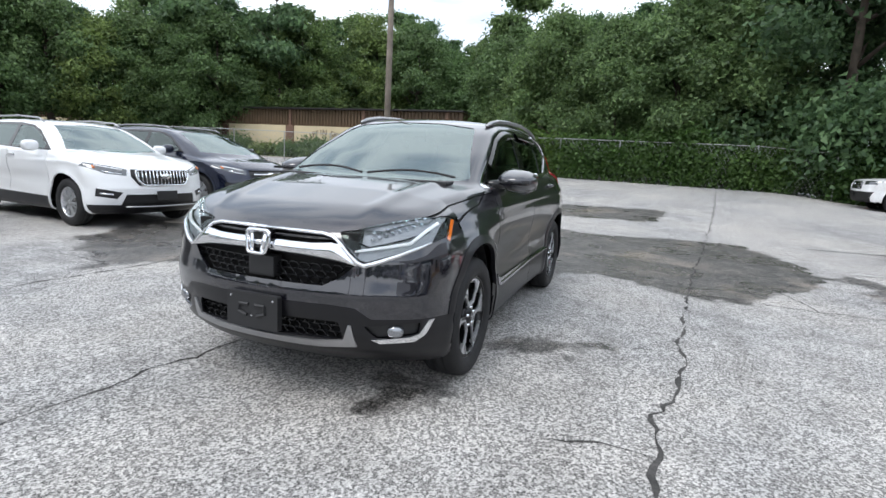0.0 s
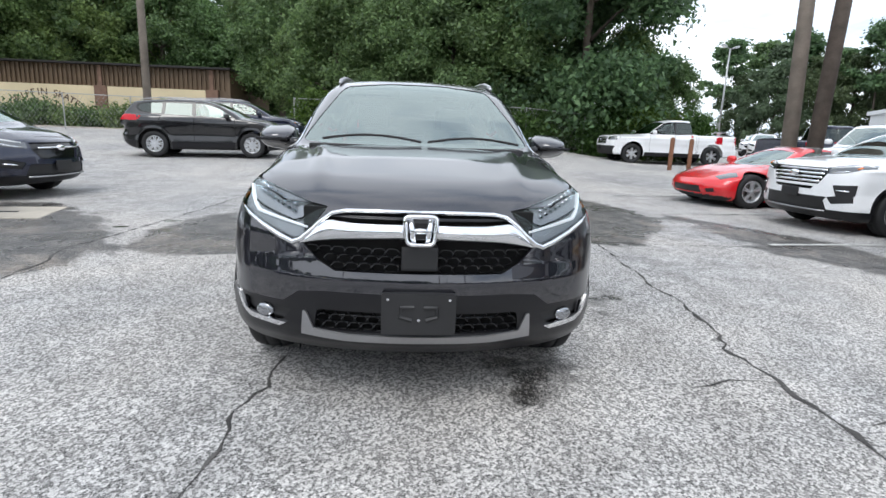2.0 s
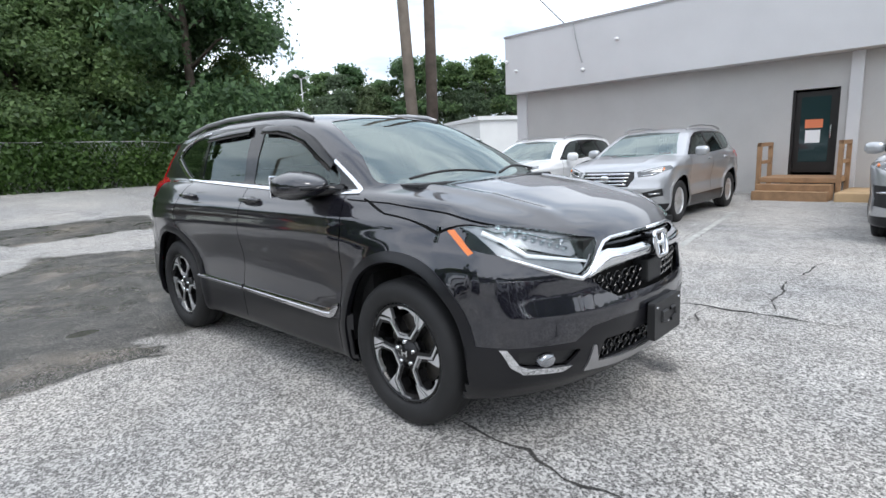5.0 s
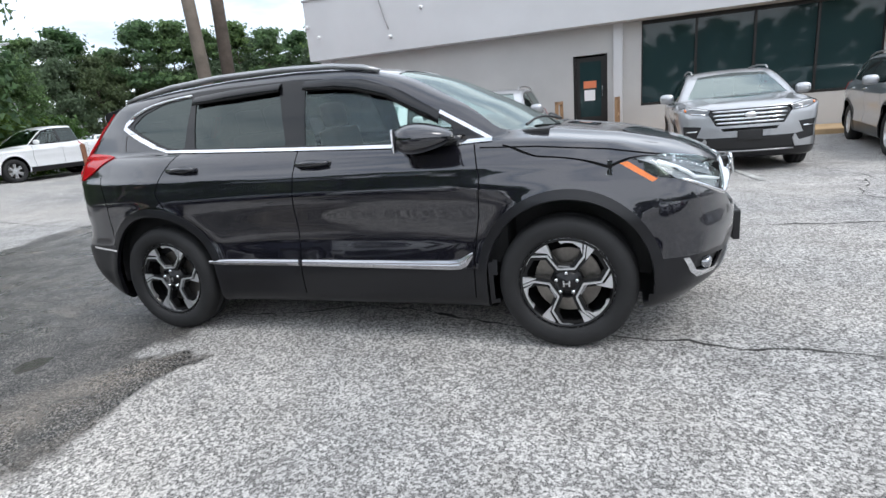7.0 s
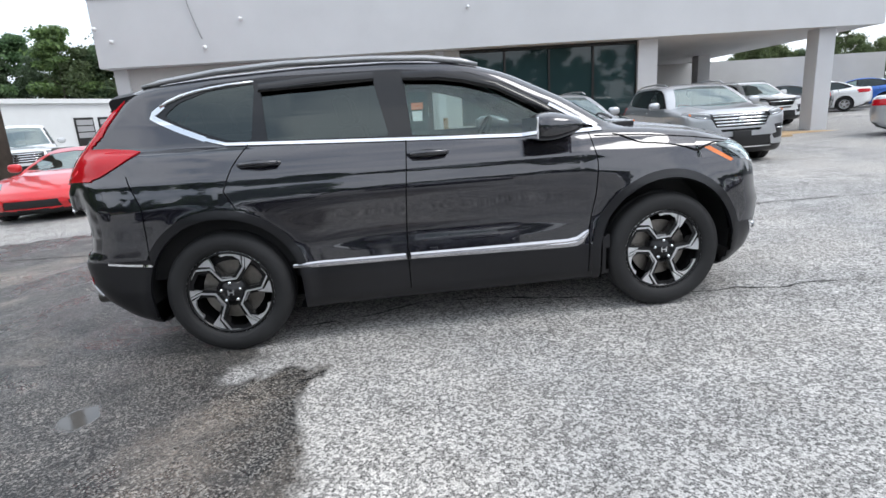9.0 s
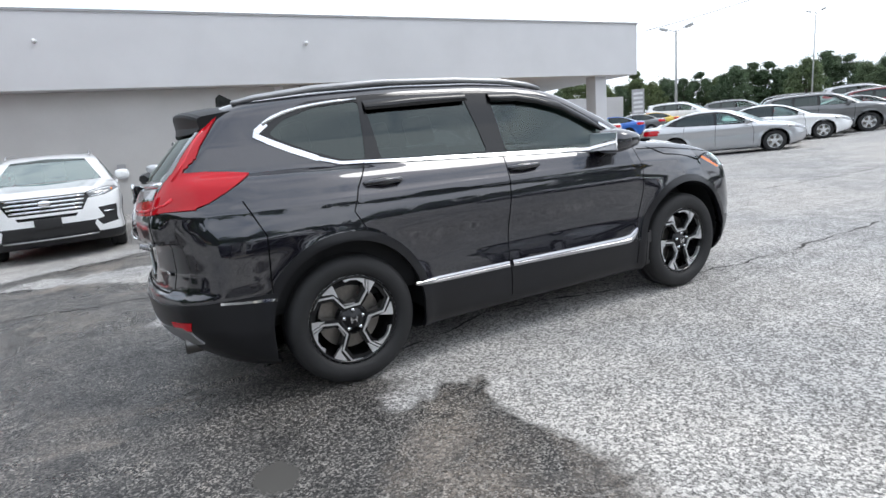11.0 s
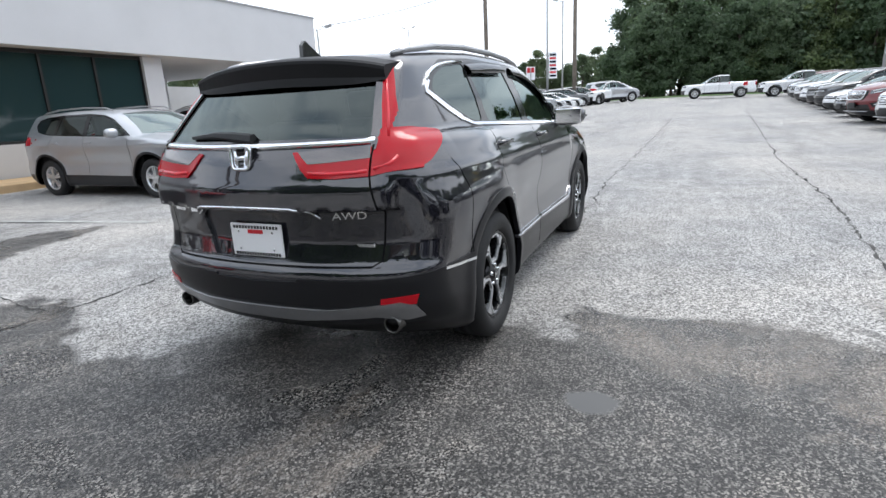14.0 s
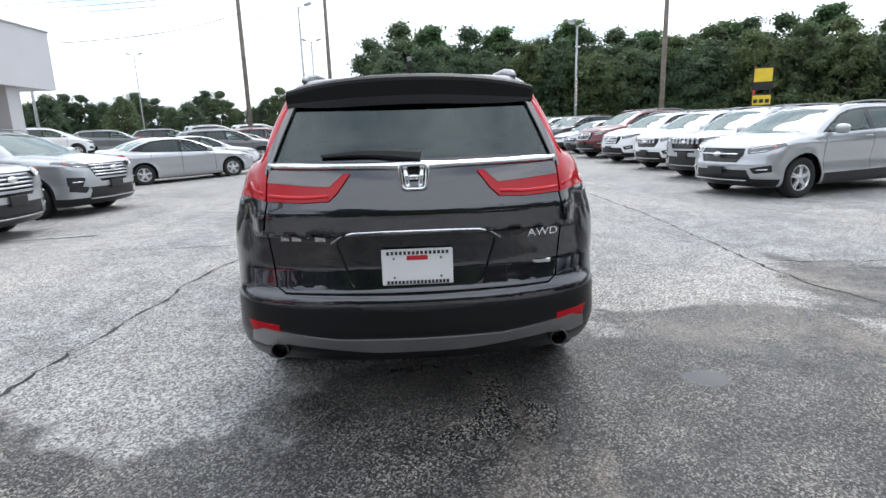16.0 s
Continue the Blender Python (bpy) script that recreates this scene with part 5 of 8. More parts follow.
MAT["asphalt"] = asphalt()
WET = [
    [(-3.0, 1.0), (-2.5, .75), (-2.06, .86), (-1.6, .87), (-1.28, .9), (-1.27, 1.25), (-.94, 1.2), (-.58, 1.5), (.62, 1.62), (.75, 2.3), (1.3, 2.3), (1.9, 2.0), (2.6, 1.6), (4.2, 3.7), (4.0, 4.9), (3.4, 7.1), (.7, 6.5), (-.8, 7.4), (-2.2, 4.6), (-2.9, 2.6)],
    [(.38, -2.09), (.37, -1.78), (.5, -1.6), (.87, -1.75), (.72, -1.99), (.55, -2.2)],
    [(.86, -.77), (1.13, -.5), (1.51, -.39), (1.19, -.8)],
    [(-6.3, 2.4), (-6.0, 4.1), (-5.0, 3.9), (-3.2, 1.7), (-3.0, .3), (-3.5, -.6), (-5.4, .6)],
    [(4.4, 4.4), (5.6, 2.6), (5.8, 0.2), (5.0, -0.4), (4.3, 1.8)],
    [(-1.0, 9.0), (2.0, 9.5), (2.2, 12.0), (-1.5, 11.6)],
]


SOIL = [
    [(2.5, 1.9), (2.2, 2.9), (1.2, 3.7), (.2, 4.3), (-.4, 3.4), (.1, 2.6), (.6, 2.2), (1.3, 1.9)],
    [(-1.6, 2.3), (-2.4, 2.0), (-2.7, 2.8), (-1.9, 3.1)],
    [(-7.0, 4.4), (-4.6, 3.9), (-3.3, 1.6), (-3.0, -.6), (-4.4, -1.6), (-7.0, .6)],
    [(3.0, -1.0), (4.4, 1.0), (6.0, 1.4), (6.2, -6.0), (4.0, -5.0)],
    [(1.0, 4.2), (1.4, 2.6), (2.6, 2.2), (3.8, 3.2), (3.0, 4.8)],
]


def poly_dist(x, y, poly):
    d = 1e9
    for (x0, y0), (x1, y1) in zip(poly, poly[1:] + poly[:1]):
        dx, dy = x1 - x0, y1 - y0
        t = max(0.0, min(1.0, ((x - x0) * dx + (y - y0) * dy) / (dx * dx + dy * dy)))
        d = min(d, math.hypot(x - x0 - t * dx, y - y0 - t * dy))
    return -d if inside_poly((x, y), poly) else d


def steps(lo, hi, h, far, grow=1.22):
    a = [lo + h * i for i in range(int(round((hi - lo) / h)) + 1)]
    d, s = [], h
    v = hi
    while v < far:
        s *= grow
        v += s
        d.append(v)
    e, s, v = [], h, lo
    while v > -far:
        s *= grow
        v -= s
        e.append(v)
    return e[::-1] + a + d


gx, gy = steps(-7.0, 7.0, 0.10, 1500), steps(-7.0, 9.0, 0.10, 1500)
verts = [(x, y, ground_z(x, y) + (0.006 * noise.noise((x * 0.7, y * 0.7, 0)) if abs(x) < 9 and abs(y) < 11 else 0)) for y in gy for x in gx]
nx = len(gx)
faces = [(j * nx + i, j * nx + i + 1, (j + 1) * nx + i + 1, (j + 1) * nx + i) for j in range(len(gy) - 1) for i in range(nx - 1)]
me = bpy.data.meshes.new("ground")
me.from_pydata(verts, [], faces)
me.polygons.foreach_set("use_smooth", [True] * len(faces))
wet_values = []
for x, y, z in verts:
    w = 0.0
    if abs(x) < 8 and -8 < y < 13:
        for p in WET:
            d = poly_dist(x, y, p)
            w = max(w, 0.5 - d / 0.9)
    else:
        w = 0.25
    wet_values.append(max(0.0, min(1.0, w)))
POOLS = [(-1.50, 1.93, 0.13), (-3.04, 2.67, 0.12), (-1.33, 2.56, 0.06), (-3.45, 2.2, 0.10)]
pool_values = [max(0.0, min(1.0, max(0.5 - (math.hypot(x - px, (y - py) * 1.3) - r) / 0.5 for px, py, r in POOLS))) if abs(x) < 8 and abs(y) < 9 else 0.0 for x, y, z in verts]
me.attributes.new("pool", "FLOAT", "POINT").data.foreach_set("value", pool_values)
soil_values = [max(0.0, min(1.0, max(0.5 - poly_dist(x, y, p) / 1.2 for p in SOIL))) if abs(x) < 8 and abs(y) < 8 else 0.12 for x, y, z in verts]
me.attributes.new("soil", "FLOAT", "POINT").data.foreach_set("value", soil_values)
me.attributes.new("wet", "FLOAT", "POINT").data.foreach_set("value", wet_values)
me.materials.append(MAT["asphalt"])
ground = new("ground", me)
tagged(ground, "cracked pale asphalt lot with dark wet patches", "asphalt ground", kind="structure")

# cracks and paving joints
MAT["crack"] = varied(material("crack_tar", (0.060, 0.057, 0.054), 0.9), (0.060, 0.057, 0.054), 0.8, 2.5, 60.0)
CRACKS = [
    ([(4.2, 20.0), (3.3, 10.8), (2.74, 5.9), (2.4, 3.0), (2.25, 1.4), (2.17, .2), (2.1, -.55), (2.06, -1.0), (1.98, -1.4), (1.95, -1.86), (1.98, -2.2), (1.94, -2.6), (1.99, -3.8), (1.9, -4.9), (1.7, -8.0), (1.2, -18.0)], 0.026),
    ([(-.68, -1.45), (-.6, -.94), (-.5, -.67), (-.35, -.2), (-.37, .2), (-.5, .7), (-.58, 1.1)], 0.022),
    ([(-.68, -1.45), (-.74, -1.85), (-.80, -2.25), (-.82, -2.7), (-.78, -3.5), (-.74, -4.9), (-.91, -9.8), (-1.25, -18.8), (-1.6, -34.0)], 0.024),
    ([(-4.8, -29.0), (-3.5, -7.4), (-3.48, -3.5), (-3.37, -2.2), (-3.26, -.75), (-3.2, .3), (-3.35, 1.0), (-3.05, 3.4), (-2.9, 6.0), (-2.5, 11.5), (-1.84, 24.0)], 0.026),
    ([(1.39, -1.94), (1.56, -1.91), (1.71, -1.85), (1.95, -1.88)], 0.014),
    ([(1.73, -.28), (1.9, -.26), (2.1, -.28)], 0.012),
    ([(2.03, -2.25), (2.51, -2.23), (3.11, -2.18), (4.2, -2.3)], 0.016),
    ([(1.85, -3.92), (2.6, -4.3), (3.4, -4.1), (4.6, -4.6), (6.0, -4.3)], 0.016),
    ([(4.9, 2.6), (4.85, 1.9), (3.5, 1.82), (2.4, 1.95), (2.2, 1.7)], 0.018),
    ([(3.5, 1.82), (3.3, 2.6), (3.6, 3.4)], 0.014),
    ([(-5.3, -3.7), (-5.85, -2.96), (-5.98, -1.98)], 0.016),
    ([(-.9, -4.96), (-1.6, -4.7), (-2.41, -4.57), (-3.4, -4.6)], 0.012),
    ([(3.0, 6.5), (4.0, 6.2), (5.2, 6.8), (6.4, 6.4)], 0.014),
    ([(-5.9, -.5), (-4.6, -.2), (-3.4, -.4)], 0.014),
]
for line, width in CRACKS:
    bm = bmesh.new()
    pts = []
    for (x0, y0), (x1, y1) in zip(line, line[1:]):
        n = max(2, int(math.hypot(x1 - x0, y1 - y0) / 0.07))
        n = min(n, 60)
        for k in range(n):
            pts.append((x0 + (x1 - x0) * k / n, y0 + (y1 - y0) * k / n))
    pts.append(line[-1])
    prev = None
    for k, (x, y) in enumerate(pts):
        q = pts[min(k + 1, len(pts) - 1)]
        p = pts[max(k - 1, 0)]
        d = Vector((q[0] - p[0], q[1] - p[1])).normalized()
        wob = 0.06 * noise.noise((x * 3.1, y * 3.1, 1.0)) + 0.035 * noise.noise((x * 14, y * 14, 2.0))
        w = width * 1.2 * max(0.18, 0.6 + 1.5 * noise.noise((x * 7, y * 7, 3.0))) * (1 if 1 < k < len(pts) - 2 else 0.3)
        cx, cy = x - d[1] * wob, y + d[0] * wob
        row = [bm.verts.new((cx - d[1] * s * w, cy + d[0] * s * w, ground_z(cx, cy) + 0.006 * noise.noise((cx * 0.7, cy * 0.7, 0)) + z)) for s, z in ((-0.5, 0.0035), (0.0, 0.0045), (0.5, 0.0035))]
        if prev:
            for i in range(2):
                bm.faces.new((prev[i], row[i], row[i + 1], prev[i + 1]))
        prev = row
    bmesh.ops.recalc_face_normals(bm, faces=bm.faces)
    if bm.faces[0].normal.z < 0:
        bmesh.ops.reverse_faces(bm, faces=bm.faces)
    part("crack", bm, MAT["crack"], ground)

# painted stall lines beside the parked rows
MAT["line_paint"] = varied(material("worn_line_paint", (0.44, 0.44, 0.42), 0.85), (0.44, 0.44, 0.42), 0.35, 5.0, 40.0)
for k in range(5):
    y0 = 7.4 - 2.7 * k
    bm = bmesh.new()
    prev = None
    for i in range(16):
        x = 4.6 + 0.3 * i
        y = y0 + 0.12 * (x - 4.6)
        row = [bm.verts.new((x, y + s, ground_z(x, y + s) + 0.010)) for s in (-0.05, 0.05)]
        if prev:
            bm.faces.new((prev[0], row[0], row[1], prev[1]))
        prev = row
    bmesh.ops.recalc_face_normals(bm, faces=bm.faces)
    part("stall_line", bm, MAT["line_paint"], ground)

# concrete drain cover set in the lot
MAT["concrete"] = varied(material("pale_concrete", (0.42, 0.38, 0.32), 0.9), (0.42, 0.38, 0.32), 0.2, 2.0, 60.0, bumpy=0.2)
bm = boxed(-0.62, 0.62, -0.5, 0.5, -0.05, 0.012, 0.01, 1)
drain = mesh_object("drain_cover", bm, MAT["concrete"])
drain.matrix_basis = pose(-5.4, 3.05, ground_z(-5.4, 3.05) + 0.004, 0, 0, 12)
tagged(drain, "pale concrete drain cover set flush in the asphalt", "drain cover")
bm = boxed(-0.2, 0.2, -0.03, 0.03, 0.012, 0.02, 0.004, 1)
part("lift_bar", bm, MAT["plastic"], drain)

# grass strip far down the lot
MAT["grass"] = varied(material("grass", (0.07, 0.13, 0.03), 0.9), (0.07, 0.13, 0.03), 0.35, 0.5, 20.0, bumpy=0.4)


def sheet(name, x0, x1, y0, y1, lift, mat, label, category, step=6.0):
    bm = bmesh.new()
    rows = []
    na, nb = max(1, int(abs(x1 - x0) / step)), max(1, int(abs(y1 - y0) / step))
    for j in range(nb + 1):
        y = y0 + (y1 - y0) * j / nb
        rows.append([bm.verts.new((x0 + (x1 - x0) * i / na, y, ground_z(x0 + (x1 - x0) * i / na, y) + lift)) for i in range(na + 1)])
    for a, b in zip(rows, rows[1:]):
        for i in range(na):
            bm.faces.new((a[i], a[i + 1], b[i + 1], b[i]))
    bmesh.ops.recalc_face_normals(bm, faces=bm.faces)
    ob = mesh_object(name, bm, mat, None, "", True)
    return tagged(ob, label, category, kind="structure")


sheet("grass_verge", -90, 30, -66, -120, 0.05, MAT["grass"], "mown green grass verge beyond the lot", "grass")
sheet("grass_bank", -72, -11.6, 31.9, 34.0, 0.05, MAT["grass"], "rough green grass before the low building", "grass")


# ---------------------------------------------------------------- parked cars
def proto_shell(kind):
    """Body panels of one kind of car, as (name, mesh, paint slot, label) rows, with its wheel places."""
    h = 0.05
    if kind in ("suv", "boxy", "van"):
        over, box_ = {}, SUV_BOX
        if kind == "boxy":
            over = dict(front=[(0.15, -1.95), (0.24, -2.15), (0.36, -2.24), (0.52, -2.26), (0.70, -2.255), (0.90, -2.235), (1.0, -2.20), (1.08, -2.08), (1.18, -1.6)],
                        hood=[(-2.3, 1.0), (-2.15, 1.05), (-2.0, 1.085), (-1.6, 1.13), (-1.28, 1.17), (-1.0, 1.19), (0.0, 1.215), (2.4, 1.25)],
                        gate=[(1.0, 2.36), (1.2, 2.29), (1.47, 2.16), (1.55, 2.11), (1.7, 2.0)], roof=[(-1.0, 1.52), (-0.4, 1.60), (-0.1, 1.635), (.3, 1.66), (.8, 1.665), (1.7, 1.64), (2.2, 1.61)], bow=(0.20, 0.16))
        if kind == "van":
            over = dict(hood=[(-2.3, .86), (-2.12, .94), (-1.9, 1.0), (-1.6, 1.06), (-1.28, 1.12), (-1.0, 1.17), (0.0, 1.215), (2.4, 1.25)],
                        front=[(0.15, -1.9), (0.24, -2.12), (0.36, -2.24), (0.52, -2.26), (0.65, -2.245), (0.78, -2.21), (0.88, -2.14), (1.0, -1.93), (1.12, -1.5)],
                        screen=[(1.0, -1.55), (1.1, -1.38), (1.17, -1.24), (1.33, -.90), (1.5, -.46), (1.57, -.24), (1.62, -.04), (1.7, .4)],
                        gate=[(1.0, 2.36), (1.2, 2.31), (1.47, 2.2), (1.55, 2.15), (1.7, 2.05)], roof=[(-1.0, 1.52), (-0.4, 1.60), (-0.1, 1.635), (.3, 1.66), (.8, 1.67), (1.7, 1.645), (2.2, 1.61)])
        f = car_form(**over)
        top, back, nose = 1.0, 1.0, 1.0
    elif kind == "sedan":
        f = car_form(hood=[(-2.3, .66), (-2.12, .74), (-1.9, .80), (-1.6, .86), (-1.28, .905), (-0.9, .95), (0.0, .98), (1.3, 1.04), (1.8, 1.06), (2.15, 1.05), (2.4, 1.0)],
                     front=[(0.15, -1.95), (0.24, -2.15), (0.36, -2.25), (0.5, -2.26), (0.62, -2.22), (0.72, -2.12), (0.8, -1.95), (0.95, -1.6)],
                     rear=[(0.15, 1.95), (0.26, 2.15), (0.4, 2.28), (0.6, 2.31), (0.8, 2.30), (0.95, 2.27), (1.04, 2.22), (1.15, 2.05)],
                     screen=[(0.8, -1.3), (0.93, -1.05), (1.1, -.68), (1.25, -.34), (1.33, -.10), (1.38, .1), (1.5, .6)],
                     gate=[(0.8, 2.1), (1.02, 1.85), (1.1, 1.70), (1.22, 1.45), (1.32, 1.15), (1.4, .8)],
                     cab=[(0.8, .86), (0.9, .85), (0.97, .82), (1.15, .72), (1.3, .63), (1.4, .56)],
                     roof=[(-1.0, 1.25), (-0.3, 1.36), (0.0, 1.40), (.4, 1.425), (.8, 1.41), (1.2, 1.35), (1.8, 1.2)],
                     flank=[(0.15, -.075), (0.28, -.03), (0.42, -.012), (0.6, -.02), (0.75, 0.0), (0.85, 0.0), (0.93, -.02), (1.0, -.06), (1.1, -.13)],
                     floor=0.17, wheel_z=0.32, arch=0.38, scoop=0.01, crease=0.80, cabfloor=0.75)
        box_ = ((-1.0, -2.42, 0.1), (1.0, 2.46, 1.5))
    elif kind == "coupe":
        f = car_form(hood=[(-2.3, .52), (-2.1, .60), (-1.8, .68), (-1.4, .78), (-1.0, .83), (-0.6, .86), (0.0, .90), (1.0, .98), (1.8, 1.0), (2.2, .97), (2.4, .92)],
                     front=[(0.12, -1.95), (0.22, -2.18), (0.34, -2.25), (0.44, -2.24), (0.54, -2.15), (0.62, -1.98), (0.8, -1.5)],
                     rear=[(0.15, 1.95), (0.3, 2.15), (0.5, 2.25), (0.8, 2.24), (0.93, 2.2), (1.05, 2.0)],
                     screen=[(0.7, -1.0), (0.84, -.72), (1.0, -.34), (1.12, -.02), (1.18, .18), (1.3, .6)],
                     gate=[(0.8, 2.0), (0.98, 1.75), (1.06, 1.45), (1.14, 1.1), (1.2, .7), (1.3, .5)],
                     cab=[(0.7, .84), (0.84, .80), (0.95, .73), (1.1, .60), (1.2, .50)],
                     roof=[(-0.8, 1.1), (-0.1, 1.19), (.2, 1.225), (.5, 1.23), (.9, 1.20), (1.4, 1.10), (1.9, 1.0)],
                     wid=[(-2.35, .78), (-2.1, .86), (-1.8, .91), (-1.33, .93), (-0.6, .89), (0.3, .88), (1.0, .92), (1.33, .945), (1.8, .93), (2.1, .88), (2.4, .80)],
                     flank=[(0.12, -.075), (0.22, -.03), (0.35, -.012), (0.5, -.02), (0.65, 0.0), (0.75, 0.0), (0.82, -.02), (0.9, -.06), (1.0, -.13)],
                     floor=0.13, wheel_z=0.33, arch=0.39, scoop=0.02, crease=0.62, cabfloor=0.6)
        box_ = ((-1.02, -2.42, 0.06), (1.02, 2.46, 1.3))
    else:  # pickup
        f = car_form(hood=[(-3.0, 1.10), (-2.8, 1.17), (-2.4, 1.20), (-1.6, 1.24), (-1.2, 1.25), (0.0, 1.28), (0.9, 1.30), (1.05, 1.36), (2.95, 1.36), (3.1, 1.34)],
                     front=[(0.2, -2.6), (0.32, -2.85), (0.5, -2.93), (0.7, -2.95), (0.95, -2.93), (1.08, -2.88), (1.16, -2.75), (1.25, -2.2)],
                     rear=[(0.2, 2.6), (0.4, 2.85), (0.55, 2.93), (0.7, 2.93), (0.75, 2.9), (1.34, 2.9), (1.45, 2.88)],
                     screen=[(1.1, -1.55), (1.25, -1.28), (1.45, -.98), (1.7, -.58), (1.82, -.32), (1.9, -.05), (2.0, .4)],
                     gate=[(1.0, 1.06), (1.3, 1.03), (1.6, .95), (1.8, .88), (2.0, .80)],
                     cab=[(1.0, .98), (1.2, .965), (1.3, .93), (1.6, .82), (1.82, .74), (2.0, .68)],
                     roof=[(-1.2, 1.76), (-0.6, 1.86), (-0.2, 1.915), (.2, 1.935), (.7, 1.92), (1.1, 1.88), (1.5, 1.8)],
                     wid=[(-3.0, .90), (-2.7, .96), (-2.2, 1.0), (-1.8, 1.01), (-1.0, .99), (1.0, .99), (1.76, 1.01), (2.4, .995), (3.0, .96)],
                     flank=[(0.2, -.09), (0.34, -.04), (0.5, -.015), (0.75, -.02), (0.9, 0.0), (1.1, 0.0), (1.25, -.015), (1.36, -.05), (1.45, -.1)],
                     wheels=(-1.84, 1.76), wheel_z=0.42, arch=0.52, floor=0.33, scoop=0.0, crease=1.08, bow=(0.16, 0.10), rbow=(0.03, 0.02), cabfloor=1.0)
        box_ = ((-1.12, -3.12, 0.18), (1.12, 3.12, 2.05))
        h = 0.06
    sh = shell_of(f, *box_, h)
    sz = 0.085
    SCREEN, BACK, G1, G2, G3, HEAD, GRILLE, LOW, TAIL, HOLE, CLAD, UNDER, DLO, BED, SEAM, LIP = range(1, 17)
    scr_cond = lambda c, n: c[1] < 0.6 and n[1] < -0.12 and n[2] > 0.1
    gate_cond = lambda c, n: c[1] > 0.4 and n[1] > 0.1
    if kind in ("suv", "boxy", "van"):
        wheels, wz, wr = (-1.33, 1.33), 0.365, 0.425
        both_sides(sh, [(-0.90, 0.42), (0.92, 0.44), (0.92, 0.05), (-0.90, 0.05)], CLAD, sz)
        both_sides(sh, [(-0.92, 1.14), (-0.66, 1.31), (-0.42, 1.45), (-0.18, 1.53), (0.25, 1.572), (1.0, 1.575), (1.5, 1.55), (1.75, 1.50), (1.82, 1.40), (1.70, 1.28), (1.3, 1.21), (0.3, 1.165), (-0.45, 1.135)], DLO, sz)
        both_sides(sh, [(0.17, 1.185), (0.19, 1.53), (-0.12, 1.515), (-0.40, 1.42), (-0.76, 1.21), (-0.72, 1.155)], G1, sz)
        both_sides(sh, [(0.27, 1.185), (0.29, 1.535), (0.98, 1.54), (1.02, 1.215)], G2, sz)
        both_sides(sh, [(1.10, 1.225), (1.09, 1.54), (1.48, 1.525), (1.70, 1.47), (1.76, 1.40), (1.64, 1.29), (1.4, 1.245)], G3, sz)
        sc_z = (1.165, 1.575)
        cut_panel(sh, [(-0.70, sc_z[0]), (-0.50, 1.54), (0, sc_z[1]), (0.50, 1.54), (0.70, sc_z[0]), (0, 1.14)], (0, 2), scr_cond, SCREEN, sz)
        cut_panel(sh, [(-0.56, 1.52), (0.56, 1.52), (0.66, 1.20), (-0.66, 1.20)], (0, 2), gate_cond, BACK, sz)
        dz = 0.09 if kind == "boxy" else -0.05 if kind == "van" else 0.0
        for m in ((lambda p: list(p)), mirrored):
            cut_panel(sh, m([(0.47, 0.90 + dz), (0.66, 0.95 + dz), (0.86, 0.99 + dz * .8), (0.90, 0.94 + dz * .8), (0.72, 0.84 + dz), (0.50, 0.81 + dz)]), (0, 2), front_side, HEAD, sz)
            cut_panel(sh, m([(0.60, 1.18), (0.93, 1.20), (0.93, 1.02), (0.55, 1.04)]), (0, 2), rear_side, TAIL, sz)
            cut_panel(sh, m([(0.56, 0.56), (0.82, 0.62), (0.83, 0.50), (0.62, 0.46)]), (0, 2), front_side, LOW, sz)
        gz = -0.06 if kind == "van" else 0.0
        if kind == "boxy":
            cut_panel(sh, [(-0.49, 0.99), (0.49, 0.99), (0.52, 0.93), (0.42, 0.74), (-0.42, 0.74), (-0.52, 0.93)], (0, 2), front_side, GRILLE, sz)
            cut_panel(sh, [(-0.36, 0.70), (0.36, 0.70), (0.33, 0.655), (-0.33, 0.655)], (0, 2), front_side, GRILLE, sz)
            cut_panel(sh, [(-0.56, 0.56), (0.56, 0.56), (0.48, 0.40), (-0.48, 0.40)], (0, 2), front_side, LOW, sz)
            for m in ((lambda p: list(p)), mirrored):
                cut_panel(sh, m([(0.60, 0.74), (0.84, 0.76), (0.83, 0.60), (0.66, 0.585)]), (0, 2), front_side, LOW, sz)
        else:
            cut_panel(sh, [(-0.43, 0.91 + gz), (0.43, 0.91 + gz), (0.45, 0.80 + gz), (0.36, 0.66 + gz), (-0.36, 0.66 + gz), (-0.45, 0.80 + gz)], (0, 2), front_side, GRILLE, sz)
        cut_panel(sh, [(-0.52, 0.53), (0.52, 0.53), (0.57, 0.37), (-0.57, 0.37)], (0, 2), front_side, LOW, sz)
        cut_panel(sh, [(-1, 0.37), (1, 0.37), (1, 0.05), (-1, 0.05)], (0, 2), front_side, CLAD, sz)
        cut_panel(sh, [(-1, 0.45), (1, 0.45), (1, 0.05), (-1, 0.05)], (0, 2), rear_side, CLAD, sz)
        seams = ([(-0.87, 1.12), (-0.89, 0.85), (-0.85, 0.45)], [(0.225, 1.155), (0.25, 0.85), (0.26, 0.45)], [(1.10, 1.20), (1.2, 0.98), (1.15, 0.88)])
    elif kind == "sedan":
        wheels, wz, wr = (-1.33, 1.33), 0.32, 0.365
        both_sides(sh, [(-0.80, 0.93), (-0.45, 1.15), (-0.15, 1.29), (0.15, 1.35), (0.6, 1.36), (1.0, 1.32), (1.35, 1.20), (1.6, 1.06), (1.2, 1.0), (0.3, 0.955), (-0.4, 0.925)], DLO, sz)
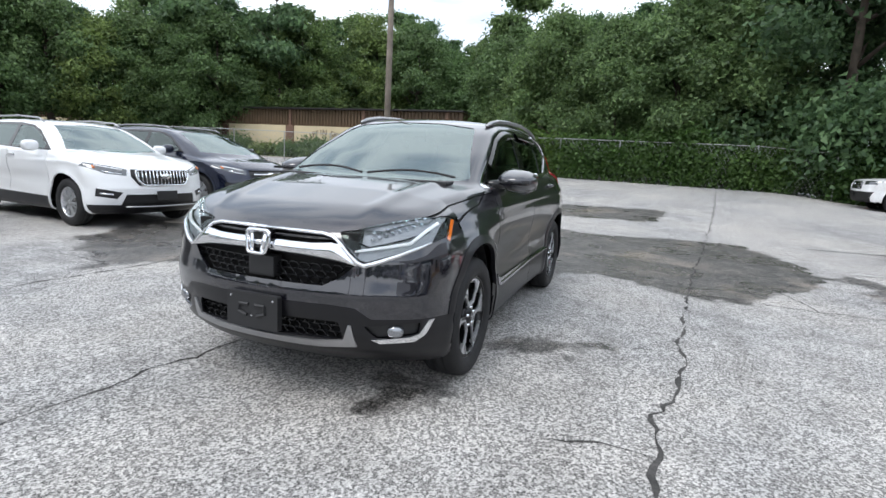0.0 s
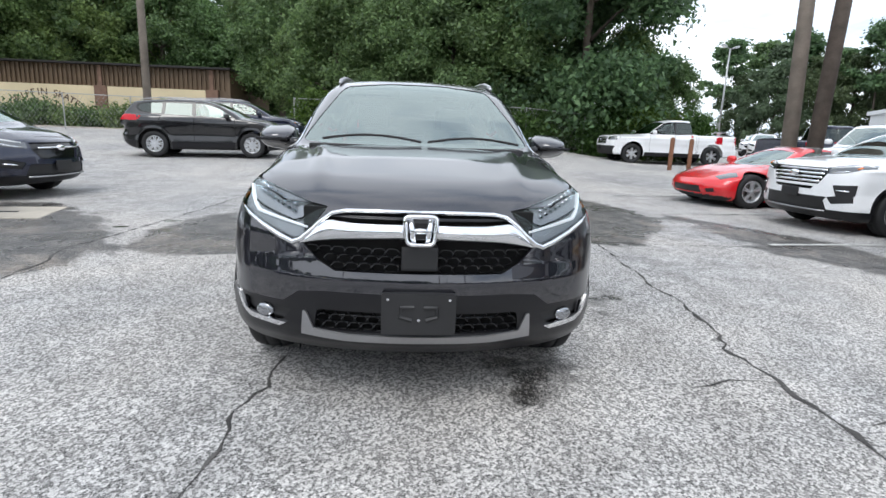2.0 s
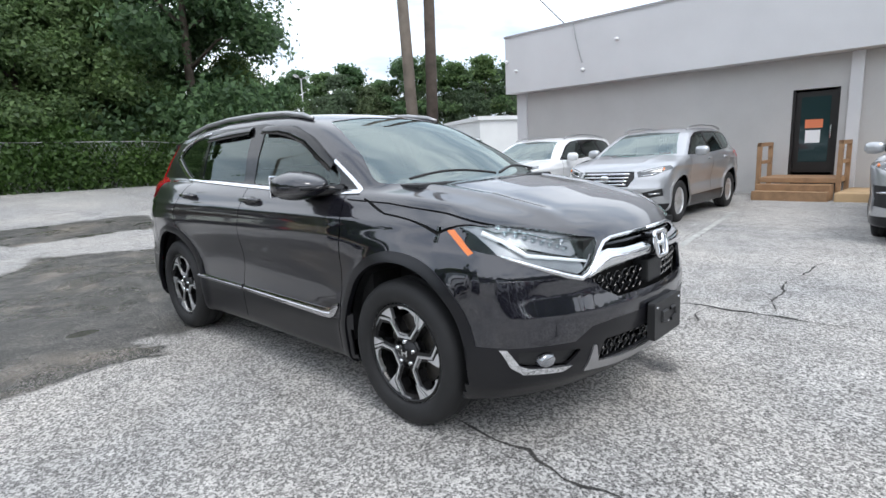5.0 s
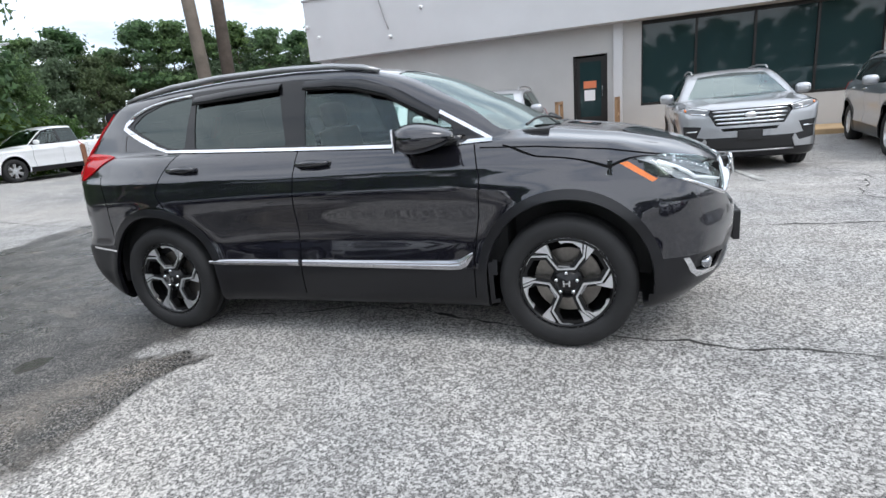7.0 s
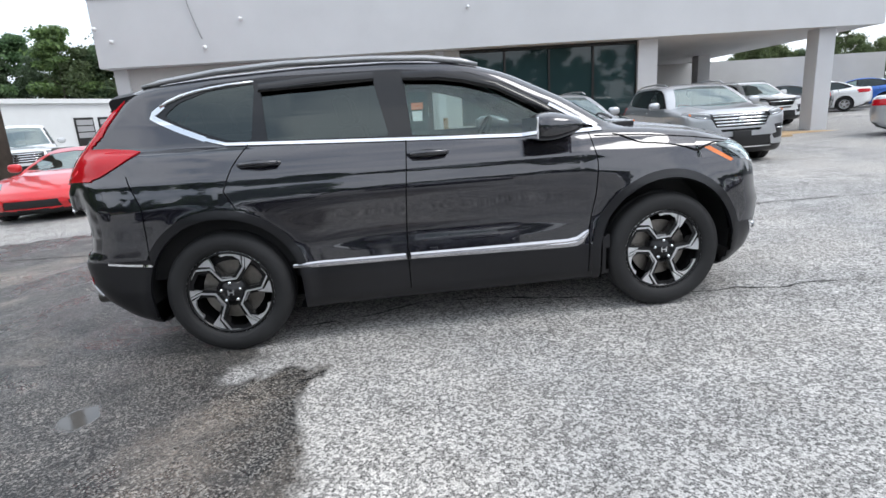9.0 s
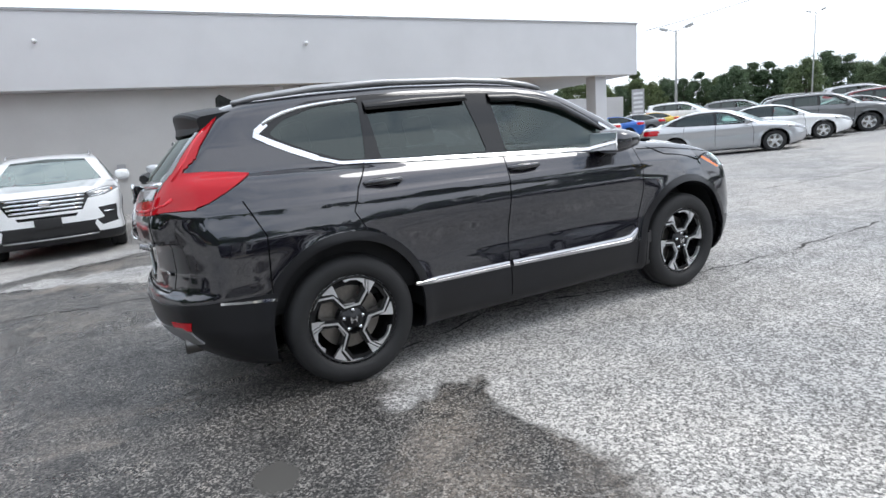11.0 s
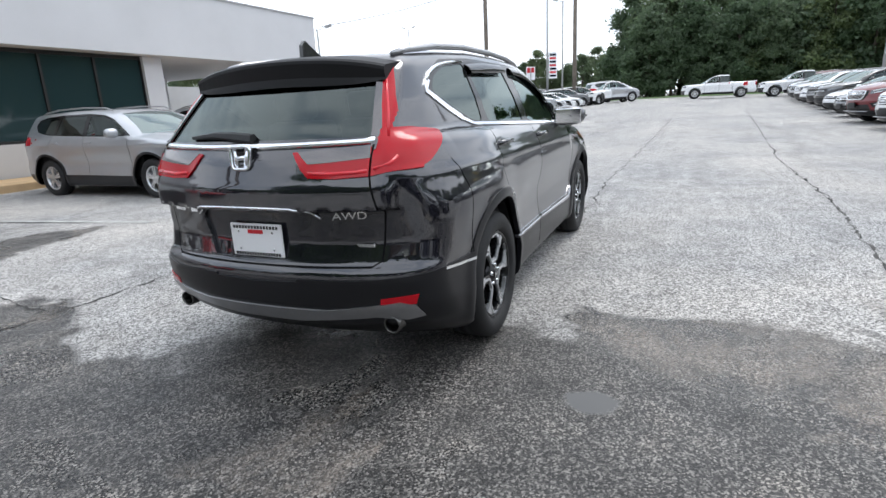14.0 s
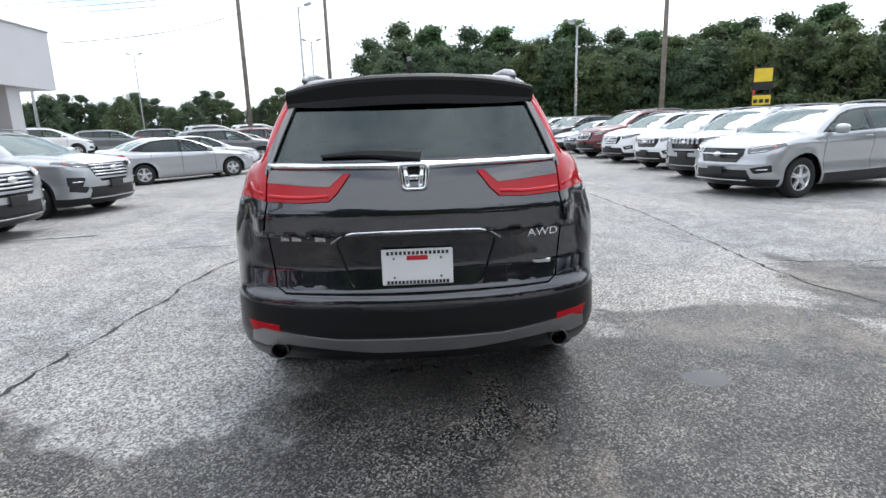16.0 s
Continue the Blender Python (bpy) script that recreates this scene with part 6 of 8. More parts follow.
        both_sides(sh, [(-0.66, 0.95), (-0.40, 1.13), (-0.12, 1.26), (0.16, 1.315), (0.17, 0.97)], G1, sz)
        both_sides(sh, [(0.24, 0.975), (0.24, 1.32), (0.6, 1.325), (0.98, 1.28), (1.25, 1.16), (1.28, 1.03), (0.9, 1.0)], G2, sz)
        cut_panel(sh, [(-0.70, 0.95), (-0.50, 1.30), (0, 1.345), (0.50, 1.30), (0.70, 0.95), (0, 0.91)], (0, 2), scr_cond, SCREEN, sz)
        cut_panel(sh, [(-0.50, 1.30), (0.50, 1.30), (0.66, 1.07), (-0.66, 1.07)], (0, 2), gate_cond, BACK, sz)
        for m in ((lambda p: list(p)), mirrored):
            cut_panel(sh, m([(0.45, 0.68), (0.66, 0.72), (0.88, 0.78), (0.90, 0.70), (0.70, 0.60), (0.48, 0.60)]), (0, 2), front_side, HEAD, sz)
            cut_panel(sh, m([(0.50, 0.95), (0.93, 0.97), (0.93, 0.80), (0.55, 0.82)]), (0, 2), rear_side, TAIL, sz)
        cut_panel(sh, [(-0.42, 0.68), (0.42, 0.68), (0.44, 0.56), (-0.44, 0.56)], (0, 2), front_side, GRILLE, sz)
        cut_panel(sh, [(-0.60, 0.42), (0.60, 0.42), (0.55, 0.28), (-0.55, 0.28)], (0, 2), front_side, LOW, sz)
        seams = ([(-0.72, 0.92), (-0.80, 0.7), (-0.78, 0.3)], [(0.2, 0.95), (0.22, 0.7), (0.22, 0.3)], [(1.05, 1.0), (1.1, 0.8)])
    elif kind == "coupe":
        wheels, wz, wr = (-1.34, 1.34), 0.335, 0.375
        both_sides(sh, [(-0.50, 0.84), (-0.25, 0.98), (0.05, 1.11), (0.35, 1.165), (0.8, 1.15), (1.2, 1.07), (1.3, 1.0), (0.9, 0.93), (0.2, 0.86)], G1, sz)
        cut_panel(sh, [(-0.66, 0.86), (-0.44, 1.12), (0, 1.16), (0.44, 1.12), (0.66, 0.86), (0, 0.82)], (0, 2), scr_cond, SCREEN, sz)
        cut_panel(sh, [(-0.40, 1.16), (0.40, 1.16), (0.60, 1.0), (-0.60, 1.0)], (0, 2), gate_cond, BACK, sz)
        for m in ((lambda p: list(p)), mirrored):
            cut_panel(sh, m([(0.52, 0.60), (0.62, 0.68), (0.80, 0.70), (0.86, 0.62), (0.70, 0.55)]), (0, 2), (lambda c, n: c[1] < -1.2 and n[2] > 0.0), HEAD, sz)
            cut_panel(sh, m([(0.30, 0.85), (0.48, 0.85), (0.48, 0.68), (0.30, 0.68)]), (0, 2), rear_side, TAIL, sz)
            cut_panel(sh, m([(0.55, 0.36), (0.70, 0.38), (0.72, 0.30), (0.56, 0.28)]), (0, 2), front_side, LOW, sz)
        cut_panel(sh, [(-0.42, 0.40), (0.42, 0.40), (0.46, 0.26), (-0.46, 0.26)], (0, 2), front_side, LOW, sz)
        seams = ([(-0.60, 0.84), (-0.62, 0.6), (-0.5, 0.25)], [(0.75, 0.9), (0.8, 0.6), (0.75, 0.25)])
    else:
        wheels, wz, wr = (-1.84, 1.76), 0.42, 0.50
        both_sides(sh, [(-1.12, 1.27), (-0.70, 1.58), (-0.42, 1.76), (-0.2, 1.815), (0.5, 1.83), (0.88, 1.79), (0.96, 1.55), (0.98, 1.32), (0.2, 1.28)], DLO, sz)
        both_sides(sh, [(-0.98, 1.31), (-0.64, 1.57), (-0.40, 1.72), (-0.15, 1.775), (-0.02, 1.78), (-0.02, 1.31)], G1, sz)
        both_sides(sh, [(0.08, 1.32), (0.08, 1.785), (0.5, 1.785), (0.82, 1.75), (0.88, 1.35)], G2, sz)
        cut_panel(sh, [(-0.80, 1.29), (-0.62, 1.79), (0, 1.84), (0.62, 1.79), (0.80, 1.29), (0, 1.24)], (0, 2), scr_cond, SCREEN, sz)
        cut_panel(sh, [(-0.62, 1.78), (0.62, 1.78), (0.75, 1.42), (-0.75, 1.42)], (0, 2), gate_cond, BACK, sz)
        for m in ((lambda p: list(p)), mirrored):
            cut_panel(sh, m([(0.62, 1.10), (0.98, 1.12), (0.99, 0.98), (0.66, 0.96)]), (0, 2), front_side, HEAD, sz)
            cut_panel(sh, m([(0.84, 1.28), (0.99, 1.28), (0.99, 0.95), (0.84, 0.95)]), (0, 2), rear_side, TAIL, sz)
        cut_panel(sh, [(-0.58, 1.10), (0.58, 1.10), (0.56, 0.80), (-0.56, 0.80)], (0, 2), front_side, GRILLE, sz)
        cut_panel(sh, [(-0.95, 0.72), (0.95, 0.72), (0.90, 0.36), (-0.90, 0.36)], (0, 2), front_side, LOW, sz)
        cut_panel(sh, [(-0.84, 1.12), (0.84, 1.12), (0.84, 2.78), (-0.84, 2.78)], (0, 1), lambda c, n: n[2] > 0.3, BED, sz)
        both_sides(sh, [(-1.3, 0.50), (1.2, 0.50), (1.2, 0.2), (-1.3, 0.2)], CLAD, sz)
        seams = ([(-1.05, 1.25), (-1.12, 0.9), (-1.05, 0.5)], [(0.03, 1.28), (0.03, 0.5)], [(0.95, 1.3), (1.02, 0.9), (1.02, 0.5)], [(1.08, 1.36), (1.08, 0.5)])
    for line in seams:
        for s in strip(line, 0.012):
            both_sides(sh, list(s), SEAM, 0.06)
    for wy in wheels:
        both_sides(sh, [(wy + wr + .045, 0.0)] + circle(wy, wz + 0.02, wr + .045, 20, 0, 180) + [(wy - wr - .045, wz), (wy - wr - .045, 0.0)], LIP, sz)
        both_sides(sh, [(wy + wr, 0.0)] + circle(wy, wz + 0.02, wr, 26, 0, 180) + [(wy - wr, wz), (wy - wr, 0.0)], HOLE, sz)
    for k in range(len(sh.f)):
        if sh.n[k][2] < -0.6 and sh.c[k][2] < 0.45 and sh.tag[k] == 0:
            sh.tag[k] = UNDER
    lip_dark = kind in ("boxy",)
    kinds = {0: ("body", None, 0.02, 0), SCREEN: ("windshield", MAT["glass_front"], 0.004, -0.004), BACK: ("rear_window", MAT["glass_dark"], 0.004, -0.004), DLO: ("window_surround", MAT["gloss_black"], 0.01, -0.002),
             G1: ("front_window", MAT["glass_clear"], 0.004, -0.006), G2: ("rear_window", MAT["glass_dark"], 0.004, -0.006), G3: ("quarter_window", MAT["glass_dark"], 0.004, -0.006), HEAD: ("headlight", MAT["head_lens"], 0.01, 0.004),
             GRILLE: ("grille", MAT["gloss_black"], 0.0, -0.02), LOW: ("bumper_intake", MAT["plastic"], 0.0, -0.012), TAIL: ("tail_light", MAT["lamp_red"], 0.01, 0.004), HOLE: None, CLAD: ("sill_cladding", MAT["cladding"], 0.012, 0.004),
             UNDER: ("underbody", MAT["plastic"], 0, 0), BED: ("bed_floor", MAT["plastic"], 0.0, -0.45), SEAM: ("panel_gap", MAT["gap"], 0.0, -0.008), LIP: ("arch_lip", MAT["cladding"] if lip_dark else None, 0.02, 0.004)}
    holder = new("proto")
    made = split_panels(sh, f, kinds, holder, (0, UNDER, SEAM, DLO))
    rows = []
    for ob in made:
        paintable = ob.data.materials[0] is None
        rows.append((ob.name.split(".")[0], ob.data, paintable))
        bpy.data.objects.remove(ob)
    bpy.data.objects.remove(holder)
    return rows, wheels, wz, f


MAT["head_lens"] = paint("headlight_lens", (0.13, 0.135, 0.14), 0.7, 0.15)
PROTO, WHEELS = {}, {}
BAR_CACHE = {}


def shared_bar(key, make):
    if key not in BAR_CACHE:
        bm = make()
        me = bpy.data.meshes.new(key[0] if isinstance(key, tuple) else key)
        bm.to_mesh(me)
        bm.free()
        BAR_CACHE[key] = me
    return BAR_CACHE[key]


def parked_car(kind, name, label, paint_key, x, y, turn, size=(1, 1, 1), grille="bars", wheel_kind="silver", spokes=5, group="", detail=True, category="car"):
    """One parked car of a kind, scaled to its length, width and height, nose along (sin, -cos) of turn."""
    if kind not in PROTO:
        PROTO[kind] = proto_shell(kind)
    rows, wys, wz, f = PROTO[kind]
    sx, sy, sz = size
    zz = ground_z(x, y)
    tilt = math.degrees(math.atan2(ground_z(x + math.sin(radians(turn)), y - math.cos(radians(turn))) - ground_z(x - math.sin(radians(turn)), y + math.cos(radians(turn))), 2))
    car = thing(name, label, category, pose(x, y, zz, 0, 0, turn) @ pose(0, 0, 0, -tilt, 0, 0), group)
    sc = Matrix.Diagonal((sx, sy, sz, 1))
    for nm, me, paintable in rows:
        ob = new(nm, me)
        ob.parent = car
        ob.matrix_basis = sc
        if paintable:
            ob.material_slots[0].link = "OBJECT"
            ob.material_slots[0].material = MAT[paint_key]

    def add(nm, key, make, mat, m, smooth=True):
        ob = new(nm, shared_bar(key, make))
        if not ob.data.materials:
            ob.data.materials.append(mat)
            if smooth:
                ob.data.polygons.foreach_set("use_smooth", [True] * len(ob.data.polygons))
        ob.parent = car
        ob.matrix_basis = m
        ob.material_slots[0].link = "OBJECT"
        ob.material_slots[0].material = mat
        return ob

    wkey = (wheel_kind if detail else "plain", spokes if detail else 5)
    if wkey not in WHEELS:
        WHEELS[wkey] = common_wheel(wheel_kind, spokes)
    half = {"pickup": 0.85, "coupe": 0.80}.get(kind, 0.765) * sx
    ws = wz * sz / 0.365
    for s in (-1, 1):
        for wy in wys:
            c = copy_thing(WHEELS[wkey], pose(s * half, wy * sy, wz * sz, 0, 0, 0 if s > 0 else 180) @ Matrix.Diagonal((ws, ws, ws, 1)))
            c.parent = car
    # dark tub behind the wheels and the glass
    low, roof_z, y0, y1 = {"pickup": (0.40, 1.28, -1.2, 1.0), "coupe": (0.25, 0.82, -0.6, 1.4), "sedan": (0.28, 0.93, -0.9, 1.7)}.get(kind, (0.34, 1.12, -1.0, 2.0))
    add("cabin_tub", (kind, "tub"), lambda: boxed(-0.74, 0.74, y0, y1, low, roof_z, 0.04), MAT["interior"], sc, False)
    fy = wys[0]
    add("chassis", (kind, "chassis"), lambda: boxed(-0.58, 0.58, fy - 0.35, wys[1] + 0.5, low - 0.06, low + 0.32, 0.02), MAT["plastic"], sc, False)
    seat_z = {"coupe": 0.62, "sedan": 0.75, "pickup": 1.08}.get(kind, 0.9)
    for s in (-0.36, 0.36):
        add("seat", "seat", lambda: boxed(-0.22, 0.22, -0.07, 0.07, 0.0, 0.62, 0.05, 3), MAT["seat"], Matrix.Translation((s * sx, 0.25 * sy, seat_z * sz)) @ pose(0, 0, 0, -12), True)
    my, mz, mx = {"pickup": (-0.98, 1.36, 1.10), "coupe": (-0.42, 0.90, 0.97), "sedan": (-0.62, 0.99, 0.98)}.get(kind, (-0.68, 1.20, 0.99))

    def mirror_shape():
        bm = bmesh.new()
        bmesh.ops.create_uvsphere(bm, u_segments=16, v_segments=10, radius=1.0)
        for v in bm.verts:
            k = lambda a, p: math.copysign(abs(a) ** p, a)
            v.co = (k(v.co.x, 0.7) * 0.12, k(v.co.y, 0.8) * 0.075, k(v.co.z, 0.7) * 0.085)
        return bm
    for s in (-1, 1):
        add("mirror", "mirror", mirror_shape, MAT[paint_key], Matrix.Translation((s * mx * sx, my * sy, mz * sz)))
    if detail:
        hz = {"pickup": 1.12, "coupe": 0.76, "sedan": 0.86}.get(kind, 1.05)
        hx = {"pickup": 0.995, "coupe": 0.885}.get(kind, 0.888)
        for s in (-1, 1):
            for hy in ((0.10, 1.02) if kind != "coupe" else (0.6,)):
                if kind == "pickup":
                    hy = hy * 0.85 - 0.12
                add("door_handle", "door_handle", lambda: boxed(-0.016, 0.016, -0.10, 0.10, -0.016, 0.016, 0.01, 2), MAT[paint_key], Matrix.Translation((s * (hx + 0.012) * sx, hy * sy, hz * sz)))
    # the face: bars, badge, plate
    front_y = {"pickup": -2.93, "coupe": -2.24}.get(kind, -2.23)
    gz0, gz1, gw = {"pickup": (0.82, 1.08, 0.54), "sedan": (0.57, 0.67, 0.40), "coupe": (0.28, 0.38, 0.0), "van": (0.66, 0.84, 0.40), "boxy": (0.75, 0.985, 0.48)}.get(kind, (0.67, 0.90, 0.40))
    bowk = 0.18 if kind == "pickup" else 0.24

    def bar_shape(z, w, r):
        def make():
            bm = bmesh.new()
            yy = float(np.interp(z, [0.5, 0.7, 0.9, 1.0], [front_y - 0.01, front_y - 0.005, front_y + 0.035, front_y + 0.06]))
            tube(bm, [(x0, yy + bowk * x0 * x0 - 0.012, z) for x0 in np.linspace(-w, w, 9)], r, 6)
            return bm
        return make
    if gw:
        if grille == "bars":
            for k in range(4):
                z = gz0 + (gz1 - gz0) * (k + 0.5) / 4
                add("grille_bar", (kind, "bar", k), bar_shape(z, gw * (0.86 + 0.12 * k / 3), 0.018), MAT["chrome"], sc)
        elif grille == "upright":
            for k in range(15):
                x0 = -gw * 0.92 + 2 * gw * 0.92 * k / 14

                def make(x0=x0):
                    bm = bmesh.new()
                    tube(bm, [(x0, front_y - 0.005 + bowk * x0 * x0, gz0 + 0.01 + 0.10 * abs(x0)), (x0, front_y + 0.03 + bowk * x0 * x0, gz1 - 0.01)], 0.009, 5)
                    return bm
                add("grille_bar", (kind, "up", k), make, MAT["chrome"], sc)
            ring = rounded([(-gw * 1.02, gz1), (gw * 1.02, gz1), (gw * 1.0, gz0 + 0.10), (gw * 0.8, gz0), (-gw * 0.8, gz0), (-gw * 1.0, gz0 + 0.10)], 0.05, 3)

            def make_ring():
                bm = bmesh.new()
                tube(bm, [(p[0], float(np.interp(p[1], [0.5, 0.7, 0.9, 1.0], [front_y - 0.01, front_y - 0.005, front_y + 0.035, front_y + 0.06])) + bowk * p[0] ** 2 - 0.012, p[1]) for p in ring + ring[:1]], 0.013, 6, False)
                return bm
            add("grille_frame", (kind, "ring"), make_ring, MAT["chrome"], sc)
        elif grille == "slots":
            for k in range(7):
                x0 = (k - 3) * gw * 0.27
                add("grille_slot", (kind, "slot", k), (lambda x0=x0: boxed(x0 - 0.036, x0 + 0.036, front_y - 0.02 + bowk * x0 * x0, front_y + 0.05, gz1 - 0.13, gz1, 0.012)), MAT["chrome"], sc)
        else:
            add("grille_bar", (kind, "bar", 2), bar_shape(gz0 + (gz1 - gz0) * 0.62, gw * 0.95, 0.014), MAT["chrome"], sc)
        if detail:
            def disc():
                bm = bmesh.new()
                lathe(bm, [(0.0, -0.012), (0.9, -0.010), (1.0, 0.0), (1.0, 0.02)], 20, "y")
                bmesh.ops.scale(bm, vec=(0.075, 1, 0.042), verts=bm.verts)
                return bm
            add("badge", "badge_disc", disc, MAT["chrome"], sc @ Matrix.Translation((0, front_y - 0.022, gz0 + (gz1 - gz0) * 0.6)))
            add("plate_bracket", "plate", lambda: boxed(-0.155, 0.155, -0.012, 0.012, -0.075, 0.075, 0.008), MAT["plastic"], sc @ Matrix.Translation((0, front_y - 0.04, gz0 - 0.16)))

            def trim():
                bm = bmesh.new()
                tube(bm, [(x0, front_y - 0.02 + bowk * x0 * x0 + 0.2 * x0 ** 4, 0.345) for x0 in np.linspace(-0.55, 0.55, 9)], 0.014, 6)
                return bm
            if kind in ("suv", "boxy", "van"):
                add("skid_trim", (kind, "trim"), trim, MAT["satin"], sc)
    if detail and kind in ("suv", "boxy", "van"):
        dz = {"boxy": 0.09, "van": -0.05}.get(kind, 0.0)
        for s in (-1, 1):
            def strip_light(rows, r, s=s):
                def make():
                    bm = bmesh.new()
                    tube(bm, [(s * x0, max(-2.4, skin(f, 1, -1, x0, z)) - 0.006, z) for x0, z in rows], r, 6)
                    return bm
                return make
            add("lamp_strip", (kind, "upper", s), strip_light([(0.53, 0.895 + dz), (0.64, 0.92 + dz), (0.74, 0.945 + dz * .9), (0.79, 0.955 + dz * .85)], 0.012), MAT["white_lens"], sc)
            add("lamp_strip", (kind, "lower", s), strip_light([(0.55, 0.835 + dz), (0.66, 0.85 + dz), (0.74, 0.875 + dz * .9)], 0.009), MAT["chrome"], sc)
            add("side_marker", (kind, "amber", s), strip_light([(0.80, 0.915 + dz * .85), (0.81, 0.945 + dz * .8)], 0.016), MAT["lamp_amber"], sc)
            fz = (0.67, 0.665) if kind == "boxy" else (0.53, 0.545)
            add("fog_trim", (kind, "fog", s), strip_light([(0.66, fz[0]), (0.79, fz[1])], 0.014), MAT["chrome"], sc)
    if kind in ("suv", "boxy", "van"):
        def rail(s):
            def make():
                bm = bmesh.new()
                tube(bm, [(s * 0.57, -0.25, 1.60), (s * 0.57, -0.1, 1.655), (s * 0.565, 0.5, 1.69), (s * 0.56, 1.2, 1.68), (s * 0.54, 1.6, 1.64), (s * 0.54, 1.7, 1.60)], 0.015, 6)
                return bm
            return make
        for s in (-1, 1):
            add("roof_rail", ("rail", s), rail(s), MAT["satin"], sc)
    return car


parked_car("suv", "white_suv", "pearl white three-row SUV with an upright chrome grille", "white_paint", -7.85, 2.35, 82.5, (1.08, 1.115, 1.0), "upright", spokes=7)
parked_car("van", "navy_minivan", "dark navy minivan with bright chrome wheels", "navy_paint", -8.15, 5.15, 84.0, (1.09, 1.125, 1.03), "bar", spokes=8)
parked_car("suv", "grey_suv", "dark grey SUV parked beside the white SUV", "grey_paint", -8.85, -0.6, 82.0, (1.0, 1.03, 1.0), "bar")
parked_car("suv", "black_suv", "glossy black crossover on the far side of the lot", "black_paint", -6.23, 13.57, 96, (1.03, 1.05, 1.03), "bar", spokes=8)
parked_car("suv", "navy_suv", "dark blue crossover behind the black one", "navy_paint", -6.2, 17.03, 98, (1.03, 1.05, 1.04), "bar")
parked_car("pickup", "white_pickup", "white crew-cab pickup truck with black cladding", "white_paint", 11.6, 19.6, -90, (1, 1, 1), "bars", "dark", 6, category="truck")
parked_car("coupe", "red_sports_car", "bright red low sports coupe with silver wheels", "red_paint", 7.95, 6.7, -84, (1, 0.98, 1.0), "none", spokes=5)
parked_car("boxy", "white_suv", "white SUV with black lower trim beside the red coupe", "white_paint", 8.4, 3.75, -87, (1.07, 1.075, 0.97), "bars")
parked_car("suv", "silver_suv", "bright silver crossover with a chrome barred grille", "silver_paint", 8.40, 1.10, -90, (1.05, 1.045, 1.0), "bars", spokes=10)
parked_car("boxy", "silver_suv", "silver full-size SUV with a wide barred grille", "silver_paint", 8.1, -3.45, -91, (1.08, 1.10, 0.98), "bars", spokes=5, group="pair of barred-grille SUVs")
parked_car("boxy", "silver_suv", "grey-silver full-size SUV parked at an angle", "silver_paint", 8.30, -6.75, -98, (1.08, 1.10, 1.0), "bars", spokes=5, group="pair of barred-grille SUVs")
# the row along the west edge
ROW_W = [("suv", "silver_suv", "silver three-row SUV heading the long row", "silver_paint", "bar", 5, (1.06, 1.09, 0.99)), ("boxy", "grey_suv", "grey compact SUV with a slotted grille", "silver_paint", "slots", 5, (0.98, 0.97, 1.0)),
         ("suv", "white_suv", "white compact SUV with a slotted grille", "white_paint", "slots", 6, (1.0, 1.01, 1.0)), ("suv", "white_suv", "white crossover with a chrome mesh grille", "white_paint", "bars", 5, (1.02, 1.05, 1.0)),
         ("suv", "maroon_suv", "dark maroon SUV in the long row", "maroon_paint", "upright", 7, (1.08, 1.115, 1.08)), ("sedan", "grey_sedan", "dark grey sedan in the long row", "grey_paint", "bar", 5, (1, 1.03, 1)),
         ("sedan", "white_sedan", "white sedan in the long row", "white_paint", "bar", 5, (1, 1.0, 1)), ("suv", "black_suv", "black SUV in the long row", "black_paint", "bar", 5, (1, 1, 1))]
for k in range(17):
    kind, nm, lb, pk, gr, sp, size = ROW_W[k if k < 8 else (k * 5 + 1) % 8]
    y = -6.0 - 2.85 * k
    parked_car(kind, nm, lb if k < 8 else f"{nm.split('_')[0]} {nm.split('_')[1]} far down the long row", pk, (-7.95, -8.5, -8.8)[min(k, 2)] - 0.012 * k * k, y, 106, size, gr, "silver", sp, "west row of parked cars", k < 6)
# the row along the east side, beyond the building
ROW_E = [("sedan", "silver_sedan", "silver sedan heading the east row", "silver_paint"), ("sedan", "white_sedan", "white sedan in the east row", "white_paint"), ("sedan", "white_sedan", "white sedan in the east row", "white_paint"),
         ("suv", "grey_suv", "dark grey SUV in the east row", "grey_paint"), ("sedan", "grey_sedan", "dark grey sedan in the east row", "grey_paint"), ("suv", "maroon_suv", "maroon SUV in the east row", "maroon_paint"),
         ("suv", "black_suv", "black SUV in the east row", "black_paint"), ("suv", "silver_suv", "silver SUV in the east row", "silver_paint")]
for k in range(13):
    kind, nm, lb, pk = ROW_E[k % 8]
    parked_car(kind, nm, lb, pk, 9.3 - 0.12 * k if k else 7.8, -13.6 - 2.9 * k if k else -14.2, -56 if k else -50, (1, 1.04, 1), "bar", "silver", 5, "east row of parked cars", False)
for k in range(8):
    kind, nm, lb, pk = (("van", "white_van", "white van in the row behind", "white_paint"), ("suv", "grey_suv", "dark SUV in the row behind", "grey_paint"), ("suv", "black_suv", "black SUV in the row behind", "black_paint"), ("van", "silver_van", "silver van in the row behind", "silver_paint"))[k % 4]
    parked_car(kind, nm, lb, pk, 24.0 - 2.8 * k, -33.0 - 2.5 * k, -60, (1.06, 1.12, 1.18 if kind == "van" else 1.05), "bar", "silver", 5, "back row of parked cars", False)
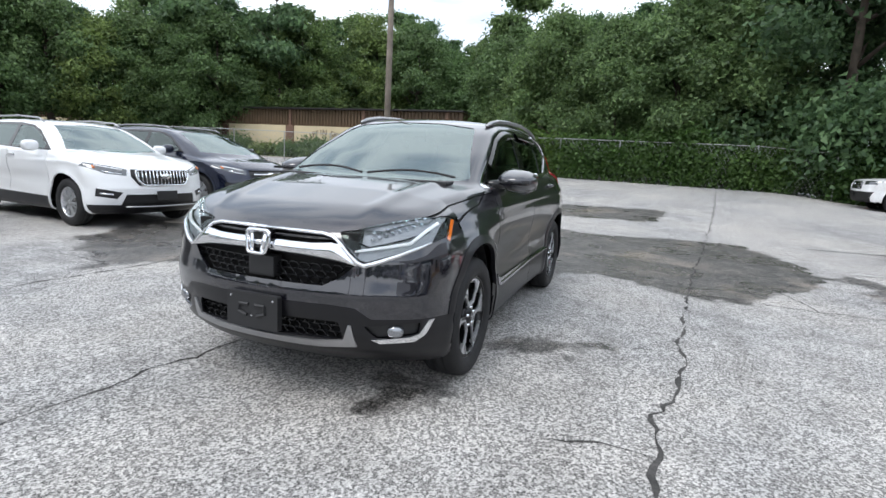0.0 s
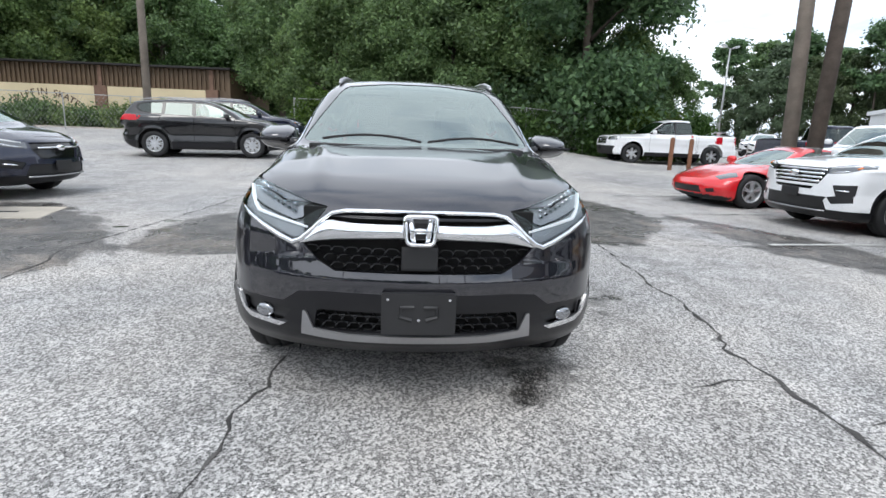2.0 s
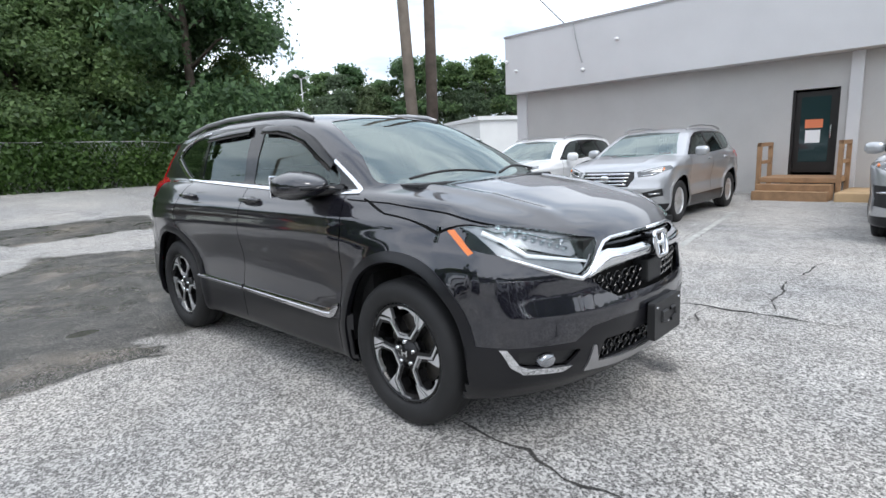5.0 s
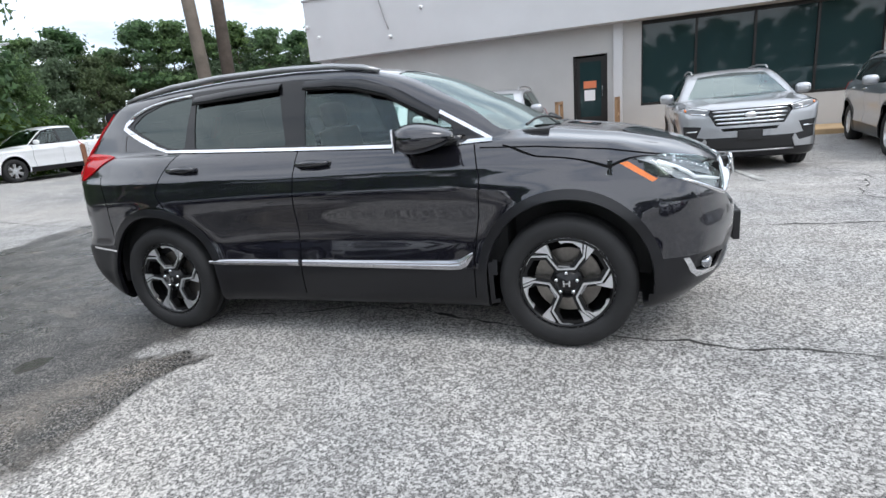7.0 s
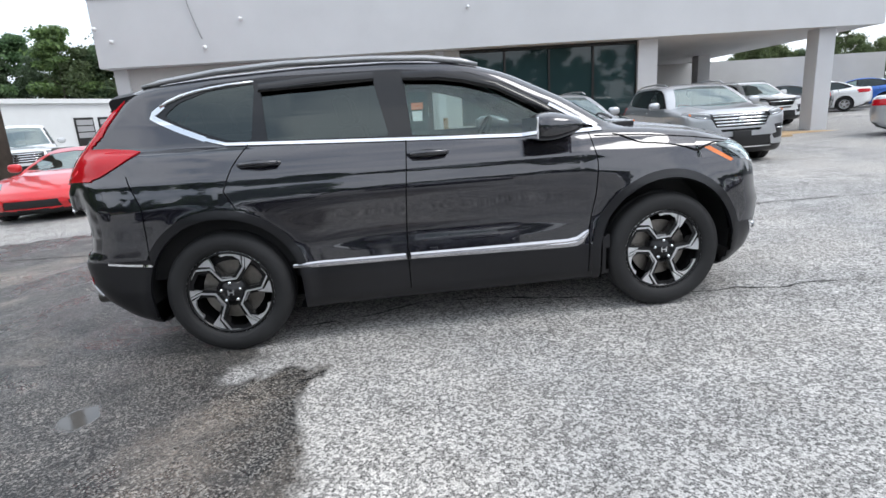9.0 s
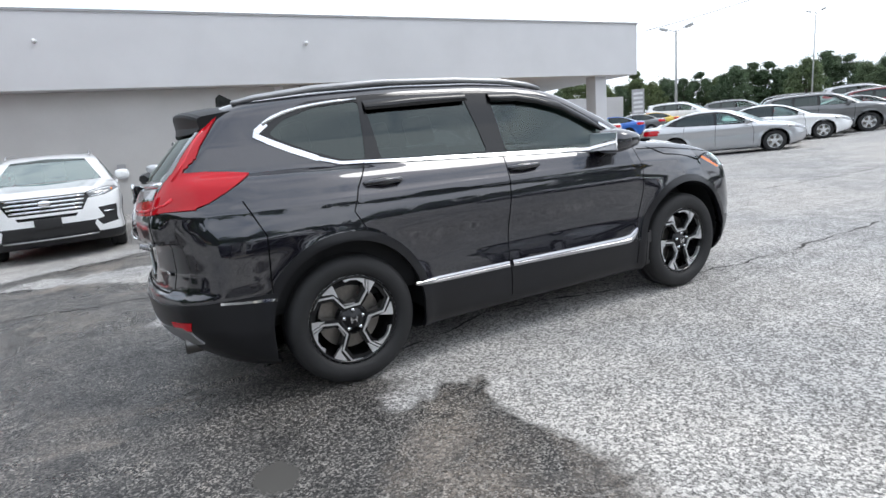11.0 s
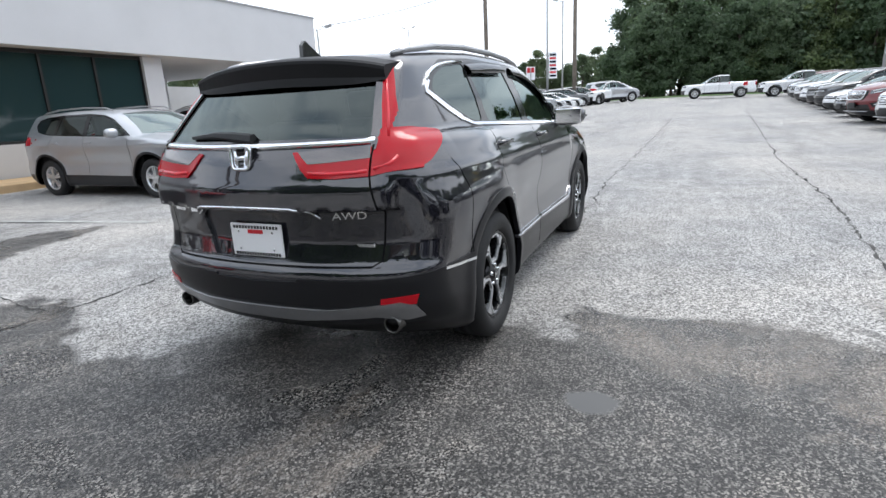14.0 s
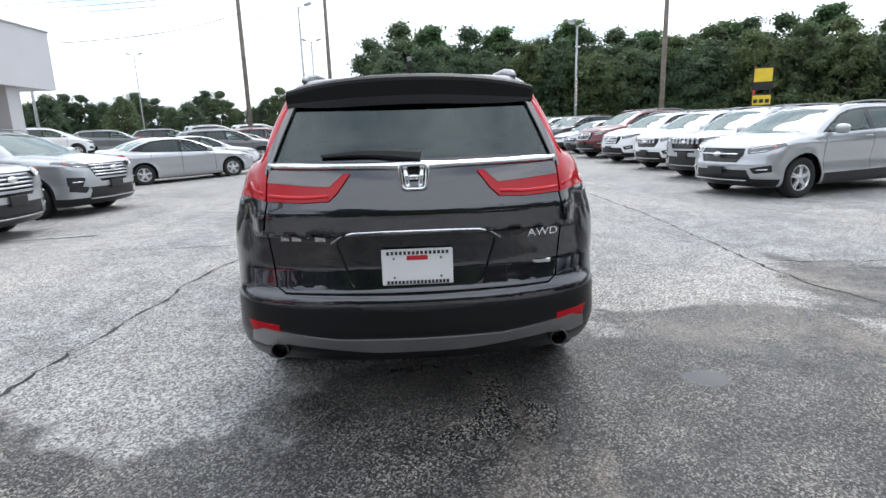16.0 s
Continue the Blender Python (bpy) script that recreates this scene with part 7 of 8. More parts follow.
# cars beyond the canopy
for kind, nm, lb, pk, x, y, r in (("sedan", "black_sedan", "black sedan parked beyond the canopy", "black_paint", 20.0, -17.5, 135), ("sedan", "white_sedan", "white sedan parked beyond the canopy", "white_paint", 21.0, -20.3, 135),
                                  ("sedan", "blue_sedan", "bright blue sedan parked beyond the canopy", "blue_paint", 21.8, -23.1, 135), ("sedan", "grey_sedan", "dark grey sedan parked beyond the canopy", "grey_paint", 23.2, -26.6, 135),
                                  ("sedan", "yellow_sedan", "yellow sedan parked beyond the canopy", "yellow_paint", 24.6, -29.8, 135), ("boxy", "white_suv", "white boxy SUV under the canopy", "white_paint", 17.0, -14.2, -95)):
    parked_car(kind, nm, lb, pk, x, y, r, (1, 1, 1), "bar", "silver", 5, "", False)
# pickups north of the showroom
parked_car("pickup", "white_pickup", "white pickup parked beyond the red coupe", "white_paint", 15.2, 12.2, -60, (1, 1, 1), "bars", "silver", 6, "", False, "truck")
parked_car("pickup", "navy_pickup", "dark blue pickup with its tail to the lot", "navy_paint", 17.0, 16.2, 95, (1, 1, 1), "bars", "silver", 6, "", False, "truck")
# far trucks by the grass verge
for x, y, r in ((-4.4, -50.5, 92), (-10.2, -48.5, 92), (5.2, -50, 150)):
    parked_car("pickup", "white_pickup", "white pickup parked by the grass verge", "white_paint", x, y, r, (1, 1, 1), "bars", "silver", 6, "trucks by the verge", False, "truck")
# packed back lot to the north-east
BACK = [("suv", "maroon_suv", "maroon_paint"), ("suv", "red_suv", "red_paint"), ("sedan", "grey_sedan", "grey_paint"), ("suv", "white_suv", "white_paint"), ("sedan", "silver_sedan", "silver_paint"), ("suv", "black_suv", "black_paint"), ("van", "white_van", "white_paint")]
for k in range(22):
    kind, nm, pk = BACK[(k * 3 + k // 7) % 7]
    a, b = k % 8, k // 8
    x, y = 21.5 + 2.9 * a, 33 - 1.6 * a + 6.5 * b
    parked_car(kind, nm, f"{nm.replace('_', ' ')} in the packed back lot", pk, x, y, -35 + 6 * ((k * 7) % 5 - 2), (1, 1, 1), "bar", "silver", 5, "packed back lot", False)
for w in WHEELS.values():
    remove_thing(w)

# ---------------------------------------------------------------- the dealer's building
MAT["stucco"] = varied(material("pale_grey_stucco", (0.62, 0.62, 0.635), 0.75), (0.62, 0.62, 0.635), 0.05, 0.5, 40.0, bumpy=0.05)
MAT["wall_lower"] = varied(material("lower_wall_paint", (0.50, 0.49, 0.48), 0.8), (0.50, 0.49, 0.48), 0.06, 0.8, 30.0, bumpy=0.05)
MAT["soffit"] = varied(material("soffit", (0.35, 0.35, 0.36), 0.8), (0.35, 0.35, 0.36), 0.06)
MAT["frame"] = material("dark_bronze_frame", (0.03, 0.028, 0.027), 0.4, 0.5)
MAT["shop_glass"] = material("teal_film_glass", (0.022, 0.044, 0.047), 0.03, 0.0, 0.5)
MAT["timber"] = varied(material("weathered_timber", (0.33, 0.20, 0.11), 0.8), (0.33, 0.20, 0.11), 0.25, 4.0, 60.0, bumpy=0.1)
MAT["room"] = material("dim_room", (0.12, 0.13, 0.13), 0.9)
FAC = Matrix.Translation((13.05, 8.3, 0.10)) @ Matrix.Rotation(math.atan2(-0.99880, -0.04888), 4, "Z") @ Matrix.Rotation(radians(0.65), 4, "Y")
# local axes: along the front, depth to the left of it
building = thing("dealer_building", "pale grey flat-roofed showroom with a deep fascia", "building", FAC)


def fac_box(name, x0, x1, y0, y1, z0, z1, mat, parent=None, label="", bev=0.0):
    return part(name, boxed(x0, x1, y0, y1, z0, z1, bev), mat, parent or building, label)


fac_box("wall", 0.15, 8.50, 0.5, 0.8, -0.3, 3.19, MAT["wall_lower"])
fac_box("wall", 9.45, 10.35, 0.5, 0.8, -0.3, 3.19, MAT["wall_lower"])
fac_box("wall", 8.50, 9.45, 0.5, 0.8, 2.46, 3.19, MAT["wall_lower"])
fac_box("wall", 10.35, 15.85, 0.5, 0.8, -0.3, 0.95, MAT["wall_lower"])
fac_box("wall", 15.85, 16.45, 0.44, 0.84, -0.3, 3.19, MAT["stucco"])
fac_box("side_wall", 0.15, 0.45, 0.8, 16.0, -0.3, 3.19, MAT["wall_lower"])
fac_box("end_wall", 16.15, 16.45, 0.84, 16.0, -0.3, 3.19, MAT["wall_lower"])
fac_box("fascia", 0.0, 23.25, 0.0, 16.0, 3.2, 5.02, MAT["stucco"], None, "smooth pale grey fascia")
fac_box("coping", -0.03, 23.28, -0.03, 16.03, 5.02, 5.08, MAT["soffit"])
fac_box("room_back", 0.6, 16.0, 6.0, 6.1, 0.0, 3.15, MAT["room"])
fac_box("room_floor", 0.46, 16.14, 0.81, 5.99, 0.0, 0.05, MAT["room"])
# shop window: frame members and panes
fac_box("window_head", 10.35, 15.85, 0.55, 0.70, 3.10, 3.19, MAT["frame"])
fac_box("window_sill", 10.35, 15.85, 0.52, 0.72, 0.95, 1.02, MAT["frame"])
for k in range(5):
    x = 10.35 + 5.5 * k / 4
    fac_box("mullion", max(10.35, x - 0.03), min(15.85, x + 0.03), 0.55, 0.70, 1.02, 3.10, MAT["frame"])
    if k < 4:
        fac_box("pane", x + 0.03, x + 5.5 / 4 - 0.03, 0.61, 0.62, 1.02, 3.10, MAT["shop_glass"])
# door with glass, frame and a small landing with timber rails
door = fac_box("door", 8.56, 9.39, 0.58, 0.63, 0.50, 2.40, MAT["frame"], None, "dark framed glass door with a paper notice")
for x0, x1 in ((8.50, 8.56), (9.39, 9.45)):
    fac_box("door_jamb", x0, x1, 0.52, 0.72, 0.45, 2.46, MAT["frame"])
fac_box("door_glass", 8.68, 9.27, 0.57, 0.58, 0.75, 2.28, MAT["shop_glass"], door)
fac_box("door_handle", 9.29, 9.32, 0.53, 0.56, 1.3, 1.6, MAT["chrome"], door)
MAT["notice"] = material("orange_notice", (0.75, 0.22, 0.10), 0.6)
fac_box("notice", 8.78, 9.14, 0.562, 0.568, 1.55, 1.75, MAT["notice"], door)
fac_box("notice_sheet", 8.80, 9.10, 0.562, 0.568, 1.2, 1.5, MAT["white_sign"], door)
fac_box("pilaster", 9.62, 9.86, 0.40, 0.5, -0.3, 3.19, MAT["stucco"])
fac_box("pilaster", 0.15, 0.55, 0.42, 0.5, -0.3, 3.19, MAT["stucco"])
# canopy columns
for x, y in ((21.45, 0.3), (21.45, 7.5)):
    fac_box("column", x, x + 0.54, y, y + 0.54, -0.6, 3.2, MAT["stucco"], None, "square rendered canopy column", 0.02)
# conduit, lamps and vents on the front
bm = bmesh.new()
tube(bm, [(2.70, -0.03, 5.0), (2.78, -0.04, 4.6), (2.95, -0.04, 4.0), (3.0, -0.03, 3.85)], 0.018, 6)
part("conduit", bm, MAT["soffit"], building, "", True)
for x, z in ((3.05, 3.62), (4.15, 4.32), (-0.02, 4.25), (0.5, 3.9), (10.6, 4.3)):
    bm = bmesh.new()
    lathe(bm, [(0.0, -0.14), (0.05, -0.12), (0.055, -0.05), (0.03, -0.03), (0.03, 0.0)], 12, "y")
    bmesh.ops.transform(bm, matrix=Matrix.Translation((max(0.1, x), 0, z)), verts=bm.verts)
    part("camera_dome", bm, MAT["white_sign"], building, "", True)
fac_box("meter_box", 1.6, 2.0, 0.38, 0.5, 1.0, 1.6, MAT["soffit"])
fac_box("junction_box", 5.3, 5.5, 0.40, 0.5, 0.9, 1.3, MAT["soffit"])
# landing and rails before the door
landing = thing("door_landing", "raised timber landing with rails at the glass door", "landing", FAC)
part("deck", boxed(8.2, 9.75, -0.75, 0.49, 0.33, 0.44, 0.01), MAT["timber"], landing)
for x in (8.15, 9.72):
    for y in (-0.75, 0.1):
        part("post", boxed(x, x + 0.09, y, y + 0.09, -0.2, 1.25, 0.008), MAT["timber"], landing)
    part("rail", boxed(x, x + 0.09, -0.75, 0.19, 1.16, 1.25, 0.008), MAT["timber"], landing)
    part("rail", boxed(x + 0.02, x + 0.07, -0.75, 0.19, 0.75, 0.83, 0.008), MAT["timber"], landing)
for k in range(2):
    part("step", boxed(8.25, 9.7, -1.05 - 0.3 * (1 - k), -0.76 - 0.3 * (1 - k) + 0.001, -0.2, 0.17 + 0.14 * k, 0.01), MAT["timber"], landing)

# tall grey pylon sign past the canopy
pylon = thing("pylon_sign", "tall grey pylon sign on a single post", "sign", pose(42.3, -48.6, ground_z(42.3, -48.6), 0, 0, 42))
part("post", boxed(-0.18, 0.18, -0.15, 0.15, -0.3, 1.3, 0.02), MAT["soffit"], pylon)
part("cabinet", boxed(-0.68, 0.68, -0.25, 0.25, 1.3, 4.2, 0.04), MAT["soffit"], pylon)
for k in range(5):
    part("sign_row", boxed(-0.5, 0.5, -0.275, 0.275, 1.6 + 0.5 * k, 1.85 + 0.5 * k, 0.01), MAT["stucco"], pylon)

# low white workshops behind
MAT["white_metal"] = varied(material("white_metal_siding", (0.72, 0.73, 0.73), 0.5), (0.72, 0.73, 0.73), 0.05, 0.6, 20.0)
shop = thing("white_workshop", "low white metal workshop with a shallow roof", "building", pose(26, 20, ground_z(26, 20), 0, 0, -28))
part("wall", boxed(0, 26, 0, 14, -0.5, 3.3), MAT["white_metal"], shop)
part("roof", boxed(-0.2, 26.2, -0.2, 14.2, 3.3, 3.55), MAT["white_metal"], shop)
part("wall", boxed(9, 26, -1.5, -0.01, -0.5, 4.2), MAT["white_metal"], shop)
for k in range(3):
    part("roll_door", boxed(11 + 4.5 * k, 14 + 4.5 * k, -1.58, -1.52, 0.0, 2.9, 0.01), MAT["soffit"], shop)
    part("roll_window", boxed(11.4 + 4.5 * k, 13.6 + 4.5 * k, -1.61, -1.585, 1.7, 2.1, 0.005), MAT["frame"], shop)

for k in range(3):
    x = 4.2 + 1.45 * k
    roll = part("roll_door", boxed(x, x + 1.15, -0.06, -0.01, 0.0, 2.5, 0.01), MAT["frame"], shop)
    for j in range(3):
        part("roll_window", boxed(x + 0.08, x + 1.07, -0.085, -0.065, 1.35 + 0.36 * j, 1.65 + 0.36 * j, 0.005), MAT["soffit"], roll)

# ---------------------------------------------------------------- the low brown building with pale panels
MAT["brown_metal"] = varied(material("brown_ribbed_metal", (0.13, 0.085, 0.05), 0.6), (0.13, 0.085, 0.05), 0.15, 1.0, 30.0)
MAT["cream"] = varied(material("cream_block", (0.62, 0.52, 0.34), 0.8), (0.62, 0.52, 0.34), 0.08, 0.6, 30.0)
MAT["brick"] = varied(material("brown_brick", (0.17, 0.10, 0.07), 0.85), (0.17, 0.10, 0.07), 0.25, 2.0, 20.0)
BAY = 7.234
INN = Matrix.Translation((-27.33, 34.29, 0.55)) @ Matrix.Rotation(math.atan2(-0.31, 7.23), 4, "Z")
inn = thing("low_brown_building", "long low brown metal building with cream wall panels", "building", INN)
part("wall", boxed(-46, 15.6, 0.12, 9, -0.6, 4.10), MAT["brown_metal"], inn)
part("roof_edge", boxed(-46.2, 15.8, -0.35, 9.2, 4.10, 4.22, 0.02), MAT["frame"], inn)
bm = bmesh.new()
for k in range(205):
    x = -46 + 0.3 * k
    box(bm, x, x + 0.06, -0.02, 0.119, 2.80, 4.09)
part("metal_ribs", bm, MAT["brown_metal"], inn)["kind"] = "stuff"
for k in range(-6, 3):
    x = BAY * k
    part("pilaster", boxed(x - 0.40, x + 0.40, -0.16, 0.11, -0.6, 2.80, 0.01), MAT["brick"], inn)
    part("pilaster_head", boxed(x - 0.12, x + 0.12, -0.10, 0.11, 2.81, 4.09, 0.01), MAT["brick"], inn)
    if k < 2:
        part("cream_panel", boxed(x + 0.41, x + BAY - 0.41, -0.06, 0.11, -0.5, 2.76, 0.01), MAT["cream"], inn, "pale cream wall panel")
# its lettering: an arc of words over a short one
MAT["sign_letter"] = material("brown_letters", (0.10, 0.06, 0.04), 0.6)
words = "GRIFFIN SKATE"
for k, ch in enumerate(words):
    if ch == " ":
        continue
    a = radians(127 - 74 * k / (len(words) - 1))
    cx, cz = 3.55 + 3.4 * math.cos(a), -1.15 + 3.4 * math.sin(a)
    text_part("letter", ch, 0.62, MAT["sign_letter"], inn, pose(cx, -0.07, cz, 90, 0, 0) @ pose(0, 0, 0, 0, 0, math.degrees(a) - 90), 0.02)
for k, ch in enumerate("INN"):
    text_part("letter", ch, 0.86, MAT["sign_letter"], inn, pose(2.85 + 0.70 * k, -0.07, 1.22, 90, 0, 0), 0.02)
part("wall_box", boxed(-10.2, -8.8, -0.40, 0.11, 3.2, 4.05, 0.03), MAT["white_metal"], inn, "white box on the wall")
# pale kerb along the road before it
kerb = mesh_object("road_kerb", boxed(-46, 16, -3.05, -2.85, -0.3, 0.14, 0.03), MAT["concrete"])
kerb.matrix_basis = INN
tagged(kerb, "pale concrete kerb along the road before the building", "kerb", kind="structure")

# ---------------------------------------------------------------- leaves, trees, bushes
def leaf_material(name, dark, light):
    m = material(name, dark, 0.55)
    geo = node(m, "ShaderNodeNewGeometry")
    c = ramp(m, geo.outputs["Random Per Island"], (0.0, dark), (0.6, tuple((a + b) / 2 for a, b in zip(dark, light))), (1.0, light))
    big = noise_at(m, coords(m), 0.35, 3.0)
    obj = node(m, "ShaderNodeObjectInfo")
    tint = ramp(m, obj.outputs["Random"], (0.0, (0.72, 0.80, 0.72)), (0.5, (1.0, 1.0, 1.0)), (1.0, (1.22, 1.10, 0.82)))
    c = mixed(m, 1.0, c, ramp(m, big, (0.3, grey(0.75)), (0.7, grey(1.25))), "MULTIPLY")
    c = mixed(m, 1.0, c, tint, "MULTIPLY")
    b = bsdf(m)
    link(m, c, b.inputs["Base Color"])
    nodes, links = m.node_tree.nodes, m.node_tree.links
    tr = nodes.new("ShaderNodeBsdfTranslucent")
    links.new(c, tr.inputs["Color"])
    mx = nodes.new("ShaderNodeMixShader")
    mx.inputs[0].default_value = 0.5
    links.new(b.outputs[0], mx.inputs[1])
    links.new(tr.outputs[0], mx.inputs[2])
    links.new(mx.outputs[0], nodes["Material Output"].inputs["Surface"])
    return m


MAT["leaf"] = leaf_material("broad_leaves", (0.085, 0.142, 0.060), (0.215, 0.320, 0.125))
MAT["leaf_dark"] = leaf_material("dark_leaves", (0.070, 0.128, 0.066), (0.175, 0.285, 0.125))
# distance haze is put into this leaf colour: greyer, with less contrast
MAT["leaf_hazed"] = leaf_material("distant_leaves", (0.088, 0.130, 0.078), (0.150, 0.212, 0.118))
MAT["leaf_vine"] = leaf_material("vine_leaves", (0.045, 0.095, 0.022), (0.13, 0.23, 0.06))
MAT["bark"] = varied(material("bark", (0.10, 0.08, 0.065), 0.9), (0.10, 0.08, 0.065), 0.3, 3.0, 40.0, bumpy=0.4)
MAT["pole_wood"] = varied(material("grey_pole_wood", (0.20, 0.17, 0.14), 0.85), (0.20, 0.17, 0.14), 0.25, 2.0, 40.0, bumpy=0.2)


def leaf_mesh(name, rng, clumps, count, size, mat, droop=0.0):
    """Many small bent leaves scattered over clumps (x, y, z, rx, ry, rz)."""
    C = np.array(clumps)
    weight = C[:, 3] * C[:, 4] + C[:, 5] * C[:, 3]
    count = count * 2
    pick = rng.choice(len(C), count, p=weight / weight.sum())
    d = rng.normal(size=(count, 3))
    d /= np.linalg.norm(d, axis=1)[:, None]
    rad = 0.40 + 0.48 * np.abs(rng.normal(size=count))
    c = C[pick, :3] + d * C[pick, 3:6] * rad[:, None]
    nrm = 0.5 * d + rng.normal(scale=0.65, size=(count, 3)) + np.array([0, 0, 0.45 - droop])
    nrm /= np.linalg.norm(nrm, axis=1)[:, None]
    t = np.cross(nrm, rng.normal(size=(count, 3)))
    t /= np.maximum(np.linalg.norm(t, axis=1), 1e-6)[:, None]
    b = np.cross(nrm, t)
    s = (size * rng.uniform(0.6, 1.35, count))[:, None]
    p0, p1 = c - t * s - b * s * 0.3, c + t * s - b * s * 0.3
    q0 = c + b * s * 0.85 + nrm * s * 0.3
    V = np.stack([p0, q0, p1], 1).reshape(-1, 3)
    i = np.arange(count) * 3
    F = np.stack([i, i + 1, i + 2], 1)
    me = bpy.data.meshes.new(name)
    me.from_pydata(V.tolist(), [], F.tolist())
    me.materials.append(mat)
    return me


def trunk_mesh(rng, height, r0, limbs, spread, crown_from):
    bm = bmesh.new()
    pts, x, y = [], 0.0, 0.0
    for k in range(8):
        t = k / 7
        pts.append((x, y, height * 0.92 * t - 0.2))
        x += rng.normal() * 0.10
        y += rng.normal() * 0.10
    tube(bm, pts, [r0 * (1 - 0.85 * k / 7) * (1.25 if k == 0 else 1) for k in range(8)], 8)
    ends = []
    for k in range(limbs):
        t = crown_from + (0.95 - crown_from) * (k + 0.5) / limbs
        base = Vector(pts[min(6, int(t * 7))])
        a = 2.4 * k + rng.uniform(-0.4, 0.4)
        ln = spread * (1.1 - 0.7 * (t - crown_from) / (1 - crown_from)) * rng.uniform(0.7, 1.1)
        tip = base + Vector((math.cos(a) * ln, math.sin(a) * ln, ln * rng.uniform(0.25, 0.7)))
        mid = (base + tip) / 2 + Vector((0, 0, 0.12 * ln))
        tube(bm, [base, mid, tip], [r0 * 0.35, r0 * 0.2, r0 * 0.07], 5)
        ends.append(tip)
    me = bpy.data.meshes.new("trunk")
    bm.to_mesh(me)
    bm.free()
    me.materials.append(MAT["bark"])
    me.polygons.foreach_set("use_smooth", [True] * len(me.polygons))
    return me, ends


def broad_tree(seed, height, spread, leaves, size, mat, low=0.25):
    rng = np.random.default_rng(seed)
    trunk, ends = trunk_mesh(rng, height, 0.16 + height * 0.012, 14, spread * 0.8, low)
    clumps = [(e.x, e.y, e.z, rng.uniform(.5, .9) * spread * 0.36, rng.uniform(.5, .9) * spread * 0.36, rng.uniform(.4, .75) * spread * 0.30) for e in ends]
    for k in range(60):
        z = height * rng.uniform(low, 1.0)
        t = (z / height - low) / (1 - low)
        r = spread * (math.sin(math.pi * min(1, 0.18 + 0.82 * t)) ** 0.6) * rng.uniform(0.35, 0.95)
        a = rng.uniform(0, 2 * math.pi)
        q = spread * rng.uniform(0.10, 0.30)
        clumps.append((r * math.cos(a), r * math.sin(a), z, q, q, q * 0.75))
    return trunk, leaf_mesh("crown", rng, clumps, leaves, size, mat)


def pine_tree(seed, height, leaves, size):
    rng = np.random.default_rng(seed)
    trunk, _ = trunk_mesh(rng, height, 0.20, 8, height * 0.16, 0.55)
    clumps = []
    for k in range(26):
        t = rng.uniform(0.48, 1.0)
        r = height * 0.17 * (1.15 - t) * 2.0 * rng.uniform(0.3, 1.0)
        a = rng.uniform(0, 2 * math.pi)
        q = height * rng.uniform(0.035, 0.07)
        clumps.append((r * math.cos(a), r * math.sin(a), t * height, q * 1.3, q * 1.3, q * 0.6))
    return trunk, leaf_mesh("crown", rng, clumps, leaves, size, MAT["leaf_dark"])


TREES = {"broad_a": broad_tree(1, 13.0, 4.6, 15000, 0.145, MAT["leaf"]), "broad_b": broad_tree(2, 15.0, 5.2, 16000, 0.15, MAT["leaf_dark"]), "broad_c": broad_tree(3, 10.5, 4.2, 14000, 0.14, MAT["leaf"], 0.10),
         "pine_a": pine_tree(4, 18.0, 4500, 0.24), "pine_b": pine_tree(5, 16.0, 4200, 0.24), "big": broad_tree(6, 15.0, 6.0, 27000, 0.15, MAT["leaf_dark"], 0.03), "near": broad_tree(7, 11.0, 4.4, 19000, 0.13, MAT["leaf"], 0.03),
         "far_a": broad_tree(8, 13.0, 5.0, 7500, 0.22, MAT["leaf_hazed"], 0.08), "far_b": broad_tree(9, 15.0, 5.6, 8000, 0.23, MAT["leaf_hazed"], 0.08), "far_c": broad_tree(10, 11.0, 5.0, 7500, 0.22, MAT["leaf_hazed"], 0.04), "far_p": pine_tree(12, 17.0, 3500, 0.28)}
TREE_LABEL = {"broad_a": "leafy green broadleaf tree at the edge of the lot", "broad_b": "tall dark green broadleaf tree in the wood", "broad_c": "bushy green tree branching from low down", "pine_a": "tall pine with a bare straight trunk", "pine_b": "slim pine with a high ragged crown",
              "big": "huge dense dark green tree with low boughs", "near": "dense green tree hung with creepers behind the fence",
              "far_a": "leafy green tree in the distant wood", "far_b": "dark green tree in the distant wood", "far_c": "bushy green tree in the distant wood", "far_p": "ragged pine in the distant wood"}


def tree(kind, x, y, scale=1.0, turn=0.0, stretch=1.0, group="wood round the lot", far=0.0):
    ob = thing("tree", TREE_LABEL[kind], "tree", pose(x, y, ground_z(x, y) + far, 0, 0, turn) @ Matrix.Diagonal((scale, scale, scale * stretch, 1)), group)
    for nm, me in zip(("trunk", "crown"), TREES[kind]):
        o = new(nm, me)
        o.parent = ob
    return ob


rng = random.Random(5)
# wood behind the brown building
for k in range(34):
    a = radians(88 + 80 * k / 33)
    r = 56 + rng.uniform(-3, 9)
    kind = ("broad_b", "pine_a", "broad_a", "broad_b", "pine_b")[k % 5]
    tree(kind, r * math.cos(a), r * math.sin(a) - 4, rng.uniform(0.80, 1.08), rng.uniform(0, 360))
for k in range(22):
    a = radians(90 + 74 * k / 21)
    r = 50 + rng.uniform(-2, 3)
    tree(("broad_c", "broad_a")[k % 2], r * math.cos(a), r * math.sin(a), rng.uniform(0.75, 1.0), rng.uniform(0, 360))
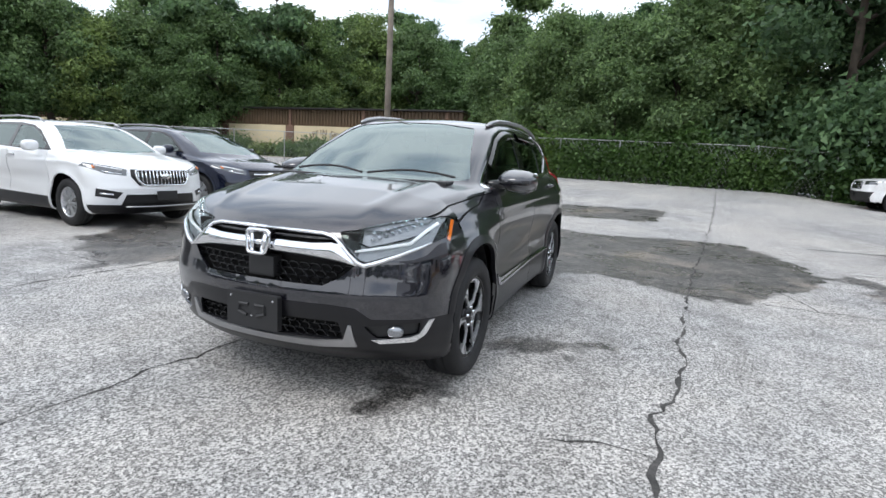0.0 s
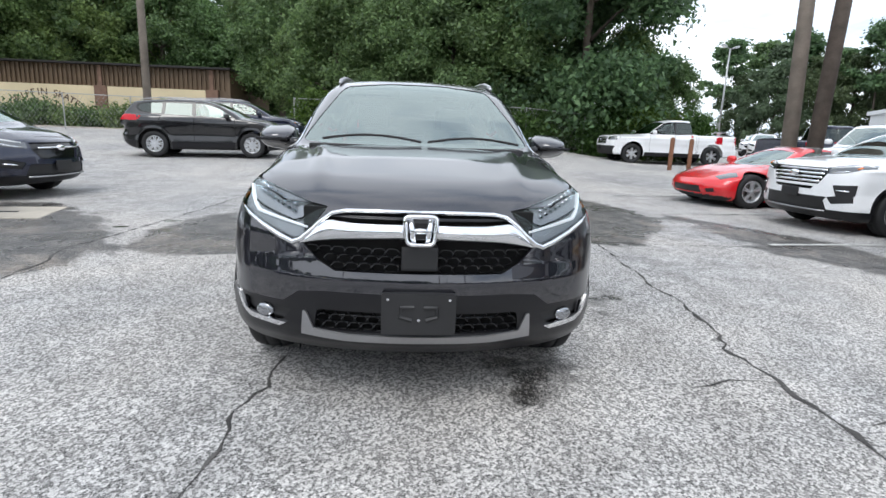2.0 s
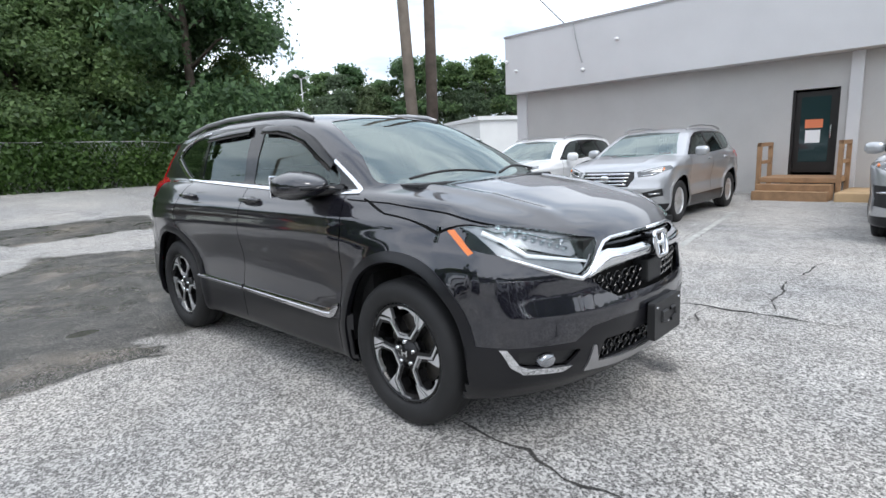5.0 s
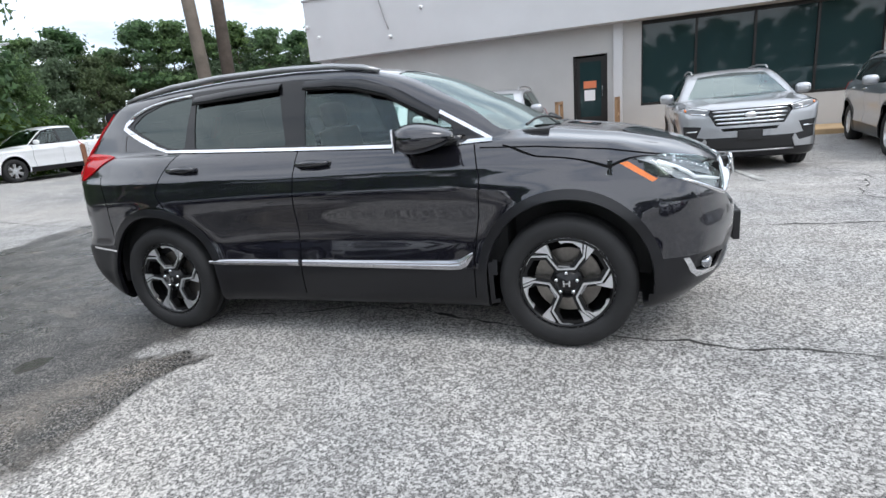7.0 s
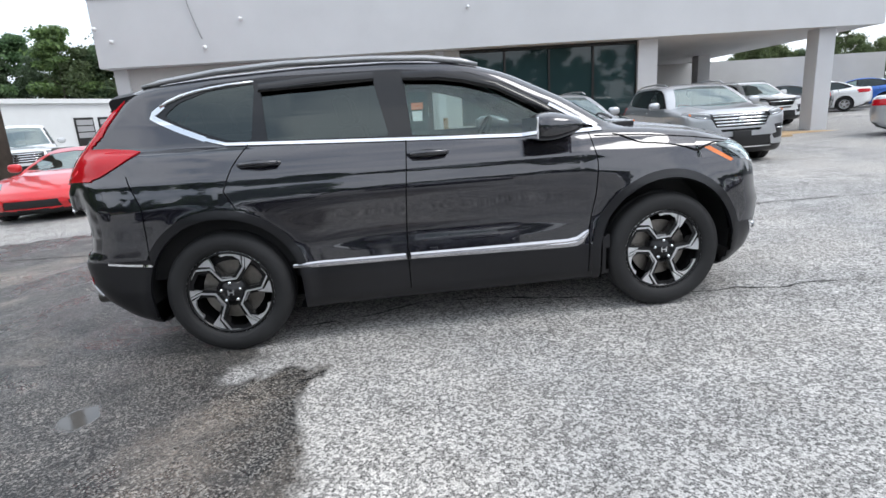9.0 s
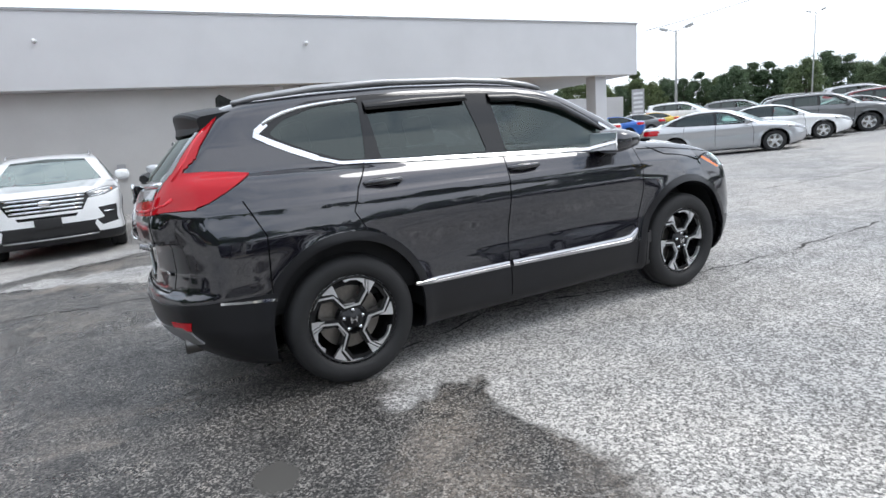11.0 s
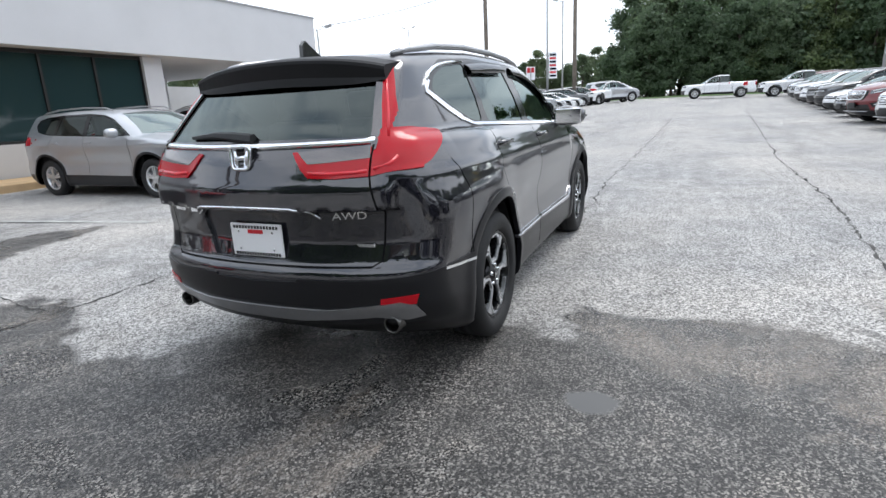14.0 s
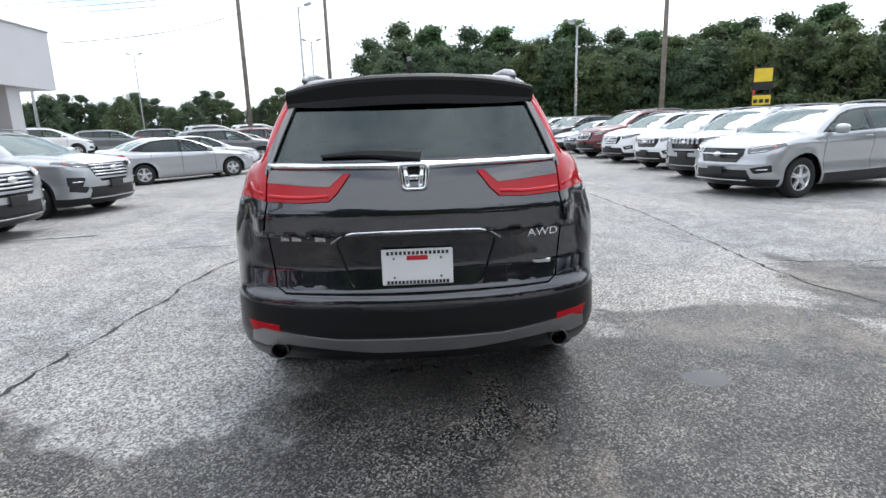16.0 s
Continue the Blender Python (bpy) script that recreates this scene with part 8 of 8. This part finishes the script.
# trees close behind the fence
for k, (x, y, s, kind) in enumerate(((-4.0, 28.5, .80, "near"), (-0.6, 26.6, .72, "near"), (2.4, 26.0, .80, "near"), (5.4, 26.4, .86, "near"), (9.4, 25.6, 1.0, "big"), (1.2, 31.5, .82, "near"), (-3.0, 33, .74, "broad_a"),
                                     (5.6, 32, .92, "near"), (8.0, 30.5, 1.0, "broad_b"), (-6.5, 34, .70, "near"), (-9.0, 37.0, .80, "broad_a"), (12.6, 27.0, .62, "near"), (7.4, 23.9, .40, "near"), (11.6, 24.0, .42, "near"), (14.2, 24.6, .45, "near"))):
    tree(kind, x, y, s, 47 * k, 1.0, "trees behind the fence")
# wood to the north-east and east, far off
for k in range(40):
    a = radians(2 + 56 * k / 39)
    r = 95 + rng.uniform(-6, 8)
    tree(("far_b", "far_p", "far_a", "far_p")[k % 4], r * math.cos(a), r * math.sin(a), rng.uniform(0.80, 1.08), rng.uniform(0, 360))
# far line beyond the building and to the south-east
for k in range(64):
    a = radians(-88 + 90 * k / 63)
    r = 165 + rng.uniform(-8, 14)
    tree(("far_b", "far_a", "far_c", "far_c")[k % 4], r * math.cos(a), r * math.sin(a), rng.uniform(0.78, 1.1), rng.uniform(0, 360))
# wood across the south
for k in range(46):
    a = radians(-152 + 66 * k / 45)
    r = 104 + rng.uniform(-5, 10)
    tree(("far_b", "far_p", "far_a", "far_b", "far_c")[k % 5], r * math.cos(a), r * math.sin(a), rng.uniform(1.05, 1.36) * (0.93 if k < 26 else 1.0), rng.uniform(0, 360))
for k in range(36):
    a = radians(-150 + 62 * k / 35)
    r = 96 + rng.uniform(-2, 3)
    tree(("far_c", "far_a")[k % 2], r * math.cos(a), r * math.sin(a), rng.uniform(0.9, 1.15), rng.uniform(0, 360))
# unseen trees added to the west, kept low, for the paintwork to mirror
for k in range(18):
    a = radians(172 + 34 * k / 17)
    r = 62 + rng.uniform(-3, 6)
    tree(("far_b", "far_a", "far_p")[k % 3], r * math.cos(a), r * math.sin(a), rng.uniform(0.5, 0.75), rng.uniform(0, 360))

# clipped bushes before the cream panels
rb = np.random.default_rng(11)
bush_meshes = [leaf_mesh("leaves", rb, [(0, 0, 0.55, 1.05, 0.7, 0.6), (0.5, 0, 0.5, .7, .6, .5), (-0.6, 0, 0.45, .6, .6, .45)], 1500, 0.10, MAT["leaf"])]
for k, bx in enumerate((-11.0, -9.2, -6.4, -4.2, -1.1, 0.9, 2.9, 4.0, 5.9, 7.2, 9.4, 12.2)):
    p = INN @ Vector((bx, -1.5, 0))
    ob = thing("bush", "rounded green bush at the foot of the wall", "bush", pose(p.x, p.y, ground_z(p.x, p.y) - 0.02, 0, 0, 60 * k) @ Matrix.Diagonal((1.15, 1.1, 1.0 + 0.16 * (k % 4), 1)), "bushes by the wall")
    o = new("leaves", bush_meshes[0])
    o.parent = ob
    bm = bmesh.new()
    tube(bm, [(0, 0, -0.1), (0.02, 0, 0.3), (0.0, 0.05, 0.6)], [0.05, 0.04, 0.02], 6)
    part("stem", bm, MAT["bark"], ob)

# ---------------------------------------------------------------- chain-link fence with creepers
MAT["galv"] = varied(material("galvanised_steel", (0.42, 0.43, 0.43), 0.45, 0.8), (0.42, 0.43, 0.43), 0.12)


def fence(points, name_label, tall=1.9, gap=3.0):
    ob = thing("chain_link_fence", name_label, "fence")
    posts = []
    for (x0, y0), (x1, y1) in zip(points, points[1:]):
        n = max(1, int(round(math.hypot(x1 - x0, y1 - y0) / gap)))
        posts += [(x0 + (x1 - x0) * k / n, y0 + (y1 - y0) * k / n) for k in range(n)]
    posts.append(points[-1])
    for x, y in posts:
        z = ground_z(x, y)
        bm = bmesh.new()
        tube(bm, [(x, y, z - 0.1), (x, y, z + tall + 0.04)], 0.03, 8)
        part("post", bm, MAT["galv"], ob)
    bm = bmesh.new()
    tube(bm, [(x, y, ground_z(x, y) + tall) for x, y in posts], 0.02, 6)
    part("top_rail", bm, MAT["galv"], ob)
    bm = bmesh.new()
    for (x0, y0), (x1, y1) in zip(posts, posts[1:]):
        z0, z1 = ground_z(x0, y0), ground_z(x1, y1)
        n = 16
        for k in range(-6, n):
            for up in (1, -1):
                a, b = k / n, (k + 6) / n
                za, zb = (0.03, tall) if up > 0 else (tall, 0.03)
                ca, cb = max(0, a), min(1, b)
                if cb <= ca:
                    continue
                fa, fb = (ca - a) / (b - a), (cb - a) / (b - a)
                p = Vector((x0 + (x1 - x0) * ca, y0 + (y1 - y0) * ca, z0 + (z1 - z0) * ca + za + (zb - za) * fa))
                q = Vector((x0 + (x1 - x0) * cb, y0 + (y1 - y0) * cb, z0 + (z1 - z0) * cb + za + (zb - za) * fb))
                tube(bm, [p, q], 0.004, 3, False)
    o = part("wire_mesh", bm, MAT["galv"], ob)
    o["kind"] = "stuff"
    return ob


fence([(-5.5, 23.2), (8.6, 21.8), (15.5, 22.2)], "galvanised chain-link fence half grown over with creepers")
fence([(-33.0, 20.5), (-20.5, 24.6), (-11.5, 26.6)], "galvanised chain-link fence before the brown building", 1.8)
rv = np.random.default_rng(21)
for k in range(16):
    x = -4.8 + 1.25 * k + rv.uniform(-.3, .3)
    y = 23.1 - 0.1 * (x + 5.5) + 0.25
    if 7.3 < x < 8.9:
        continue
    hgt = rv.uniform(1.5, 2.1)
    me = leaf_mesh("leaves", rv, [(0, 0, hgt * 0.5, 0.95, 0.40, hgt * 0.60), (0.3, 0.2, hgt, 0.7, 0.35, 0.5)], 1900, 0.095, MAT["leaf_vine"], 0.3)
    ob = thing("creeper", "bright green creeper covering the wire fence", "creeper", pose(x, y, ground_z(x, y)), "creepers on the fence")
    o = new("leaves", me)
    o.parent = ob
    bm = bmesh.new()
    tube(bm, [(0, 0, -0.1), (0.05, 0, hgt * 0.5), (-0.1, 0.02, hgt)], [0.03, 0.02, 0.01], 5)
    part("stem", bm, MAT["bark"], ob)

# ---------------------------------------------------------------- poles, lamps, cables, signs
def pole(x, y, height, r, mat, name, label, category, lean=(0, 0)):
    z = ground_z(x, y)
    ob = thing(name, label, category, pose(x, y, z))
    bm = bmesh.new()
    tube(bm, [(0, 0, -0.3), (lean[0] * 0.5, lean[1] * 0.5, height * 0.5), (lean[0], lean[1], height)], [r * 1.15, r, r * 0.8], 12)
    part("shaft", bm, mat, ob, "", True)
    return ob


def lot_lamp(x, y, height, heads=2, label="slim steel lot lamp with twin floodlights", turn=0.0, banner=False):
    ob = pole(x, y, height, 0.09, MAT["galv"], "lot_lamp", label, "street lamp")
    for k in range(heads):
        a = turn + 180 * k
        m = pose(0, 0, height - 0.1, 0, 0, a)
        bm = bmesh.new()
        tube(bm, [m @ Vector((0, 0, 0)), m @ Vector((0.35, 0, 0.12)), m @ Vector((0.6, 0, 0.25))], 0.03, 6)
        part("arm", bm, MAT["galv"], ob)
        bm = boxed(-0.28, 0.28, -0.2, 0.2, -0.08, 0.08, 0.03, 2, m @ pose(0.85, 0, 0.28, 0, -18, 0))
        hd = part("lamp_head", bm, MAT["galv"], ob)
        bm = boxed(-0.22, 0.22, -0.15, 0.15, -0.10, -0.081, 0.0, 1, m @ pose(0.85, 0, 0.28, 0, -18, 0))
        part("lens", bm, MAT["white_sign"], hd)
    if banner:
        bm = boxed(0.12, 0.85, -0.01, 0.01, 2.6, 4.8, 0.0, 1, pose(0, 0, 0, 0, 0, turn + 40))
        bn = part("banner", bm, MAT["white_sign"], ob, "white feather banner with red and blue print")
        for j in range(7):
            bm = boxed(0.2, 0.77, -0.014, -0.0105, 2.75 + 0.29 * j, 2.92 + 0.29 * j, 0.0, 1, pose(0, 0, 0, 0, 0, turn + 40))
            part("print_bar", bm, MAT["red_ink"] if j % 2 else MAT["navy_paint"], bn)
            bm = boxed(0.2, 0.77, 0.0105, 0.014, 2.75 + 0.29 * j, 2.92 + 0.29 * j, 0.0, 1, pose(0, 0, 0, 0, 0, turn + 40))
            part("print_bar", bm, MAT["red_ink"] if j % 2 else MAT["navy_paint"], bn)
    return ob


pole(-12.0, 22.3, 13.0, 0.16, MAT["pole_wood"], "utility_pole", "grey weathered timber utility pole", "utility pole")
pole(11.3, 11.0, 12.0, 0.19, MAT["pole_wood"], "utility_pole", "thick brown timber utility pole of a pair", "utility pole", (-0.5, 0.1))
pole(11.7, 10.6, 12.0, 0.19, MAT["bark"], "utility_pole", "thick dark timber utility pole of a pair", "utility pole", (0.1, -0.2))
pole(11.0, -33.5, 13.0, 0.14, MAT["pole_wood"], "utility_pole", "tall plain timber utility pole beside the lot", "utility pole")
pole(7.4, -47.2, 14.5, 0.17, MAT["pole_wood"], "utility_pole", "tall timber utility pole carrying cables", "utility pole")
pole(-18.7, -36.4, 14.0, 0.17, MAT["pole_wood"], "utility_pole", "timber utility pole behind the long row", "utility pole")
far_pole = pole(-30.5, 39.6 + 4.2, 8.8, 0.12, MAT["pole_wood"], "utility_pole", "far timber pole carrying pale transformers", "utility pole")
for dx in (-0.45, 0.45):
    bm = bmesh.new()
    lathe(bm, [(0.0, 6.6), (0.26, 6.6), (0.28, 6.7), (0.28, 7.5), (0.22, 7.6), (0.0, 7.65)], 12, "z")
    bmesh.ops.transform(bm, matrix=Matrix.Translation((dx, 0, 0)), verts=bm.verts)
    part("transformer", bm, MAT["white_metal"], far_pole, "pale grey transformer can", True)
part("crossarm", boxed(-0.9, 0.9, -0.06, 0.06, 8.2, 8.32, 0.01), MAT["pole_wood"], far_pole)
lot_lamp(32.2, 50.3, 10.2, 2, turn=20)
lot_lamp(39.7, -79.2, 12.8, 2, turn=10)
lot_lamp(24.2, -32.5, 7.0, 2, turn=30)
lot_lamp(11.0, -59.8, 11.0, 2, turn=5)
lot_lamp(9.3, -44.8, 11.5, 1, "tall steel lamp pole carrying a printed banner", 170, True)
lot_lamp(-13.8, -42.0, 9.0, 2, "steel lamp pole carrying a printed banner", 40, True)
lot_lamp(-37.0, 49.0, 9.0, 2, turn=60)


def cable(points, sag, label):
    ob = thing("cable", label, "cable")
    bm = bmesh.new()
    for a, b in zip(points, points[1:]):
        a, b = Vector(a), Vector(b)
        tube(bm, [a.lerp(b, k / 14) - Vector((0, 0, sag * 4 * (k / 14) * (1 - k / 14))) for k in range(15)], 0.016, 4)
    part("wire", bm, MAT["gap"], ob)


for k in range(3):
    cable([(70, -52, 13.6 - 0.5 * k), (7.4, -47.2, 14.8 - 0.5 * k), (-18.7, -36.4, 14.2 - 0.5 * k), (-62, -14, 13.5 - 0.5 * k)], 0.7, "thin black overhead cable between the poles")
cable([(11.8, -15.3, 4.6), (11.0, -33.5, 9.2), (7.4, -47.2, 11.0)], 0.3, "thin black service cable from the building")
cable([(11.2, 11.0, 11.6), (13.4, 6.0, 5.1)], 0.2, "thin black service drop to the building")

# roadside sign: two yellow boards over a white one on a red post
MAT["yellow_board"] = varied(material("yellow_sign_board", (0.72, 0.52, 0.03), 0.5), (0.72, 0.52, 0.03), 0.08)
sign = thing("roadside_sign", "roadside sign with yellow and white boards on a post", "sign", pose(-24.4, -33.3, ground_z(-24.4, -33.3), 0, 0, 155))
for x in (-0.5, 0.5):
    part("post", boxed(x - 0.06, x + 0.06, -0.06, 0.06, -0.2, 4.6, 0.01), MAT["red_ink"] if x < 0 else MAT["frame"], sign)
for z0, z1, mt in ((3.05, 4.55, "frame"), (1.95, 2.75, "frame"), (1.25, 1.75, "white_sign")):
    bd = part("board", boxed(-0.62, 0.62, -0.09, 0.09, z0, z1, 0.03), MAT[mt], sign)
    if mt == "frame":
        for s in (-1, 1):
            part("board_face", boxed(-0.56, 0.56, s * 0.091, s * 0.10, z0 + 0.08 + 0.45 * (z1 > 4), z1 - 0.08, 0.0), MAT["yellow_board"], bd)
        for k in range(3):
            part("print_bar", boxed(-0.5 + 0.36 * k, -0.25 + 0.36 * k, -0.115, -0.101, z0 + 0.2, z0 + 0.45, 0.0), MAT["black_ink"], bd)
            part("print_bar", boxed(-0.5 + 0.36 * k, -0.25 + 0.36 * k, 0.101, 0.115, z0 + 0.2, z0 + 0.45, 0.0), MAT["black_ink"], bd)
small = thing("lot_sign", "small white and red sign board on a post", "sign", pose(9.5, -39.8, ground_z(9.5, -39.8), 0, 0, 20))
part("post", boxed(-0.04, 0.04, -0.04, 0.04, -0.2, 3.4, 0.01), MAT["galv"], small)
bd = part("board", boxed(-0.35, 0.35, -0.07, -0.045, 2.5, 3.5, 0.01), MAT["white_sign"], small)
part("print_bar", boxed(-0.28, 0.28, 0.0, 0.012, 3.05, 3.42, 0.0, 1, Matrix.Translation((0, -0.046, 0))), MAT["red_ink"], bd)

# rusty bollards before the pickup
MAT["rust"] = varied(material("rusty_steel", (0.20, 0.09, 0.05), 0.85), (0.20, 0.09, 0.05), 0.3, 8.0, 60.0)
for x, y in ((9.9, 15.4), (10.7, 15.5)):
    ob = thing("bollard", "rusty brown steel bollard post", "bollard", pose(x, y, ground_z(x, y)), "bollards before the pickup")
    bm = bmesh.new()
    lathe(bm, [(0.08, -0.1), (0.08, 1.15), (0.06, 1.2), (0.0, 1.22)], 14, "z")
    part("post", bm, MAT["rust"], ob, "", True)

# tan kerb island at the canopy column and along the wall
MAT["kerb"] = varied(material("tan_kerb", (0.50, 0.35, 0.20), 0.9), (0.50, 0.35, 0.20), 0.15, 2.0, 40.0, bumpy=0.1)
isl = mesh_object("kerb_island", boxed(19.8, 23.4, -0.5, 8.6, -0.3, 0.14, 0.05, 2), MAT["kerb"])
isl.matrix_basis = FAC
tagged(isl, "tan concrete kerb island under the canopy column", "kerb", kind="structure")
walk_strip = mesh_object("wall_kerb", boxed(9.80, 19.79, -1.25, 0.43, -0.3, 0.16, 0.03, 2), MAT["kerb"])
walk_strip.matrix_basis = FAC
tagged(walk_strip, "tan concrete kerb along the showroom wall", "kerb", kind="structure")
# low wing beyond the canopy
fac_box("rear_wing", 17.5, 34.0, 12.0, 15.9, -0.4, 3.19, MAT["wall_lower"])
